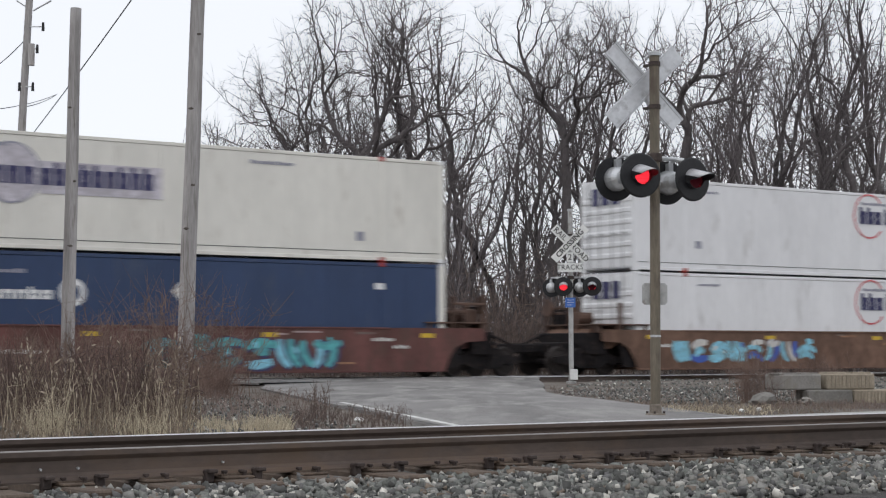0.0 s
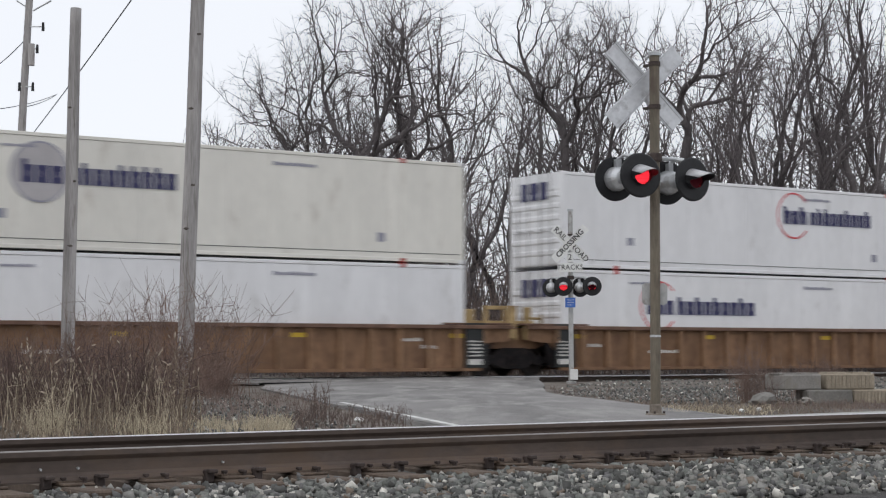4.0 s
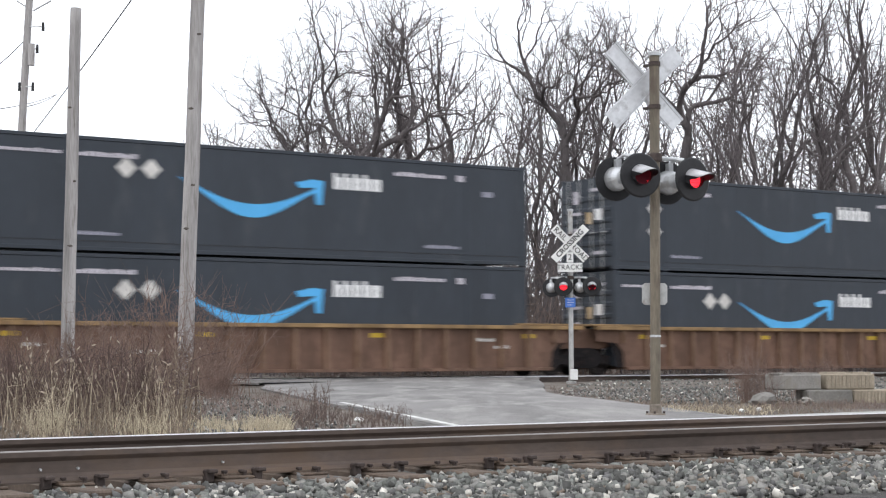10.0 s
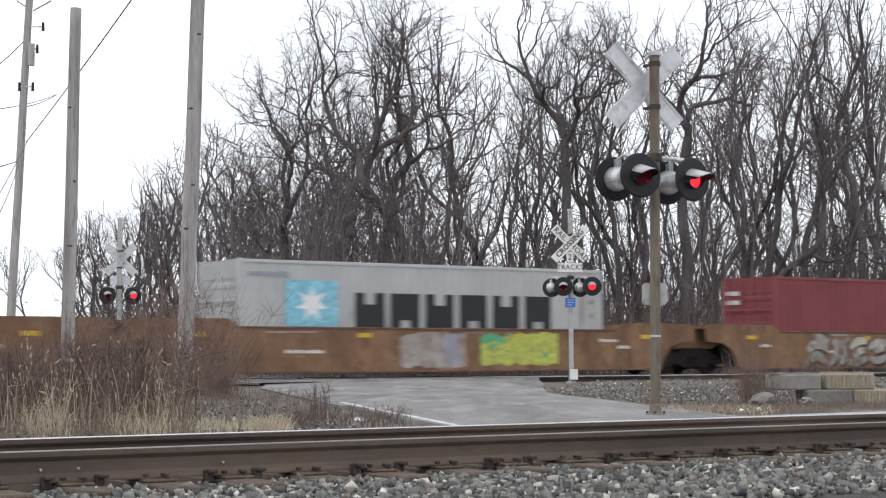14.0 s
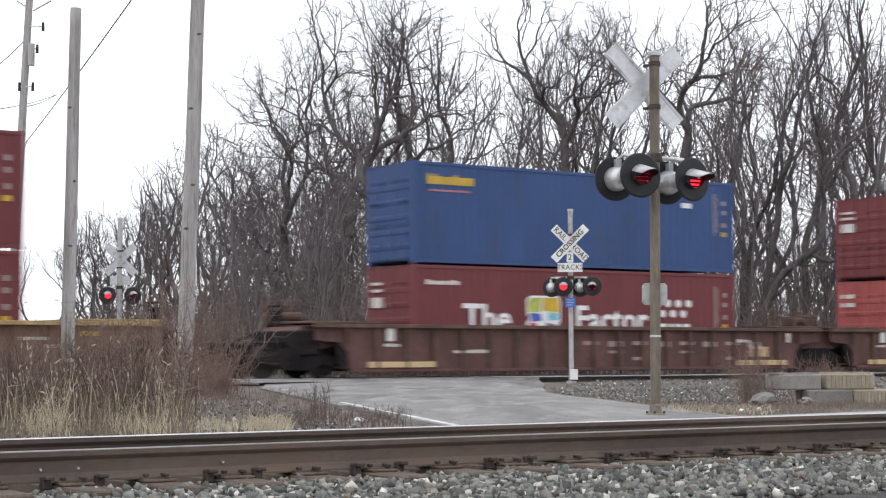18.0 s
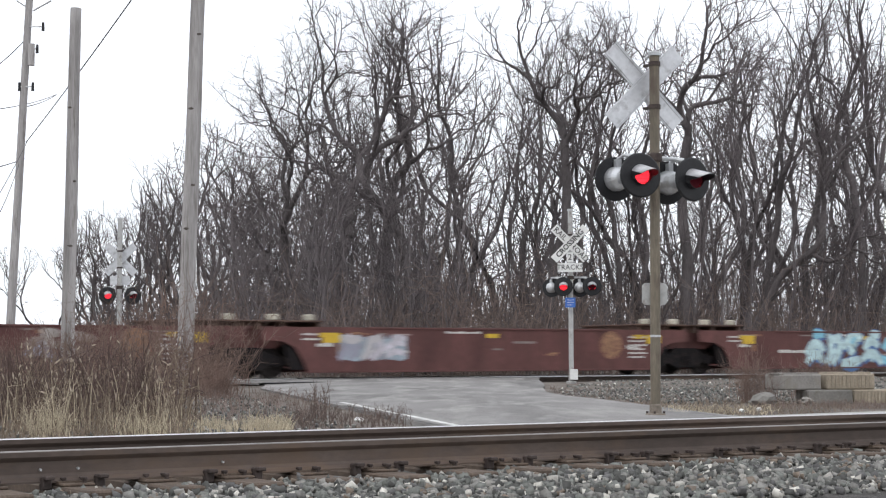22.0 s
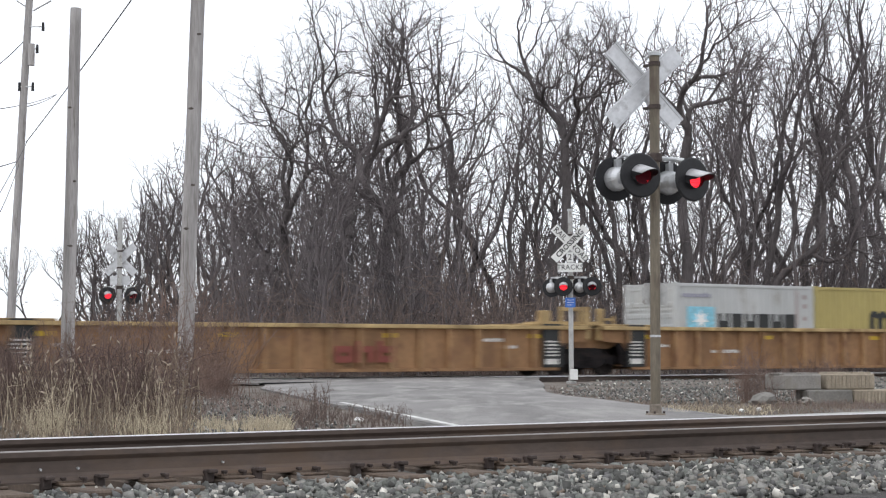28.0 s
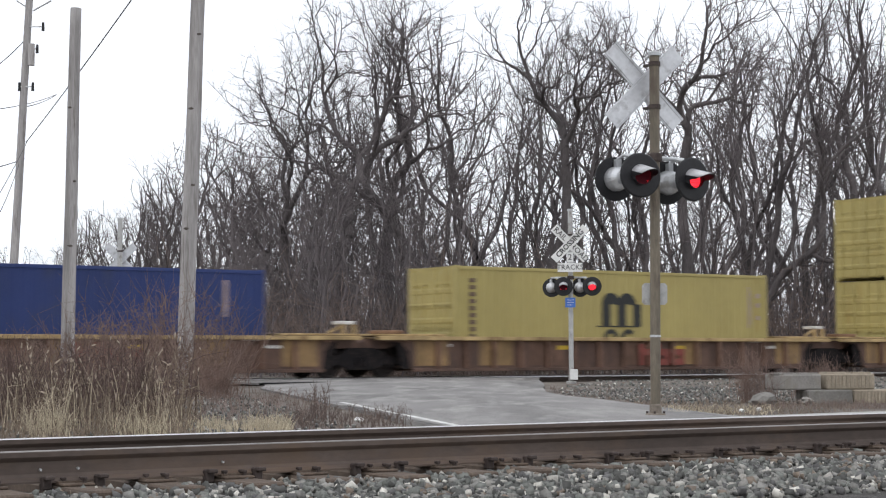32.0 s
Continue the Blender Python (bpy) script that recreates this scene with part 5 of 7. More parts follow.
def stroke(bm, pts, t, y):
    """A curved brush stroke through three points, t thick in the middle."""
    (ax, az), (bx, bz), (cx, cz) = pts
    n = 7
    mid = []
    for i in range(n + 1):
        f = i / n
        mid.append(((1 - f) ** 2 * ax + 2 * f * (1 - f) * bx + f * f * cx, (1 - f) ** 2 * az + 2 * f * (1 - f) * bz + f * f * cz))
    one, two = [], []
    for i, (x, z) in enumerate(mid):
        (px, pz), (qx, qz) = mid[max(i - 1, 0)], mid[min(i + 1, n)]
        dx, dz = qx - px, qz - pz
        ln = math.hypot(dx, dz) + 1e-6
        w = t * (0.62 + 0.38 * math.sin(math.pi * i / n))
        one.append((x - dz / ln * w, z + dx / ln * w))
        two.append((x + dz / ln * w, z - dx / ln * w))
    rows = [[bm.verts.new((x, y + d, z)) for (x, z), d in ((two[i], 0), (one[i], 0), (one[i], 0.002), (two[i], 0.002))] for i in range(n + 1)]
    for p, q in zip(rows, rows[1:]):
        for j in range(4):
            bm.faces.new((p[j], q[j], q[(j + 1) % 4], p[(j + 1) % 4]))


SWEEPS = (((0.10, 0.05, 0.50, 0.30, 0.30, 0.95), (0.50, 0.05, 0.95, 0.40, 0.70, 0.95), (0.20, 0.85, 0.50, 0.60, 0.95, 0.90)),
          ((0.00, 0.20, 0.50, -0.10, 0.95, 0.30), (0.05, 0.60, 0.40, 1.10, 0.95, 0.75), (0.30, 0.38, 0.50, 0.62, 0.75, 0.48)),
          ((0.20, 0.95, 0.00, 0.50, 0.40, 0.05), (0.52, 0.95, 0.35, 0.50, 0.75, 0.05), (0.82, 0.95, 0.70, 0.60, 1.00, 0.15)),
          ((0.05, 0.42, 0.50, 0.95, 0.95, 0.52), (0.10, 0.18, 0.50, 0.55, 0.95, 0.15), (0.40, 0.88, 0.60, 1.00, 0.95, 0.85)))


def graffiti(parent, y, x0, x1, z0, z1, inks, seed, back=None, label="spray-painted graffiti", n=None, solid=1.0, edge=None):
    """Overlapping painted shapes: a soft ground, an outline where edge names one, bent brush strokes, small highlights."""
    g = random.Random(seed)
    h = z1 - z0
    n = n or max(2, round((x1 - x0) / (h * 0.85)))
    w = (x1 - x0) / n
    ground = None
    if back:
        bm = bmesh.new()
        top = [(x0 + (x1 - x0) * i / 24, z1 - g.uniform(0, 0.22) * h) for i in range(25)]
        bot = [(x0 + (x1 - x0) * i / 24, z0 + g.uniform(0, 0.12) * h) for i in range(25)]
        flat(bm, bot + top[::-1], y, 0)
        ground = part("graffiti", bm, back, parent, label)
    for k in range(n):
        xa = x0 + k * w
        rows = []
        for c in g.choice(SWEEPS):
            q = [v + g.uniform(-0.10, 0.10) for v in c]
            rows.append([(xa + q[i] * w * 1.02, min(max(z0 + q[i + 1] * h, z0 + 0.08 * h), z1 - 0.08 * h)) for i in (0, 2, 4)])
        t = g.uniform(0.11, 0.17) * h
        todo = []
        for j, r in enumerate(rows):
            ink = inks[0] if g.random() < 0.55 * solid else g.choice(inks)
            if edge:
                todo.append(([(x + 0.04 * w, z - 0.03 * h) for x, z in r], t * 1.42, 0.003 + 0.0004 * j + 0.0001 * (k % 3), edge))
            todo.append((r, t, 0.006 + 0.0007 * j + 0.0002 * (k % 3), ink))
        r = g.choice(rows)
        f = g.uniform(0.1, 0.6)
        (ax, az), (cx, cz) = r[0], r[2]
        p = (ax + (cx - ax) * f, az + (cz - az) * f)
        todo.append(([p, (p[0] + 0.05 * w, p[1] + 0.1 * h), (p[0] + g.uniform(-0.2, 0.3) * w, min(p[1] + 0.18 * h, z1 - 0.03 * h))], t * 0.45, 0.009, g.choice(inks)))
        for pts, thick, out, ink in todo:
            bm = bmesh.new()
            stroke(bm, pts, thick, y - out)
            part("graffiti_stroke", bm, ink, parent, label)
    return ground


# ------------------------------------------------------------------ train: containers
def wave(bm, x0, x1, y, depth, z0, z1):
    """A corrugated sheet."""
    n = max(1, round((x1 - x0) / 0.28))
    p = (x1 - x0) / n
    pts = []
    for i in range(n):
        a = x0 + i * p
        pts += [(a, 0), (a + 0.30 * p, 0), (a + 0.42 * p, depth), (a + 0.80 * p, depth), (a + 0.92 * p, 0)]
    pts.append((x1, 0))
    lo = [bm.verts.new((x, y + d, z0)) for x, d in pts]
    hi = [bm.verts.new((x, y + d, z1)) for x, d in pts]
    for i in range(len(pts) - 1):
        bm.faces.new((lo[i], lo[i + 1], hi[i + 1], hi[i]))


CACHE = {}


def shared(key, make, material, parent, name, label=""):
    """A part whose mesh is built once per key."""
    if key not in CACHE:
        bm = bmesh.new()
        make(bm)
        CACHE[key] = part(name, bm, material, parent, label)
        return CACHE[key]
    o = again(CACHE[key], parent, None, name)
    if label:
        o["label"] = label
    return o


def container(L, s, level, colour, label, steel=True, H=2.895, floor=0.27, casting=None, door=True, trim=None):
    """A freight container, x from its rear end, -y its near side."""
    W = 1.219 if steel else 1.295
    base = tagged(new("freight_container"), label, "freight container", group="containers on the train")
    z0 = floor + level * (2.895 + 0.022)
    MOVING.append((base, s, z0))
    c, k = colour, (round(L, 1), H, steel, colour)
    tr = trim or c
    rail_h = 0.11 if steel else 0.10
    if steel:
        shared(("sw", *k), lambda b: wave(b, 0.10, L - 0.10, -W + 0.006, 0.036, 0.14, H - 0.10), c, base, "side_wall")
        shared(("sf", *k), lambda b: wave(b, 0.10, L - 0.10, W - 0.042, 0.036, 0.14, H - 0.10), c, base, "side_wall")
    else:
        n = round(L / 1.24)
        p = (L - 0.24) / n
        for yy in (-W + 0.012, W - 0.042):
            for i in range(n):
                o = shared(("pl", *k), lambda b: box(b, 0.003, p - 0.003, 0, 0.03, 0.28, H - 0.12), c, base, "side_panel")
                o.location = (0.12 + i * p, yy, 0)
        shared(("sk", *k), lambda b: box(b, 0.1, L - 0.1, -W + 0.018, -W + 0.04, 0.12, 0.27), c, base, "skirt_panel")
        # dark strip laid over the seam paints its shadow line
        shared(("sl", *k), lambda b: box(b, 0.1, L - 0.1, -W + 0.010, -W + 0.02, 0.262, 0.274), "sill_shadow", base, "skirt_seam")
    shared(("in", *k), lambda b: box(b, 0.06, L - 0.06, -W + 0.05, W - 0.05, 0.10, H - 0.05), c, base, "inner_lining")
    shared(("rf", *k), lambda b: box(b, 0.04, L - 0.04, -W + 0.02, W - 0.02, H - 0.045, H - 0.015), c, base, "roof")
    shared(("fw", *k), lambda b: box(b, L - 0.07, L - 0.02, -W + 0.1, W - 0.1, 0.12, H - 0.08), c, base, "front_wall")
    for yy in (-1, 1):
        o = shared(("tr", *k, tr), lambda b: box(b, 0.1, L - 0.1, -0.035, 0.035, H - 0.11, H - 0.02, 0.008), tr, base, "top_rail")
        o.location.y = yy * (W - 0.034)
        o = shared(("br", *k, tr), lambda b: box(b, 0.1, L - 0.1, -0.04, 0.04, 0.03, 0.13, 0.008), tr, base, "bottom_rail")
        o.location.y = yy * (W - 0.046)
    for x in (0.085, L - 0.085):
        for yy in (-1, 1):
            o = shared(("po", *k, tr), lambda b: box(b, -0.085, 0.085, -0.075, 0.075, 0.1, H - 0.1, 0.01), tr, base, "corner_post")
            o.location = (x, yy * (W - 0.074), 0)
    cx = [0.09, L - 0.09] + ([1.98 + 0.09, L - 1.98 - 0.09] if L > 16 else [])
    for x in cx:
        for yy in (-1, 1):
            for z in (0.06, H - 0.06):
                inner = 0.2 < x < L - 0.2
                o = shared(("ca", inner, casting or tr), lambda b: box(b, -0.09, 0.09, -0.082, 0.082, -0.062, 0.062, 0.012), casting if (casting and inner) else tr, base, "corner_casting")
                o.location = (x, yy * (W - 0.078), z)
    if L > 16:
        for x in (cx[2], cx[3]):
            o = shared(("sp", *k), lambda b: box(b, -0.055, 0.055, -0.004, 0.03, 0.12, H - 0.12), c, base, "side_post")
            o.location = (x, -W + 0.002, 0)
    # rear doors with locking rods and hinges
    for sgn in (-1, 1):
        y0, y1 = (0.01, W - 0.12) if sgn > 0 else (-W + 0.12, -0.01)
        def door_leaf(b):
            deep, n = (0.022, 5) if steel else (0.042, 6)
            front = [(-0.005, 0.14)]
            for i in range(n):
                z = 0.42 + i * (H - 0.95) / (n - 0.4)
                front += [(-0.005, z - 0.03), (-deep, z + 0.02), (-deep, z + 0.11), (-0.005, z + 0.16)]
            front += [(-0.005, H - 0.12), (0.06, H - 0.12), (0.06, 0.14)]
            prism(b, front, y0, y1)
            bmesh.ops.recalc_face_normals(b, faces=list(b.faces))
        d = shared(("do", *k, sgn), door_leaf, c, base, "door")
        for yy in (0.30, 0.82):
            o = shared(("lr", H, c if steel else "") , lambda b: (rod(b, (-0.065, 0, 0.05), (-0.065, 0, H - 0.05), 0.021, 0.021, 6), box(b, -0.08, -0.005, -0.03, 0.03, 0.5, 0.56), box(b, -0.08, -0.005, -0.03, 0.03, H - 0.6, H - 0.54), box(b, -0.095, -0.05, -0.2, 0.02, 1.15, 1.19)), c if steel else "lock_steel", d, "lock_rod")
            o.location.y = sgn * yy
        for z in (0.45, 1.1, 1.75, 2.4):
            o = shared(("hb", c if steel else tr), lambda b: box(b, -0.022, 0.0, -0.45, 0.45, -0.035, 0.035, 0.006), c if steel else tr, d, "hinge_bar")
            o.location = (0, sgn * (W - 0.62), z)
    return base, -W - (0.002 if steel else 0.004)


# ------------------------------------------------------------------ train: trucks and wells
def truck(parent, x, far=True):
    """A two-axle bogie under the end of a well."""
    t = new("bogie")
    t.parent = parent
    t.location = (x, 0, 0)
    def frame_side(b):
        prism(b, [(-1.22, 0.38), (-1.22, 0.56), (-0.75, 0.62), (-0.42, 0.82), (0.42, 0.82), (0.75, 0.62), (1.22, 0.56), (1.22, 0.38), (0.72, 0.36), (0.40, 0.22), (-0.40, 0.22), (-0.72, 0.36)], -0.09, 0.09)
        for ex in (-0.89, 0.89):
            rod(b, (ex, -0.13, 0.42), (ex, 0.1, 0.42), 0.115, 0.115, 10)
        for sx in (-0.13, 0.0, 0.13):
            rod(b, (sx, -0.10, 0.30), (sx, -0.10, 0.56), 0.055, 0.055, 8)
    def wheel(b):
        lathe(b, [(0.10, -0.05), (0.16, -0.06), (0.33, -0.035), (0.36, -0.065), (0.42, -0.065), (0.425, 0.03), (0.455, 0.05), (0.455, 0.07), (0.34, 0.07), (0.15, 0.05)], Matrix.Rotation(radians(-90), 4, "X"), 18)
    for sgn in (-1, 1):
        o = shared(("frame_side",), frame_side, "steel_dark", t, "side_frame", "dark greasy cast steel side frame")
        o.matrix_basis = Matrix.Translation((0, sgn * 1.0, 0)) @ (Matrix.Identity(4) if sgn < 0 else Matrix.Rotation(math.pi, 4, "Z"))
        for ex in (-0.89, 0.89):
            o = shared(("wheel",), wheel, "wheel_steel", t, "wheel", "dark steel railway wheel")
            o.matrix_basis = Matrix.Translation((ex, sgn * 0.74, 0.425)) @ (Matrix.Identity(4) if sgn < 0 else Matrix.Rotation(math.pi, 4, "Z"))
    for ex in (-0.89, 0.89):
        o = shared(("axle",), lambda b: rod(b, (0, -0.7, 0.425), (0, 0.7, 0.425), 0.08, 0.08, 10), "steel_dark", t, "axle")
        o.location.x = ex
    shared(("bolster",), lambda b: box(b, -0.22, 0.22, -1.05, 1.05, 0.5, 0.78, 0.02), "steel_dark", t, "bolster")
    return t


# lighter rib colours paint in the contrast of lit ribs to shaded panels
RIB = {"well_yellow": "well_rib_yellow", "well_dark": "well_brown", "well_brown": "well_rib", "well_tan": "well_rib_tan", "well_purple": "well_dark"}


def well(front, rear, kind, body, sill, label, ends=(True, True), own=(True, True), frames=False, low=0.0):
    """One well unit between two bogie centres; kind 'ribbed' or 'smooth'. ends: coupled end (True) or shared bogie."""
    h = (front - rear) / 2
    c = (front + rear) / 2
    base = tagged(new("well_car"), label, "well car", group="well cars of the train")
    MOVING.append((base, c, 0.0))
    key = (round(h, 1), kind, body, sill, low)
    TP = 1.42 - low
    Y = 1.42
    if kind == "ribbed":
        poly = [(-(h - 1.42), 0.20), (h - 1.42, 0.20), (h - 1.34, 0.72), (h - 1.1, 0.96), (h - 0.35, 1.02), (h - 0.3, TP), (-(h - 0.3), TP), (-(h - 0.35), 1.02), (-(h - 1.1), 0.96), (-(h - 1.34), 0.72)]
    else:
        up = 1.57 if kind == "smooth" else 1.37
        q = [(h - 1.62, 0.18), (h - 1.48, 0.50), (h - 1.25, 0.82), (h - 0.9, 0.98), (h - 0.25, 1.02), (h - 0.22, up - 0.11), (h - 0.35, up), (h - 3.1, up), (h - 3.45, 1.36)]
        poly = q + [(-x, z) for x, z in reversed(q)]
    for sgn in (-1, 1):
        o = shared(("side", *key, sgn), lambda b: prism(b, poly if sgn < 0 else poly, sgn * (Y - (0.05 if kind == "ribbed" else 0)) - 0.02, sgn * (Y - (0.05 if kind == "ribbed" else 0)) + 0.02), body, base, "side_wall")
    if kind == "ribbed":
        n = int(round((2 * h - 2.6) / 0.95))
        for sgn in (-1, 1):
            for i in range(n + 1):
                x = -(h - 1.3) + i * (2 * h - 2.6) / n
                foot = 0.24 if abs(x) < h - 1.5 else 0.96
                o = shared(("rib", body, foot, low), lambda b: box(b, -0.045, 0.045, -0.085, 0.075, foot, TP - 0.065, 0.008), RIB.get(body, body), base, "rib")
                o.location = (x, sgn * (Y + 0.03), 0)
            o = shared(("sill", *key), lambda b: box(b, -(h - 0.28), h - 0.28, -0.11, 0.07, TP - 0.065, TP + 0.045, 0.012), sill, base, "top_sill")
            o.matrix_basis = Matrix.Translation((0, sgn * (Y + 0.03), 0)) @ (Matrix.Identity(4) if sgn < 0 else Matrix.Rotation(math.pi, 4, "Z"))
            o = shared(("chord", *key), lambda b: box(b, -(h - 1.42), h - 1.42, -0.05, 0.05, 0.16, 0.25, 0.01), body, base, "bottom_chord")
            o.location.y = sgn * (Y + 0.02)
    else:
        for sgn in (-1, 1):
            o = shared(("lip", *key), lambda b: (box(b, -(h - 3.45), h - 3.45, -0.045, 0.045, 1.325, 1.375, 0.008), box(b, -(h - 1.6), h - 1.6, -0.03, 0.03, 0.15, 0.20, 0.006)), sill, base, "edge_lip")
            o.location.y = sgn * (Y + 0.005)
    shared(("floor", *key), lambda b: box(b, -(h - 1.7), h - 1.7, -1.4, 1.4, 0.20, 0.262), body, base, "floor_plate")
    for sgn in (-1, 1):
        e = Matrix.Identity(4) if sgn > 0 else Matrix.Rotation(math.pi, 4, "Z")
        o = shared(("bulk", *key), lambda b: prism(b, [(h - 1.30, 0.98), (h - 1.30, 1.40 - low), (h - 0.15, 1.40 - low), (h + 0.02, 1.25 - low), (h + 0.02, 0.80), (h - 0.9, 0.80)], -1.0, 1.0), body, base, "end_platform")
        o.matrix_basis = e
        o = shared(("deck", *key), lambda b: box(b, h - 2.6, h - 0.2, -1.36, 1.36, TP + 0.055, TP + 0.11, 0.01) if kind == "ribbed" else box(b, h - 1.1, h - 0.1, -1.36, 1.36, 1.41, 1.46, 0.01) if kind == "smooth" else (box(b, h - 2.2, h - 1.35, -1.38, 1.38, 1.50, 1.545, 0.01), box(b, h - 1.1, h - 0.1, -1.38, 1.38, 1.50, 1.545, 0.01), box(b, h - 2.1, h - 2.0, -1.3, 1.3, 1.3, 1.50), box(b, h - 1.0, h - 0.9, -1.3, 1.3, 1.3, 1.50), box(b, h - 0.3, h - 0.2, -1.3, 1.3, 1.3, 1.50)), "well_dark" if kind == "plain" else sill, base, "end_deck")
        o.matrix_basis = e
        for ys in (-1, 1):
            g2 = shared(("gusset", *key), lambda b: prism(b, [(h - 2.3, 0.24), (h - 1.12, 0.24), (h - 1.02, 0.72), (h - 0.9, 1.06), (h - 2.3, 1.06)], -0.012, 0.012), "steel_dark", base, "gusset", "dark inner gusset plate")
            g2.matrix_basis = e @ Matrix.Translation((0, ys * 1.33, 0))
        o = shared(("stub", *key), lambda b: box(b, h - 1.0, h + 0.35, -0.28, 0.28, 0.66, 0.98, 0.02), "steel_dark", base, "draw_sill")
        o.matrix_basis = e
        o = shared(("cham", *key), lambda b: box(b, -0.05, 0.05, -1.34, 1.34, 0.26, 1.30 - low), "steel_dark", base, "bulkhead")
        o.matrix_basis = e @ Matrix.Translation((h - 1.36 if kind == "ribbed" else h - 1.42, 0, 0.06)) 
        coupled = ends[0] if sgn > 0 else ends[1]
        if coupled:
            o = shared(("coup",), lambda b: (box(b, 0.3, 1.45, -0.10, 0.10, 0.70, 0.92, 0.02), box(b, 1.3, 1.95, -0.16, 0.16, 0.66, 0.96, 0.05)), "steel_dark", base, "coupler", "dark cast steel coupler")
            o.matrix_basis = e @ Matrix.Translation((h, 0, 0))
            # brake gear; its big boxes also stand in for the darkness between coupled cars
            o = shared(("gear",), lambda b: (box(b, -0.55, 0.20, -1.22, 1.22, 0.62, 1.28, 0.03), box(b, 0.2, 0.75, -0.7, 0.7, 0.55, 1.0, 0.04), box(b, 0.75, 1.5, -0.45, -0.35, 0.35, 0.75, 0.03), rod(b, (0.1, -1.15, 0.55), (1.6, -0.5, 0.42), 0.05, 0.05, 6), rod(b, (0.2, -0.9, 1.25), (1.3, -0.6, 0.9), 0.04, 0.04, 6)), "steel_dark", base, "brake_gear", "black greasy brake gear and hoses")
            o.matrix_basis = e @ Matrix.Translation((h, 0, 0))
            o = shared(("brk", body if frames else "dark"), lambda b: (box(b, 0.30, 0.38, -1.25, 1.25, 1.10, 1.18), box(b, 0.28, 0.36, -1.25, -1.17, 0.5, 1.18), box(b, 0.28, 0.36, 1.17, 1.25, 0.5, 1.18), box(b, 0.0, 0.06, -0.9, -0.82, 1.4, 2.0), box(b, 0.0, 0.06, -0.3, -0.22, 1.4, 2.0), box(b, 0.0, 0.05, -0.9, -0.22, 1.95, 2.0), box(b, -0.02, 0.1, -0.75, -0.4, 1.55, 1.85)), body if frames else "steel_dark", base, "end_railing", "steel end railing with brake gear")
            o.matrix_basis = e @ Matrix.Translation((h - 0.2, 0, 0))
        elif frames:
            def stand(b, fore=sgn > 0):
                if fore:
                    for x in (-1.10, -0.42):
                        box(b, x - 0.05, x + 0.05, -1.30, -1.20, 1.20, 2.0, 0.008)
                    box(b, -1.15, -0.37, -1.31, -1.19, 1.92, 2.03, 0.008)
                    box(b, -1.05, -0.47, -1.29, -1.21, 1.52, 1.60, 0.008)
                    box(b, -1.82, -1.50, -1.28, -1.0, 1.47, 1.92, 0.02)
                    box(b, -0.30, -0.02, -1.29, -1.23, 1.10, 2.04, 0.01)
                    rod(b, (-0.42, -1.25, 1.55), (-0.05, -1.25, 1.05), 0.035, 0.035, 6)
                else:
                    box(b, -0.50, -0.28, -1.30, -1.16, 1.05, 2.0, 0.015)
                    box(b, -0.92, -0.84, -1.30, -1.22, 1.46, 1.78, 0.008)
                    box(b, -0.92, -0.28, -1.30, -1.22, 1.64, 1.71, 0.008)
                box(b, -1.2, -0.1, -0.5, 0.5, 1.46, 1.62, 0.02)
            o = shared(("frm", sill, sgn), stand, "sill_yellow", base, "hand_rail", "yellow steel stand over the bogie")
            o.matrix_basis = e @ Matrix.Translation((h, 0, 0)) if sgn > 0 else Matrix.Translation((-h, 0, 0)) @ Matrix.Diagonal((-1, 1, 1, 1))
            o = shared(("blk",), lambda b: box(b, -1.95, -1.25, -Y - 0.085, -Y - 0.03, 0.25, 1.52, 0.01), "ink_black", base, "data_panel", "black stencil panel")
            if sgn > 0:
                o.location = (h, 0, 0)
            else:
                o.location = (-h + 3.2, 0, 0)
            for r in range(5):
                bars(base, -Y - 0.09, (h - 1.86) if sgn > 0 else (-h + 1.34), (h - 1.40) if sgn > 0 else (-h + 1.80), 0.98 - r * 0.1, 1.03 - r * 0.1, "mark_white", 5, seed=r)
            x = h - 1.86 if sgn > 0 else -h + 1.34
            plate(base, -Y - 0.09, x, x + 0.46, 0.34, 0.50, "mark_white", "data_label", "white data label")
        if body == "well_purple":
            def posts(b, tall=0.85 if coupled else 0.72):
                for x, top in ((-1.15, tall * 0.85), (-0.62, tall * 0.6), (-0.16, tall)):
                    box(b, x - 0.05, x + 0.05, -1.2, -1.1, 1.0, TP + top, 0.01)
                box(b, -1.2, -0.1, -1.19, -1.11, TP + 0.42, TP + 0.50, 0.01)
                rod(b, (-1.1, -0.8, TP + 0.28), (-0.3, -0.8, TP + 0.28), 0.13, 0.13, 10)
            o = shared(("stand", coupled), posts, "well_dark", base, "end_stand", "dark rusty steel stand over the bogie")
            o.matrix_basis = e @ Matrix.Translation((h, 0, 0))
        if low and not coupled:
            place = e @ Matrix.Translation((h, 0, 0))
            if sgn > 0:
                for nm, ink, make in (("stand_frame", "sill_yellow", lambda b: (box(b, -0.75, -0.62, -1.28, -1.18, TP + 0.05, TP + 0.36, 0.01), box(b, -0.40, -0.27, -1.28, -1.18, TP + 0.05, TP + 0.36, 0.01),
                                                                               rod(b, (-1.15, -1.23, TP + 0.12), (-0.70, -1.23, TP + 0.34), 0.04, 0.04, 6))),
                                      ("stand_top", "mark_white", lambda b: box(b, -0.76, -0.34, -1.30, -0.8, TP + 0.36, TP + 0.45, 0.015))):
                    o = shared((nm,), make, ink, base, nm, "yellow steel stand over the bogie" if nm == "stand_frame" else "worn white top of the stand")
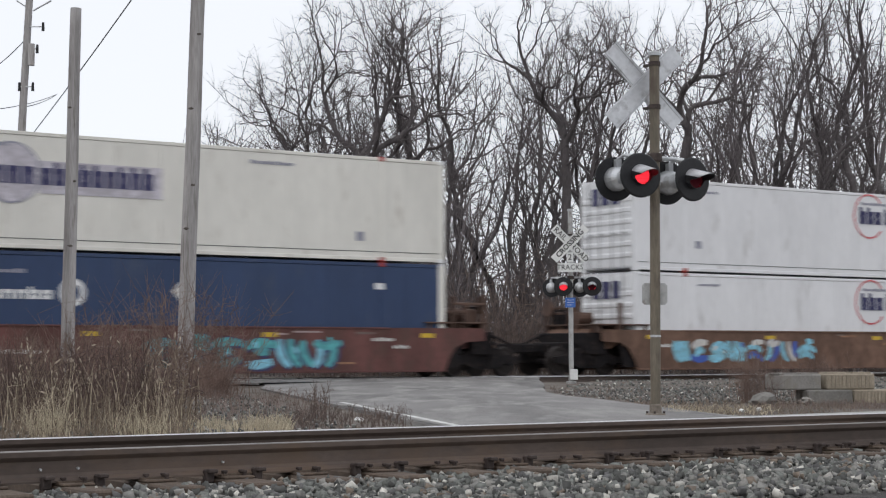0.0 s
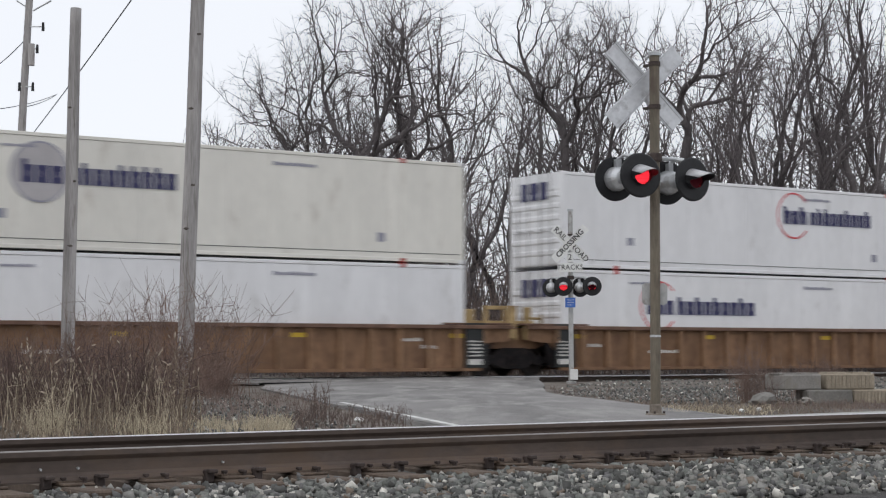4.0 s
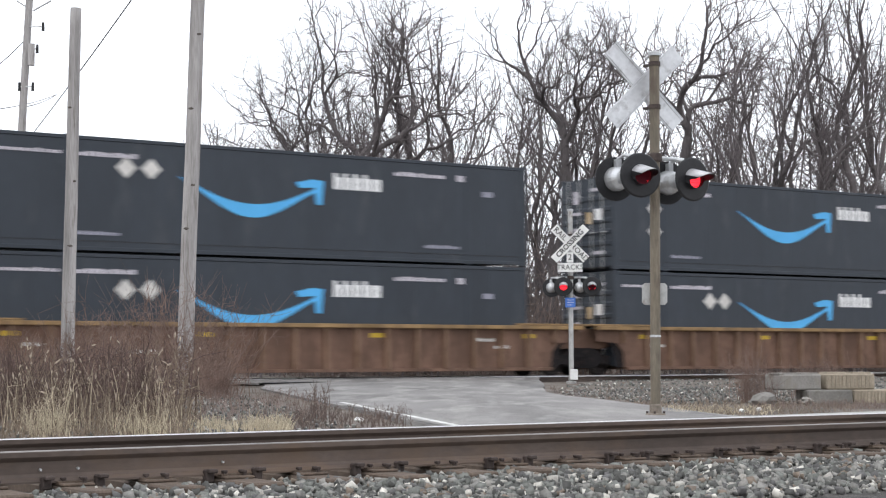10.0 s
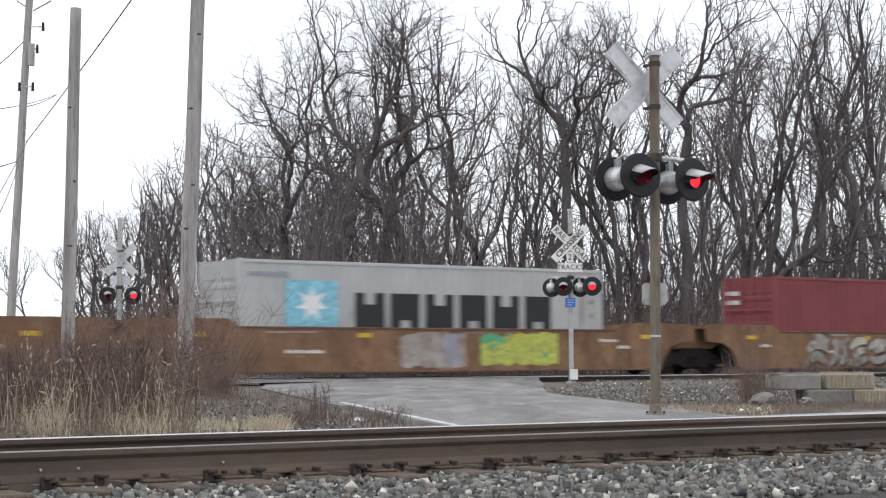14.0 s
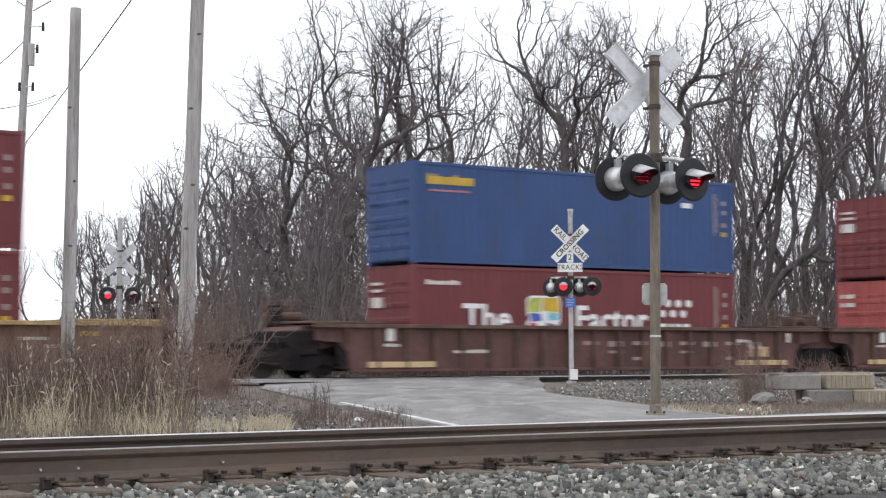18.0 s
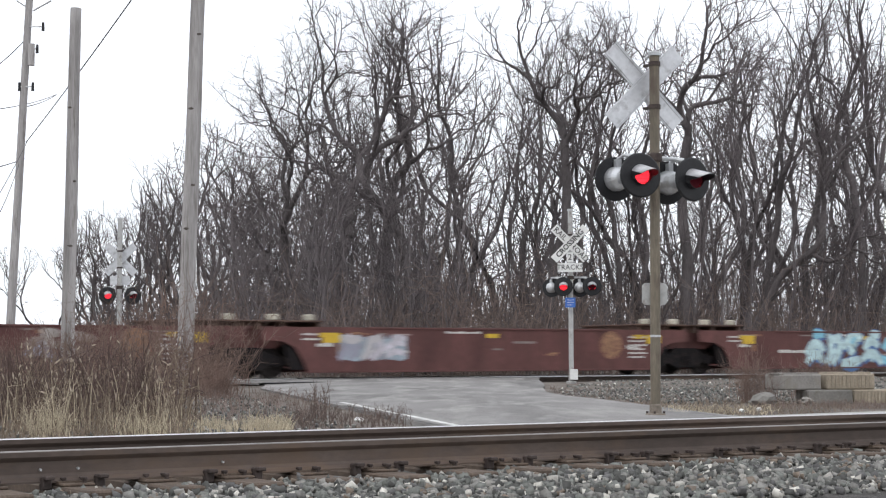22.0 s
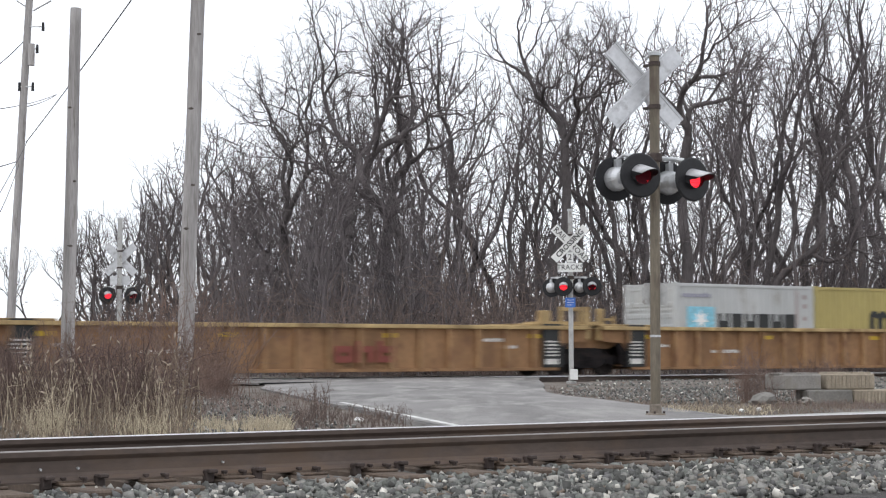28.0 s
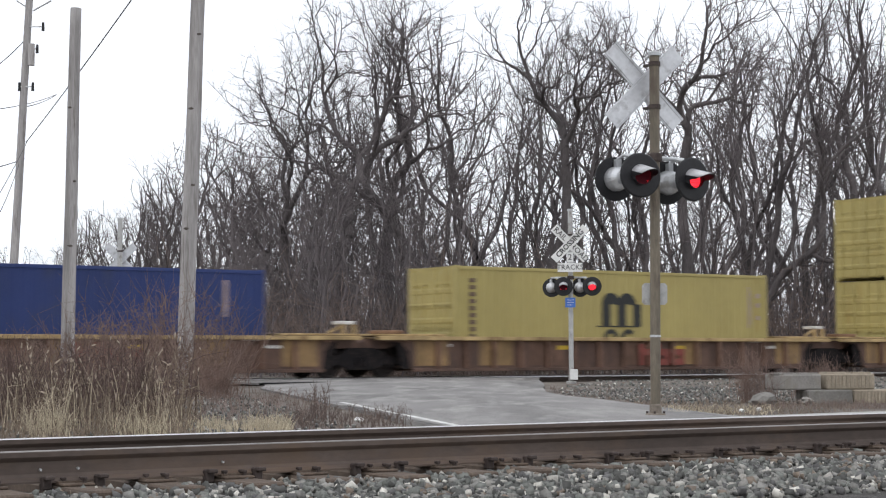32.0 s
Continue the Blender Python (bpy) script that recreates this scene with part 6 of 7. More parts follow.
                    o.matrix_basis = place
            else:
                o = shared(("low_box",), lambda b: box(b, -1.25, -0.45, 0.7, 1.30, TP + 0.11, TP + 0.21, 0.02), "well_tan", base, "end_box", "low rusty box on the end deck")
                o.matrix_basis = place
        if kind == "plain" and coupled:
            place = e @ Matrix.Translation((h, 0, 0))
            for x, y, top in ((-1.9, -1.2, 1.95), (-1.2, -1.2, 2.28), (-0.75, -1.2, 2.1), (-0.1, -1.15, 2.34), (-0.1, 0.4, 2.2), (-1.2, 1.1, 2.2)):
                o = shared(("stand_post", top), lambda b: box(b, -0.055, 0.055, -0.05, 0.05, 1.0, top, 0.01), "well_dark", base, "stand_post")
                o.matrix_basis = place @ Matrix.Translation((x, y, 0))
            for x0, x1, z in ((-1.95, -0.7, 1.80), (-1.25, -0.05, 2.03)):
                o = shared(("stand_rail", z), lambda b: box(b, x0, x1, -1.24, -1.16, z, z + 0.07, 0.01), "well_dark", base, "stand_rail")
                o.matrix_basis = place
            for nm, make in (("air_tank", lambda b: rod(b, (-1.75, -0.85, 1.76), (-0.7, -0.85, 1.76), 0.19, 0.19, 12)),
                             ("brake_wheel", lambda b: rod(b, (-0.02, -0.9, 2.05), (0.04, -0.9, 2.05), 0.26, 0.26, 14)),
                             ("brake_box", lambda b: box(b, -0.55, -0.15, -1.0, -0.55, 1.45, 1.92, 0.03)),
                             ("air_hose", lambda b: rod(b, (-0.1, -1.2, 1.3), (0.5, -1.0, 0.7), 0.03, 0.03, 6))):
                o = shared((nm,), make, "well_dark", base, nm, "dark rusty " + nm.replace("_", " "))
                o.matrix_basis = place
    if own[0]:
        truck(base, h)
    if own[1]:
        truck(base, -h)
    return base, c, h, -Y - (0.105 if kind == "ribbed" else 0.026)


def side_marks(base, h, y, kind="few", seed=0, low=0.0):
    """Reflective patches and small stencils along a side."""
    g = random.Random(seed)
    yy = y + (0.125 if "ribbed" in kind else 0)
    n = max(3, int(h / 2.2))
    for i in range(n):
        x = -h + 2.2 + (2 * h - 4.4) * i / (n - 1)
        z = 1.16 - low
        if kind != "plain_ribbed":
            plate(base, yy, x - 0.22, x + 0.22, z - 0.06, z + 0.06, "mark_yellow", "reflector", "yellow reflective patch")
    for i in range(9 if kind == "smooth" else 0):
        x, w = g.uniform(-h + 2.2, h - 2.2), g.uniform(0.12, 0.45)
        z = g.uniform(1.18, 1.28) if g.random() < 0.7 else g.uniform(0.4, 1.0)
        plate(base, yy + 0.002, x - w, x + w, z - 0.03, z + g.uniform(0.0, 0.04), g.choice(("mark_dim", "ink_dull", "mark_orange")), "worn_patch", "faded worn paint patch")
    for x, z, w in ((-h * 0.45, 0.72, 1.2), (h * 0.62, 1.05, 0.7), (h * 0.68, 0.85, 0.5), (-h * 0.72, 0.9, 0.5)):
        if g.random() < 0.8:
            bars(base, yy, x - w / 2, x + w / 2, z - 0.05, z + 0.05, "mark_white", 7, seed=seed)


# ------------------------------------------------------------------ train: the wells, front to rear
def wells():
    T = True
    F = False
    tan = "rusty tan-brown well car with ribbed sides"
    out = {}
    def put(name, front, rear, kind, body, sill, label, ends, own, frames=False, low=0.0):
        out[name] = well(front, rear, kind, body, sill, label, ends, own, frames, low)
    put("C0", 51.2, 31.9, "plain", "well_brown", "well_brown", "rusty brown smooth-sided well car with blue graffiti", (T, T), (T, T))
    put("C1", 28.1, 8.85, "plain", "well_rust", "well_maroon", "rusty maroon smooth-sided well car with turquoise graffiti", (T, T), (T, T))
    put("OR", 4.75, -14.6, "ribbed", "well_dark", "well_ochre", "dark brown ribbed well car with yellow patches", (T, T), (T, T))
    put("W1", -18.3, -37.1, "ribbed", "well_tan", "well_brown", tan, (T, F), (T, T), T)
    put("W2", -37.1, -57.0, "ribbed", "well_tan", "well_brown", tan, (F, F), (F, T), T)
    put("W3", -57.0, -76.6, "ribbed", "well_tan", "well_brown", tan, (F, T), (F, T), T)
    put("X1", -80.3, -100.2, "smooth", "well_ochre", "well_brown", "rusty ochre smooth-sided well car with green and purple graffiti", (T, T), (T, T))
    put("A1", -104.3, -123.2, "smooth", "well_grime", "well_brown", "grimy grey well car covered with pale graffiti", (T, F), (T, T))
    put("S1", -123.2, -142.3, "smooth", "well_tan", "well_brown", "brown smooth-sided well car with faded grey and red graffiti", (F, F), (F, T))
    put("XP", -142.3, -161.4, "smooth", "well_tan", "well_brown", "plain rusty brown smooth-sided well car", (F, T), (F, T))
    put("AA1", -165.7, -185.1, "ribbed", "well_brown", "well_ochre", "rusty brown ribbed well car with ochre top edge", (T, F), (T, T))
    put("AA2", -185.1, -205.0, "ribbed", "well_brown", "well_ochre", "rusty brown ribbed well car with ochre top edge", (F, F), (F, T))
    put("A2", -205.0, -224.6, "ribbed", "well_brown", "well_ochre", "rusty brown ribbed well car with ochre edge and blue plate", (F, T), (F, T))
    put("R1", -228.85, -243.7, "smooth", "well_ochre", "well_ochre", "short ochre well car with grey-washed lower side", (T, T), (T, T))
    put("R2", -248.2, -268.2, "smooth", "well_tan", "well_brown", "brown smooth-sided well car with white graffiti letters", (T, F), (T, T))
    put("M1", -268.2, -287.6, "smooth", "well_tan", "well_brown", "brown smooth-sided well car with lilac and lime graffiti", (F, F), (F, T))
    put("M2", -287.6, -307.2, "smooth", "well_tan", "well_brown", "brown smooth-sided well car with pink and white graffiti", (F, T), (F, T))
    put("Z1", -311.5, -330.9, "ribbed", "well_purple", "well_dark", "dark purple-brown ribbed well car with white stencils", (T, F), (T, T))
    put("Z2", -330.9, -350.2, "ribbed", "well_purple", "well_dark", "dark purple-brown ribbed well car with white stencils", (F, F), (F, T))
    put("Z3", -350.2, -369.8, "ribbed", "well_purple", "well_dark", "dark purple-brown ribbed well car with white stencils", (F, T), (F, T))
    put("Z4", -373.6, -392.9, "ribbed", "well_brown", "sill_yellow", "rusty brown ribbed well car with yellow top edge", (T, T), (T, T))
    e = [-396.75, -412.9, -428.0, -443.5, -458.8, -474.35]
    for i in range(5):
        put("E%d" % i, e[i], e[i + 1], "plain", "well_maroon", "well_maroon", "empty maroon smooth-sided well car with graffiti and a round emblem", (i == 0, i == 4), (i == 0, T))
    e = [-478.1, -493.8, -509.1, -524.2, -539.4, -554.8]
    for i in range(5):
        put("F%d" % i, e[i], e[i + 1], "plain", "well_maroon", "well_maroon", "empty maroon well car with large faded white graffiti", (i == 0, i == 4), (i == 0, T))
    yl = "yellow-ochre ribbed well car with black stencil panels"
    put("Y0", -559.1, -578.4, "ribbed", "well_yellow", "sill_yellow", yl, (T, F), (T, T), T)
    put("Y1", -578.4, -597.6, "ribbed", "well_yellow", "sill_yellow", "empty " + yl, (F, F), (F, T), T)
    put("Y2", -597.6, -616.9, "ribbed", "well_yellow", "sill_yellow", yl, (F, T), (F, T), T)
    od = "brown and ochre ribbed well car with yellow top edge"
    e = [-620.3, -637.9, -655.6, -673.6, -691.7]
    for i in range(4):
        put("B%d" % i, e[i], e[i + 1], "ribbed", "well_dark", "sill_yellow", od, (i == 0, i == 3), (i == 0, T), False, 0.33)
    return out


WELLS = wells()


def dress_wells():
    def put(nm, x0, x1, z0, z1, inks, seed, back=None, n=None, label="spray-painted graffiti", solid=1.0, edge=None):
        b, c, h, y = WELLS[nm]
        graffiti(b, y, x0, x1, z0, z1, inks, seed, back, label, n, solid, edge)
    for nm, (b, c, h, y) in WELLS.items():
        side_marks(b, h, y, "plain_ribbed" if nm[0] == "Z" and nm != "Z4" else "ribbed" if nm[0] in "OWZYB" or nm.startswith("AA") or nm == "A2" else "smooth", sum(map(ord, nm)), 0.33 if nm[0] == "B" else 0.0)
    # positions count from the middle of each unit
    put("C1", -1.2, 4.6, 0.25, 1.12, ("ink_teal", "ink_sky"), 3, None, 6, "large turquoise graffiti lettering", 1.0, "ink_navy")
    put("C0", -6.7, -0.5, 0.35, 1.1, ("ink_sky", "mark_white", "ink_blue"), 5, None, 8, "pale blue graffiti lettering")
    put("X1", -4.9, -1.2, 0.2, 1.15, ("ink_mint", "ink_grey", "mark_white"), 7, "ink_mint", 4)
    put("X1", -1.2, 1.9, 0.2, 1.15, ("ink_mint", "ink_purple"), 8, "ink_grey", 3)
    put("X1", 1.9, 4.6, 0.2, 1.15, ("ink_purple", "ink_pink"), 9, "ink_mint", 3)
    put("A1", -8.2, 8.0, 0.25, 1.45, ("well_dark", "well_purple", "ink_dull"), 10, "grime_pale", 14, "faded pale and maroon graffiti", 0.7)
    put("S1", -6.6, -5.4, 0.3, 1.3, ("ink_pink", "ink_maroon"), 12, None, 2)
    put("S1", -5.4, -0.6, 0.2, 1.3, ("well_grime", "mark_white", "grime_pale"), 13, "well_grime", 5, "faded grey graffiti", 0.6)
    put("S1", -0.4, 1.1, 0.3, 1.25, ("ink_maroon", "ink_pink", "ink_tan"), 14, "ink_pink", 2, "maroon and pink graffiti emblem")
    put("R2", -5.4, -1.4, 0.2, 1.25, ("ink_faded", "ink_cream", "grime_pale"), 17, None, 4, "bold white graffiti letters with black outline", 1.0, "ink_black")
    put("R2", 0.6, 4.4, 0.3, 1.28, ("ink_faded", "ink_bluewash", "ink_black"), 18, None, 4, "white graffiti with a dark round figure")
    put("R2", 5.2, 9.0, 0.78, 0.98, ("ink_teal", "ink_green"), 37, None, 4, "faint green spray writing")
    put("M1", -1.35, 0.8, 0.22, 1.3, ("ink_faded", "ink_grey"), 19, "ink_faded", 3, "lilac grey graffiti")
    put("M1", 1.35, 4.1, 0.30, 1.3, ("ink_lime", "well_grime", "ink_green"), 20, "ink_lime", 3, "lime green graffiti")
    put("M2", 0.9, 3.7, 0.22, 1.45, ("ink_pink", "mark_white"), 21, "ink_pink", 3, "salmon pink graffiti")
    put("M2", 4.0, 6.6, 0.22, 1.4, ("ink_lilac", "mark_white", "ink_brown"), 22, "ink_lilac", 3, "white and lilac graffiti")
    put("E1", -3.1, 4.0, 0.18, 1.42, ("ink_mint", "ink_pale", "ink_sky", "ink_lime", "ink_tan"), 23, "ink_mint", 7, "large mint green graffiti lettering", 0.7, "ink_green")
    put("E2", -2.95, 2.5, 0.18, 1.40, ("ink_pale", "ink_sky"), 24, None, 6, "large pale blue graffiti lettering", 0.9, "ink_cyan_deep")
    put("E2", 2.4, 3.3, 0.2, 1.2, ("ink_purple", "ink_grey"), 25, None, 1)
    put("E3", -5.1, -2.9, 0.45, 1.2, ("ink_lilac", "ink_ash", "ink_grey"), 26, "ink_bluewash", 3, "small lilac graffiti")
    put("E4", 1.6, 3.4, 0.4, 1.25, ("ink_faded", "ink_lilac", "ink_grey"), 27, None, 2, "small white graffiti")
    put("F0", -3.2, 0.0, 0.25, 1.2, ("ink_faded", "ink_grey", "ink_bluewash"), 28, None, 3, "tall white graffiti letters")
    put("F0", 1.2, 3.6, 0.25, 1.25, ("ink_cream", "ink_faded"), 29, None, 2, "tan and white graffiti")
    put("F1", -5.5, 2.6, 0.3, 1.25, ("ink_dull", "ink_faded", "ink_grey"), 30, None, 7, "faded pale graffiti", 0.7)
    put("F1", 2.4, 5.2, 0.3, 1.3, ("ink_bluewash", "ink_faded", "ink_dull"), 31, "ink_bluewash", 2, "pale blue graffiti block")
    put("F2", -5.2, 5.0, 0.28, 1.3, ("ink_faded", "ink_dull", "ink_brown"), 32, "ink_dull", 10, "large faded white graffiti", 0.7)
    put("F3", -6.2, 3.2, 0.28, 1.28, ("ink_faded", "ink_dull", "mark_white"), 33, "ink_faded", 9, "long white graffiti panel", 0.8)
    put("F3", 3.0, 5.6, 0.4, 1.25, ("mark_white", "ink_pink"), 34, None, 3, "white graffiti letters")
    put("F4", -5.5, 5.0, 0.3, 1.2, ("ink_dull", "ink_faded", "ink_grey"), 35, None, 9, "faded grey graffiti", 0.6)
    b, c, h, y = WELLS["F0"]
    bars(b, y, -6.9, -5.6, 0.55, 0.85, "ink_faded", 8, "faded white name strip")
    bars(b, y, -5.4, -3.9, 0.55, 0.85, "mark_white", 9, "faded white name strip")
    bm = bmesh.new()
    flat(bm, disc(-3.55, 0.70, 0.16, 16), y)
    part("round_mark", bm, "mark_white", b, "small white round mark")
    b, c, h, y = WELLS["R1"]
    plate(b, y, -0.9, 5.3, 0.22, 0.82, "ink_dull", "wash", "grey-washed lower side")
    graffiti(b, y - 0.002, -0.8, 5.3, 0.84, 1.28, ("grime_pale", "ink_faded", "ink_grey"), 61, "grime_pale", "faded pale graffiti band", 7, 0.6)
    graffiti(b, y - 0.006, -0.7, 5.2, 0.26, 0.80, ("well_grime", "well_dark"), 62, None, "faded grey graffiti", 8, 0.5)
    for x in (-4.6, -1.9, 1.4, 4.6):
        plate(b, y - 0.016, x - 0.3, x + 0.3, 1.16, 1.27, "mark_yellow", "reflector", "yellow reflective patch")
    plate(b, y, -4.6, -3.5, 0.92, 1.12, "ink_faded", "stencil")
    b, c, h, y = WELLS["A2"]
    plate(b, y - 0.005, -5.85, -5.25, 0.28, 1.02, "ink_cyan_deep", "blue_plate", "blue plate on the side")
    for nm in ("E0", "E1", "E2", "E3", "E4"):
        b, c, h, y = WELLS[nm]
        bm = bmesh.new()
        flat(bm, disc(h - 3.3, 0.9, 0.42, 22), y - 0.012)
        part("round_emblem", bm, "mark_orange", b, "faded orange round emblem")
        for r in range(6):
            bars(b, y, h - 2.6, h - 1.9 - 0.1 * (r % 2), 1.12 - 0.12 * r, 1.18 - 0.12 * r, "mark_white", 5, seed=r)
        bars(b, y, -1.6, -0.4, 1.22, 1.28, "mark_white", 8)
    for nm in ("E0", "E1", "E2", "E3", "E4", "F0", "F1", "F2", "F3", "F4"):
        b, c, h, y = WELLS[nm]
        for x in (-h + 2.35, h - 1.62):
            plate(b, y - 0.004, x - 0.27, x + 0.27, 0.95, 1.22, "mark_yellow", "reflector", "large yellow reflective patch")
        bars(b, y, -h + 1.45, -h + 2.0, 1.02, 1.08, "mark_white", 4)
        bars(b, y, -h + 1.45, -h + 1.95, 1.15, 1.21, "mark_white", 4)
        plate(b, y, -h + 2.5, -h + 2.68, 0.72, 0.92, "mark_orange", "stencil")
        for x in (-h + 0.7, -h + 1.8, h - 0.6, h - 1.75):
            bm = bmesh.new()
            box(bm, x - 0.12, x + 0.12, -1.3, -1.06, 1.54, 1.71, 0.03)
            part("locking_cone", bm, "mark_white" if nm[0] == "F" else "ink_cream", b, "pale container locking piece")
    for nm in ("Z1", "Z2", "Z3"):
        b, c, h, y = WELLS[nm]
        for x0 in (-h + 1.9, h - 4.1):
            plate(b, y, x0, x0 + 2.2, 0.28, 0.44, "ink_tan", "step_panel", "tan painted strip")
        for i in range(8):
            x = h - 3.2 - i * 0.95
            plate(b, y + 0.126, x - 0.30, x + 0.26, 0.86 + 0.05 * (i % 2), 1.02, "mark_dim", "stencil")
            if i % 3 == 0:
                plate(b, y + 0.126, x - 0.28, x + 0.22, 0.66, 0.74, "mark_dim", "stencil")
            if i % 4 == 1:
                plate(b, y + 0.126, x - 0.28, x + 0.10, 0.45, 0.55, "mark_dim", "stencil")
        plate(b, y, h - 1.9, h - 1.75, 1.0, 1.3, "mark_white", "stencil")
        plate(b, y + 0.126, h - 3.4, h - 2.6, 0.55, 0.86, "ink_tan", "stencil")
        plate(b, y, -h + 2.5, -h + 2.75, 1.0, 1.35, "mark_white", "stencil")
    for nm in ("B0", "B1", "B2", "B3"):
        b, c, h, y = WELLS[nm]
        for i, x in enumerate(np.arange(-h + 1.9, h - 2.6, 1.8)):
            if i and x < h - 4 and (i * 7 + len(nm) + ord(nm[1])) % 3 != 1:
                plate(b, y + 0.128, x, x + 1.2, 0.32, 1.02, "well_ochre" if (i + ord(nm[1])) % 2 else "well_brown", "patch_panel", "ochre repair panel")
        for x in (-h + 1.55, h - 2.65):
            plate(b, y + 0.124, x, x + 1.1, 0.32, 1.02, "well_ochre", "patch_panel", "ochre repair panel")
        bars(b, y - 0.0, 0.5, 2.4, 0.3, 0.95, "ink_rust", 3, "faded red spray lettering")
    b, c, h, y = WELLS["XP"]
    bars(b, y, -4.5, -1.6, 0.72, 0.99, "mark_white", 9)
    b, c, h, y = WELLS["Y1"]
    bars(b, y, 0.6, 2.6, 0.42, 1.0, "ink_rust", 3, "faded red spray lettering")


dress_wells()


# ------------------------------------------------------------------ train: the containers, front to rear
def ring_logo(b, y, x, z, base_z, lilac=True, wide=3.3, red=False):
    z -= base_z
    if lilac:
        plate(b, y + 0.001, x + 0.7, x + 0.75 + wide, z - 0.48, z + 0.32, "ink_lilac", "logo", "pale lilac logo field")
        bm = bmesh.new()
        flat(bm, disc(x, z, 0.74, 24), y + 0.0005)
        part("logo", bm, "ink_lilac", b, "pale round logo field")
    elif not red:
        bm = bmesh.new()
        flat(bm, disc(x, z, 0.74, 24), y + 0.0005)
        part("logo", bm, "ink_ash", b, "grey round logo field")
    ring(b, y - 0.004, x, z, 0.76, 0.05, "ink_red" if red else "ink_grey", "thin round logo ring", 40 if red else 0, 320 if red else 360)
    bars(b, y - 0.008, x - 0.50, x + 0.62, z - 0.27, z + 0.30, "ink_navy", 3)
    bars(b, y - 0.008, x + 0.72, x + 0.55 + wide, z - 0.27, z + 0.28, "ink_navy", 9)


def small_print(b, y, L, H=2.895, ink="ink_grey"):
    bars(b, y, L * 0.62, L * 0.62 + 1.3, H - 0.42, H - 0.32, ink, 10)
    bars(b, y, L * 0.16, L * 0.16 + 0.9, H - 0.40, H - 0.32, ink, 8)
    plate(b, y, L - 2.9, L - 2.66, 0.55, 0.80, ink, "stencil")
    plate(b, y, 2.5, 2.75, 0.75, 0.98, ink, "stencil")


def rear_mark(b, z, ink="ink_navy"):
    """Dark writing on the rear doors, as blocks."""
    bm = bmesh.new()
    for i in range(3):
        box(bm, -0.050, -0.044, -0.62 + i * 0.46, -0.26 + i * 0.46, z - 0.12, z + 0.42)
    part("lettering_bar", bm, ink, b)


def pair53(s, up, low, lab, steel=False, cast="casting_red"):
    a = container(16.15, s, 1, up, lab[0], steel, casting=cast)
    b = container(16.15, s, 0, low, lab[1], steel, casting=cast)
    return a, b


UP = 0.27 + 2.917
LO = 0.27
W53, C53 = "white smooth-sided long container with a round logo", "cream smooth-sided long container"

(u, y), (l, y2) = pair53(33.53, "white", "white", (W53, W53))
for o, yy, bz in ((u, y, UP), (l, y2, LO)):
    ring_logo(o, yy, 10.4, bz + 2.1, bz, False, 2.6, True)
    small_print(o, yy, 16.15)
    rear_mark(o, 2.2)
(u, y), (l, y2) = pair53(10.42, "cream", "navy", (C53 + " with a lilac logo field", "navy blue long container with white end posts and emblem"))
ring_logo(u, y, 3.55, 5.05, UP, True, 3.2)
small_print(u, y, 16.15)
bars(l, y2, 3.05, 4.65, 1.72, 2.02, "ink_white", 5)
ring(l, y2, 5.15, 1.9, 0.34, 0.14, "ink_white", "white angular emblem")
diamond(l, y2, 8.05, 1.98, 0.25)
bars(l, y2, 2.75, 3.95, 2.35, 2.45, "ink_grey", 8)
plate(l, y2, 13.85, 14.15, 2.15, 2.32, "ink_white", "stencil")
plate(l, y2 - 0.004, 0.0, 0.22, 0.1, 2.85, "cream", "post_cover", "white end post")
plate(l, y2 - 0.004, 15.93, 16.15, 0.1, 2.85, "cream", "post_cover", "white end post")
bm = bmesh.new()
box(bm, -0.01, -0.004, 1.0, 1.25, 0.05, 2.85)
part("post_cover", bm, "cream", l, "white end post")
(u, y), (l, y2) = pair53(-13.0, "orange", "pale_orange", ("orange long container with dark lettering panel", "faded orange long container with dark lettering panel"), cast=None)
for o, yy in ((u, y), (l, y2)):
    plate(o, yy, 2.43, 4.2, 1.55, 1.95, "ink_brown", "lettering_panel", "dark brown lettering panel")
    plate(o, yy - 0.004, 2.5, 4.1, 1.70, 1.76, "orange", "stencil")
    for z in ((2.08, 0.9) if o is u else (2.05,)):
        bm = bmesh.new()
        flat(bm, disc(8.22, z, 0.17, 16), yy)
        part("round_mark", bm, "ink_lilac", o, "pale round mark")
    small_print(o, yy, 16.15, ink="ink_brown")
    bm = bmesh.new()
    box(bm, -0.050, -0.044, -0.9, 0.2, 2.0, 2.3)
    part("lettering_panel", bm, "ink_brown", o)
for i in range(22):
    plate(u, y - 0.002, 0.25 + i * 0.72, 0.25 + i * 0.72 + 0.40, 0.06, 0.10, "mark_white", "reflector", "white reflective dash")
(u, y), (l, y2) = pair53(-35.94, "white", "cream", (W53, C53 + " with a round logo"))
ring_logo(u, y, 9.35, 5.15, UP, False, 3.1)
ring_logo(l, y2, 9.35, 2.12, LO, False, 2.9)
(u2, y3), (l2, y4) = pair53(-55.34, "white", "white", (W53, W53))
ring_logo(u2, y3, 9.6, 5.15, UP, False, 3.1, True)
ring_logo(l2, y4, 3.75, 2.12, LO, False, 3.5, True)
(u3, y5), (l3, y6) = pair53(-75.0, "cream", "white", (C53, W53))
ring_logo(u3, y5, 3.6, 5.1, UP, False, 3.1)
for o, yy in ((u, y), (l, y2), (u2, y3), (l2, y4), (u3, y5), (l3, y6)):
    small_print(o, yy, 16.15)
    rear_mark(o, 2.2)
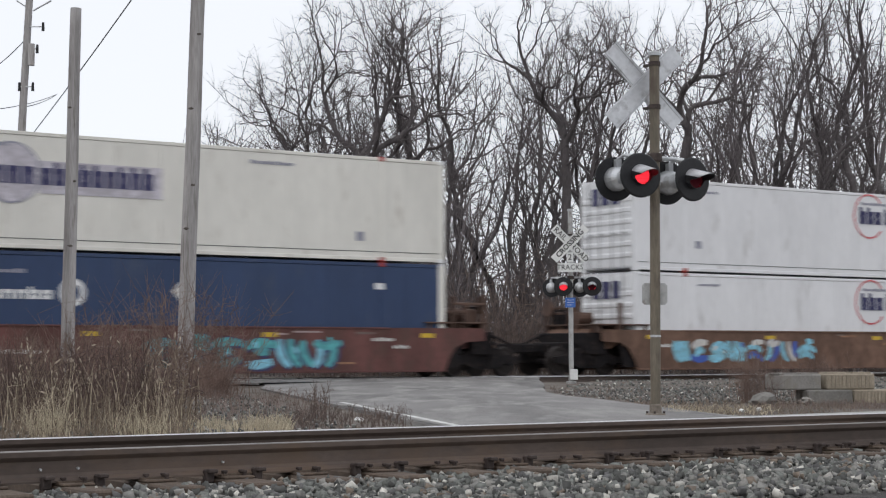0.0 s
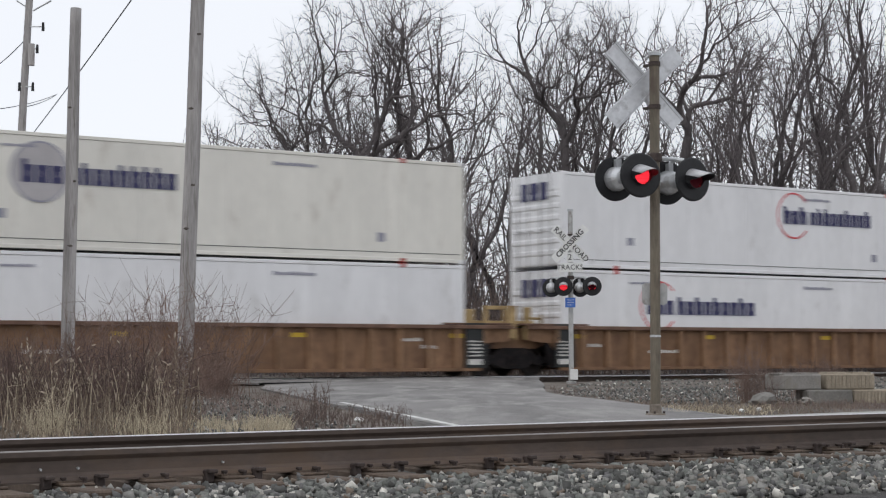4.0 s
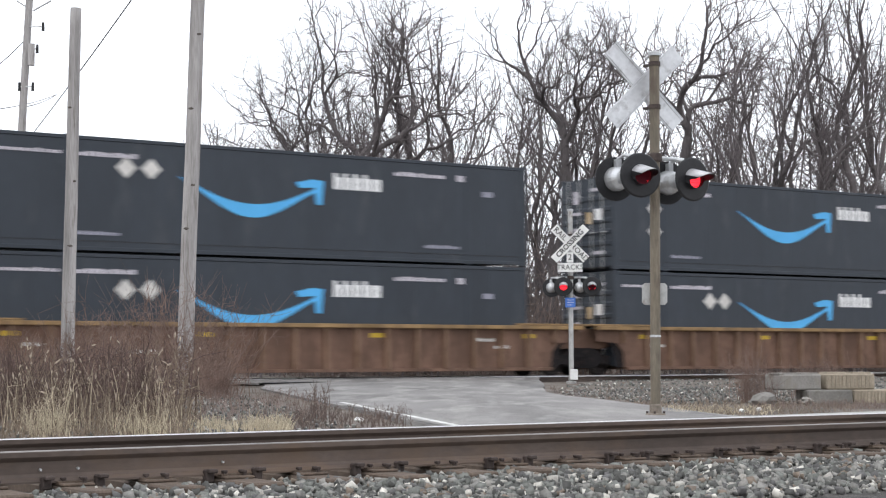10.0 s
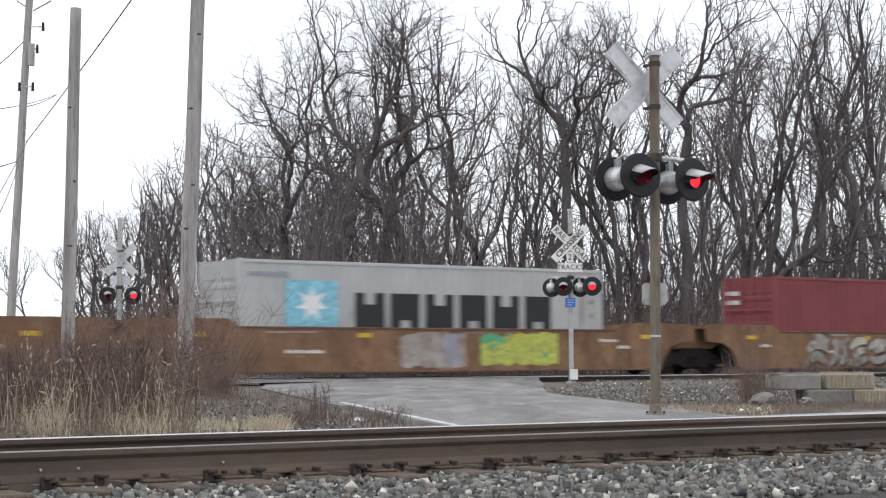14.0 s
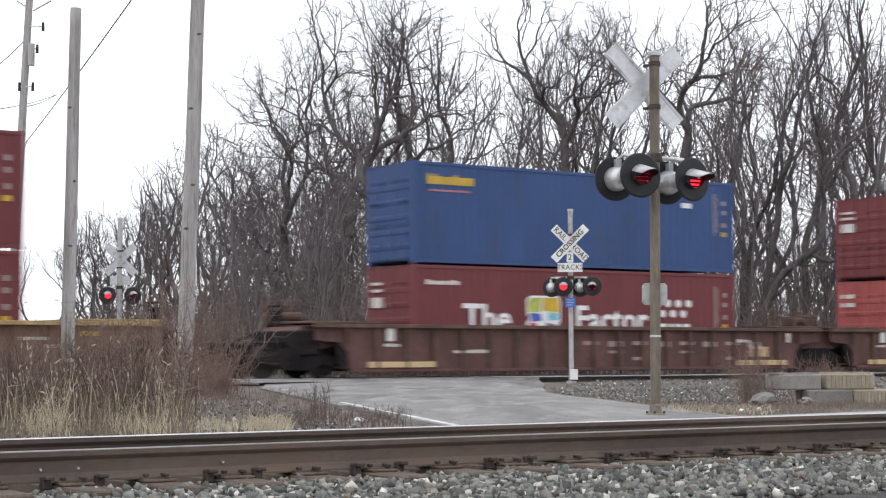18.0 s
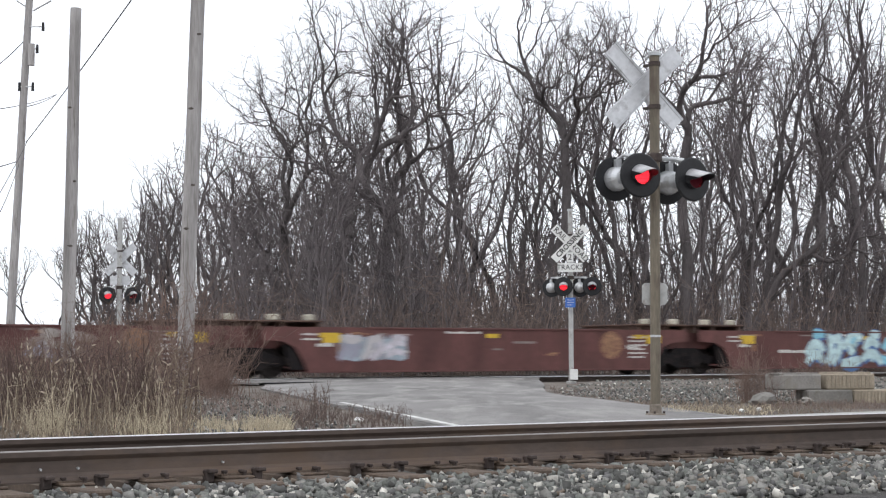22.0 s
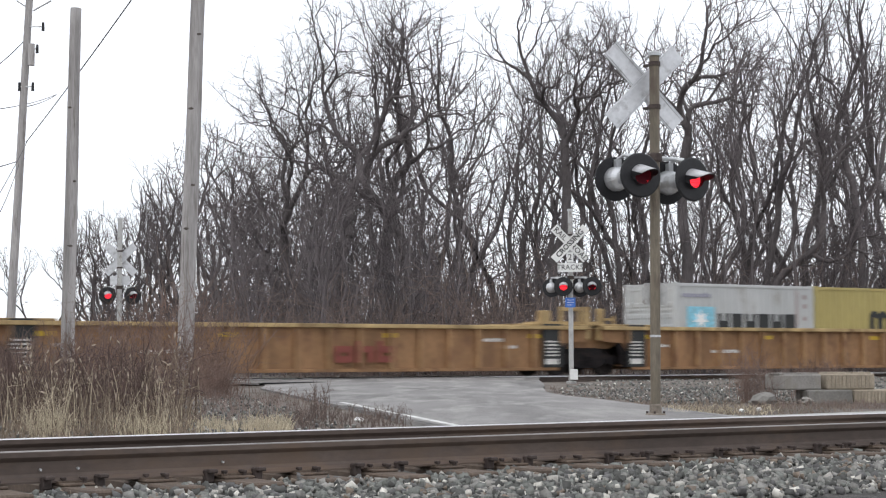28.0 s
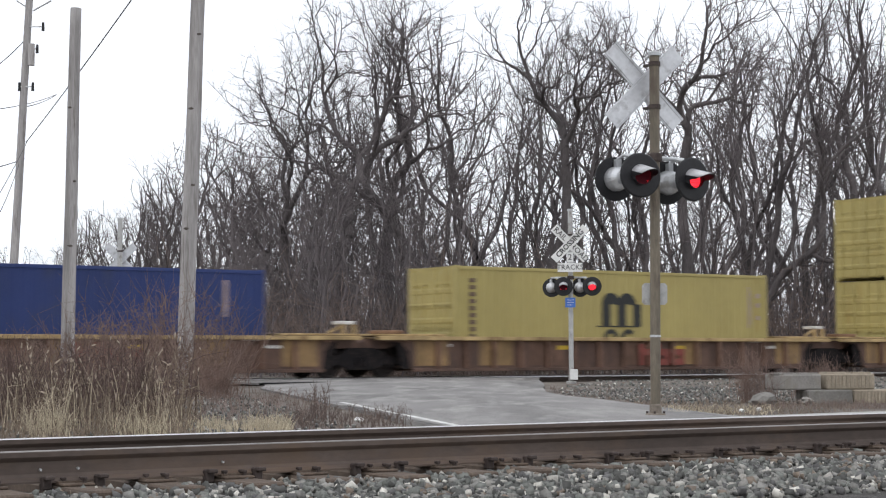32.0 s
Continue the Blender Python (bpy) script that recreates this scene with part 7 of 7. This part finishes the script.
(u, y), (l, y2) = pair53(-98.02, "cream", "bright_orange", (C53 + " with faded red and grey lettering", "bright orange long container with a dark lettering panel"), cast=None)
bars(u, y, 8.9, 10.2, 1.55, 1.95, "ink_pink", 3)
bars(u, y, 10.3, 13.2, 1.52, 1.92, "ink_grey", 9)
bm = bmesh.new()
flat(bm, disc(8.5, 1.74, 0.13, 14), y)
part("round_mark", bm, "ink_pink", u)
plate(l, y2, 2.35, 4.05, 1.62, 1.96, "ink_brown", "lettering_panel", "dark brown lettering panel")
plate(l, y2 - 0.004, 2.45, 3.9, 1.75, 1.81, "bright_orange", "stencil")
for z in (2.05, 1.15):
    bm = bmesh.new()
    flat(bm, disc(8.1, z, 0.2, 16), y2)
    part("round_mark", bm, "ink_tan", l)
for o, yy in ((u, y), (l, y2)):
    small_print(o, yy, 16.15)


def slate_box(s, level, diamonds, bz):
    b, y = container(16.15, s, level, "slate", "slate navy long container with a blue curved arrow and white lettering", False)
    swoosh(b, y, 5.1, 9.35, 2.02)
    bars(b, y, 9.65, 11.2, 1.92, 2.36, "ink_white", 5)
    bars(b, y, 0.3, 1.95, 2.40, 2.50, "ink_lilac", 10)
    bars(b, y, 2.25, 3.95, 2.38, 2.50, "ink_lilac", 10)
    bars(b, y, 11.6, 13.3, 2.40, 2.52, "ink_lilac", 10)
    plate(b, y, 13.7, 13.95, 2.35, 2.52, "ink_lilac", "stencil")
    plate(b, y, 14.6, 14.95, 1.95, 2.10, "ink_grey", "stencil")
    bars(b, y, 2.3, 3.5, 0.42, 0.52, "ink_grey", 8)
    bars(b, y, 12.6, 13.8, 0.42, 0.52, "ink_grey", 8)
    for x, z in diamonds:
        diamond(b, y, x, z, 0.27)
    for ya, z, wd, hg, ink in ((0.3, 0.95, 0.3, 0.4, "ink_lilac"), (0.3, 2.1, 0.3, 0.4, "ink_lilac"), (-0.8, 1.55, 0.36, 0.34, "ink_white"), (-0.3, 1.45, 0.26, 0.36, "ink_tan"),
                               (-0.9, 2.45, 0.7, 0.09, "ink_lilac"), (-0.9, 0.5, 0.5, 0.10, "ink_lilac"), (0.2, 1.75, 0.7, 0.09, "ink_lilac")):
        bm = bmesh.new()
        box(bm, -0.050, -0.044, ya, ya + wd, z, z + hg)
        part("stencil", bm, ink, b)
    return b


slate_box(-121.62, 0, ((1.55, 1.82),), LO)
slate_box(-184.0, 1, ((1.62, 1.92), (1.62, 1.22)), UP)
slate_box(-184.0, 0, ((3.88, 2.02), (4.5, 2.02)), LO)
slate_box(-203.45, 1, ((3.66, 2.15), (4.34, 2.15)), UP)
slate_box(-203.45, 0, ((3.66, 2.0), (4.34, 2.0)), LO)
slate_box(-223.02, 0, ((3.3, 2.0), (3.9, 2.0)), LO)
b, y = container(16.15, -141.06, 0, "cream", C53 + " with a lilac logo field", False, casting="casting_red")
ring_logo(b, y, 3.7, 2.12, LO, True, 3.1)
small_print(b, y, 16.15)
b, y = container(16.15, -160.38, 0, "cream", C53 + " with red and dark lettering", False, casting="casting_red")
bars(b, y, 3.03, 4.5, 1.56, 2.16, "ink_red", 3)
bars(b, y, 4.6, 7.4, 1.54, 2.14, "ink_black", 9)
small_print(b, y, 16.15)


def end_stencils(b, y, L, warn=True, H=2.895):
    ink = "mark_dim"
    plate(b, y, L - 0.84, L - 0.79, 1.2, 2.5 * H / 2.895, ink, "stencil")
    plate(b, y, L - 0.74, L - 0.71, 1.3, 2.4 * H / 2.895, ink, "stencil")
    for z in (1.45, 1.85, 2.15):
        plate(b, y, L - 0.48, L - 0.34, z, z + 0.14, ink, "stencil")
    if warn:
        plate(b, y, L - 0.52, L - 0.32, 1.16, 1.3, "mark_yellow", "warning_patch", "yellow warning patch")


def tex_box(s, L, level, colour, label, letters=True):
    b, y = container(L, s, level, colour, label)
    if letters:
        for k in range(3):
            plate(b, y, 0.72, 1.05, 2.35 - 0.42 * k - 0.34, 2.35 - 0.42 * k, "ink_white", "lettering_bar")
            plate(b, y - 0.004, 0.82, 0.96, 2.35 - 0.42 * k - 0.22, 2.35 - 0.42 * k - 0.1, colour, "stencil")
    end_stencils(b, y, L)
    for z in (2.0, 2.3):
        bm = bmesh.new()
        box(bm, -0.050, -0.044, 0.3, 1.0, z, z + 0.14)
        part("lettering_bar", bm, "mark_white", b)
    return b, y


tex_box(-242.73, 12.19, 0, "brick_red", "brick red corrugated steel container with white lettering bars")
tex_box(-264.75, 12.19, 0, "brick_red", "brick red corrugated steel container", False)


def grey_box(s, L, H=2.895, lab="pale grey corrugated container with a blue emblem square and black lettering"):
    b, y = container(L, s, 0, "box_grey", lab, H=H)
    f = L / 12.19
    x0, w = (1.4, 1.6) if L > 10 else (0.5, 1.15)
    plate(b, y, x0, x0 + w, 1.12 if L > 10 else 1.1, 2.35 if L > 10 else 1.85, "ink_sky", "logo", "sky blue emblem square")
    cx, cz, r = x0 + w / 2, 1.72 if L > 10 else 1.45, 0.5 if L > 10 else 0.32
    bm = bmesh.new()
    star = []
    for i in range(14):
        rr = r if i % 2 == 0 else r * 0.45
        star.append((cx + rr * math.cos(radians(90 + i * 360 / 14)), cz + rr * math.sin(radians(90 + i * 360 / 14))))
    flat(bm, star, y - 0.004)
    part("logo", bm, "ink_white", b, "white star emblem")
    xa, xb, top = (3.55, 10.45, 2.05) if L > 10 else (1.8, 5.3, 1.65)
    g = (xb - xa) / 6
    zb = top - 1.05 * (1 if L > 10 else 0.75)
    hh = top - zb
    for k in range(6):
        bm = bmesh.new()
        a, e = xa + k * g, xa + k * g + g * 0.82
        t = 0.26 * g
        flat(bm, rect(a, a + t, zb, top), y)
        flat(bm, rect(a + t, e - t, *((zb + 0.3 * hh, top) if k % 2 else (zb, top - 0.3 * hh))), y)
        flat(bm, rect(e - t, e, zb, top), y)
        part("lettering_bar", bm, "ink_black", b, "plain dark block with a notch")
    end_stencils(b, y, L, False)
    bars(b, y, 0.3, 1.5, H - 0.45, H - 0.3, "ink_grey", 8)
    return b


grey_box(-284.12, 12.19)
grey_box(-303.63, 12.19)


def patchwork(b, y, x0, x1, z0, z1):
    """A square emblem of coloured fields with a white edge."""
    w, h = x1 - x0, z1 - z0
    bm = bmesh.new()
    edge = [(0.0, 0.0), (1.0, 0.0), (1.0, 0.33), (0.93, 0.40), (1.0, 0.50), (1.0, 0.92), (0.92, 1.0), (0.12, 1.0), (0.0, 0.90), (0.0, 0.62), (0.10, 0.56), (0.0, 0.44)]
    flat(bm, [(x0 + u * w, z0 + v * h) for u, v in edge], y)
    part("logo", bm, "ink_white", b, "white-edged emblem of coloured fields")
    fields = (((0.04, 0.66), (0.40, 0.66), (0.46, 0.96), (0.14, 0.96), (0.04, 0.88), "ink_lime"), ((0.46, 0.70), (0.96, 0.66), (0.96, 0.90), (0.90, 0.96), (0.49, 0.96), "mark_yellow"),
              ((0.13, 0.46), (0.46, 0.50), (0.40, 0.64), (0.06, 0.64), (0.13, 0.56), "ink_blue"), ((0.60, 0.50), (0.96, 0.51), (0.96, 0.64), (0.66, 0.67), "ink_sky"),
              ((0.04, 0.27), (0.36, 0.27), (0.28, 0.45), (0.10, 0.45), "ink_red"), ((0.50, 0.24), (0.96, 0.24), (0.96, 0.32), (0.88, 0.41), (0.58, 0.46), "ink_purple"),
              ((0.04, 0.04), (0.40, 0.04), (0.34, 0.25), (0.04, 0.25), "ink_green"), ((0.42, 0.04), (0.96, 0.04), (0.96, 0.21), (0.40, 0.22), "ink_blue"))
    for *poly, ink in fields:
        bm = bmesh.new()
        flat(bm, [(x0 + u * w, z0 + v * h) for u, v in poly], y - 0.004)
        part("colour_field", bm, ink, b)


def slogan_box(s, level, lower=False):
    b, y = container(12.19, s, level, "maroon", "dark maroon corrugated container with white slogan and colourful emblem")
    dz = -0.12 if lower else 0.0
    face = Matrix.Rotation(radians(90), 4, "X")
    words("lettering", "The", 1.08, "ink_white", b, Matrix.Translation((2.55, y - 0.004, 1.52 + dz - 0.02)) @ face, "white lettering", 0.002, 0.022)
    words("lettering", "Factor", 1.08, "ink_white", b, Matrix.Translation((7.15, y - 0.004, 1.50 + dz)) @ face, "white lettering", 0.002, 0.022)
    patchwork(b, y, 3.95, 5.2, 0.75 + dz, 2.2 + dz)
    bm = bmesh.new()
    for r in range(2):
        for k in range(4 - r):
            flat(bm, disc(8.98 + 0.42 * k + 0.2 * r, 2.05 - 0.32 * r + dz, 0.12, 10), y)
    part("logo", bm, "ink_white", b, "rows of small white stars")
    for xa, xb in ((8.85, 9.36), (9.46, 9.60), (9.70, 9.95), (10.03, 10.28)):
        plate(b, y, xa, xb, 0.88 + dz, 1.42 + dz, "ink_white", "logo", "white block of the emblem")
    bars(b, y, 0.45, 1.6, 2.33, 2.47, "mark_white", 8)
    end_stencils(b, y, 12.19)
    bm = bmesh.new()
    for z in (2.35, 2.15, 1.7):
        box(bm, -0.050, -0.044, 0.25, 0.95, z, z + (0.3 if z < 2 else 0.08))
    part("lettering_bar", bm, "mark_white", b)


def yellow_box(s, L, level, H=2.895):
    b, y = container(L, s, level, "box_yellow", "mustard yellow corrugated container with a black round-letter emblem", H=H, floor=0.27)
    cx = L * 0.493 if L > 10 else L * 0.505
    k = 1.0 if L > 10 else 0.68
    top = 2.22 if L > 10 else 1.82
    t = 0.33 * k
    bm = bmesh.new()
    for i in range(2):
        x = cx - 0.62 * k + 0.62 * k * i
        for a in range(8):
            p, q = radians(180 - a * 22.5), radians(180 - (a + 1) * 22.5)
            R, r, ox, oz = 0.36 * k, 0.36 * k - t, x + 0.31 * k, top - 0.36 * k
            flat(bm, [(ox + R * math.cos(p), oz + R * math.sin(p)), (ox + r * math.cos(p), oz + r * math.sin(p)), (ox + r * math.cos(q), oz + r * math.sin(q)), (ox + R * math.cos(q), oz + R * math.sin(q))], y - 0.0004 * i)
    for i in range(3):
        x = cx - 0.66 * k + 0.60 * k * i
        flat(bm, rect(x, x + t, top - 1.0 * k, top - 0.34 * k), y - 0.001)
    flat(bm, rect(cx - 0.86 * k, cx + 0.84 * k, top - 1.04 * k, top - 1.0 * k), y - 0.002)
    part("logo", bm, "ink_black", b, "black arched emblem")
    for ox, a0, a1 in ((cx - 0.32 * k, 20, 340), (cx + 0.36 * k, 45, 315)):
        ring(b, y, ox, top - 1.40 * k, 0.30 * k, 0.13 * k, "ink_black", "", a0, a1)
    for r in range(9):
        plate(b, y, 0.52, 0.70, 2.42 - 0.2 * r, 2.54 - 0.2 * r, "ink_brown", "stencil") if H > 2.8 else None
    end_stencils(b, y, L, False)
    return b


slogan_box(-327.37, 1)
yellow_box(-327.37, 12.19, 0)
slogan_box(-346.83, 1)
tex_box(-346.83, 12.19, 0, "salmon_red", "faded salmon red corrugated container", False)
b, y = container(12.19, -366.27, 1, "box_blue", "deep blue corrugated container with a small orange name bar")
bars(b, y, 0.5, 2.1, 2.25, 2.55, "mark_yellow", 7)
bars(b, y, 0.55, 2.0, 2.05, 2.12, "ink_pink", 6)
plate(b, y, 10.0, 10.4, 2.0, 2.16, "ink_white", "stencil")
end_stencils(b, y, 12.19)
slogan_box(-366.27, 0, True)
slogan_box(-389.67, 1)
tex_box(-389.67, 12.19, 0, "maroon", "dark maroon corrugated steel container with white lettering bars")
grey_box(-575.01, 6.06, 2.591, "short pale grey corrugated container with a blue emblem square")
yellow_box(-568.9, 6.06, 0, 2.591)
yellow_box(-613.9, 6.06, 0, 2.591)
b, y = container(6.06, -607.8, 0, "box_blue", "short blue corrugated container with a white bird-like emblem", H=2.591)
bm = bmesh.new()
flat(bm, [(0.3, 1.75), (0.9, 1.68), (1.15, 1.95), (1.6, 1.85), (1.35, 1.65), (1.75, 1.5), (1.0, 1.42), (0.7, 1.5)], y)
part("logo", bm, "ink_white", b, "white winged emblem")
bars(b, y, 1.7, 4.0, 1.72, 1.9, "ink_white", 9)
end_stencils(b, y, 6.06, False)
yellow_box(-635.3, 6.06, 0, 2.591)
b, y = container(6.06, -629.2, 0, "brick_red", "short brick red corrugated container", H=2.591)
end_stencils(b, y, 6.06, False)
yellow_box(-652.65, 12.19, 1)
yellow_box(-652.65, 12.19, 0)
yellow_box(-670.6, 12.19, 0)
b, y = container(12.19, -688.86, 0, "deep_blue", "dark blue corrugated container", H=2.591)
plate(b, y, 11.0, 11.12, 1.35, 2.3, "mark_dim", "stencil")


# ------------------------------------------------------------------ what moves
TRAVEL = ((0, 0.0), (4, 86.1), (8, 173.06), (12, 260.48), (16, 348.04), (20, 435.55), (24, 522.94), (28, 610.23), (32, 697.57))


def blink(blade, place, flash):
    """An added blade uncovers the glowing lens at the start of each flash and covers it at its end."""
    start, on, period = flash
    shut, wide = pose(*place), pose(*place, -84)
    rows, t = [], start - period
    while t < 32:
        rows += [(t - 0.07, shut), (t + 0.07, wide), (t + on - 0.07, wide), (t + on + 0.07, shut)]
        t += period
    def state(t):
        f = (t - start) % period
        return wide if f < on else shut
    rows = [(0, state(0))] + [(t, m) for t, m in rows if 0.02 < t < 31.98] + [(32, state(32))]
    walk(blade, rows)


def motions():
    for blade, place, flash in BLINKING:
        blink(blade, place, flash)
    for thing, s, z in MOVING:
        walk(thing, [(t, RAIL_FRAME @ Matrix.Translation((s + d, 0, z))) for t, d in TRAVEL])


motions()
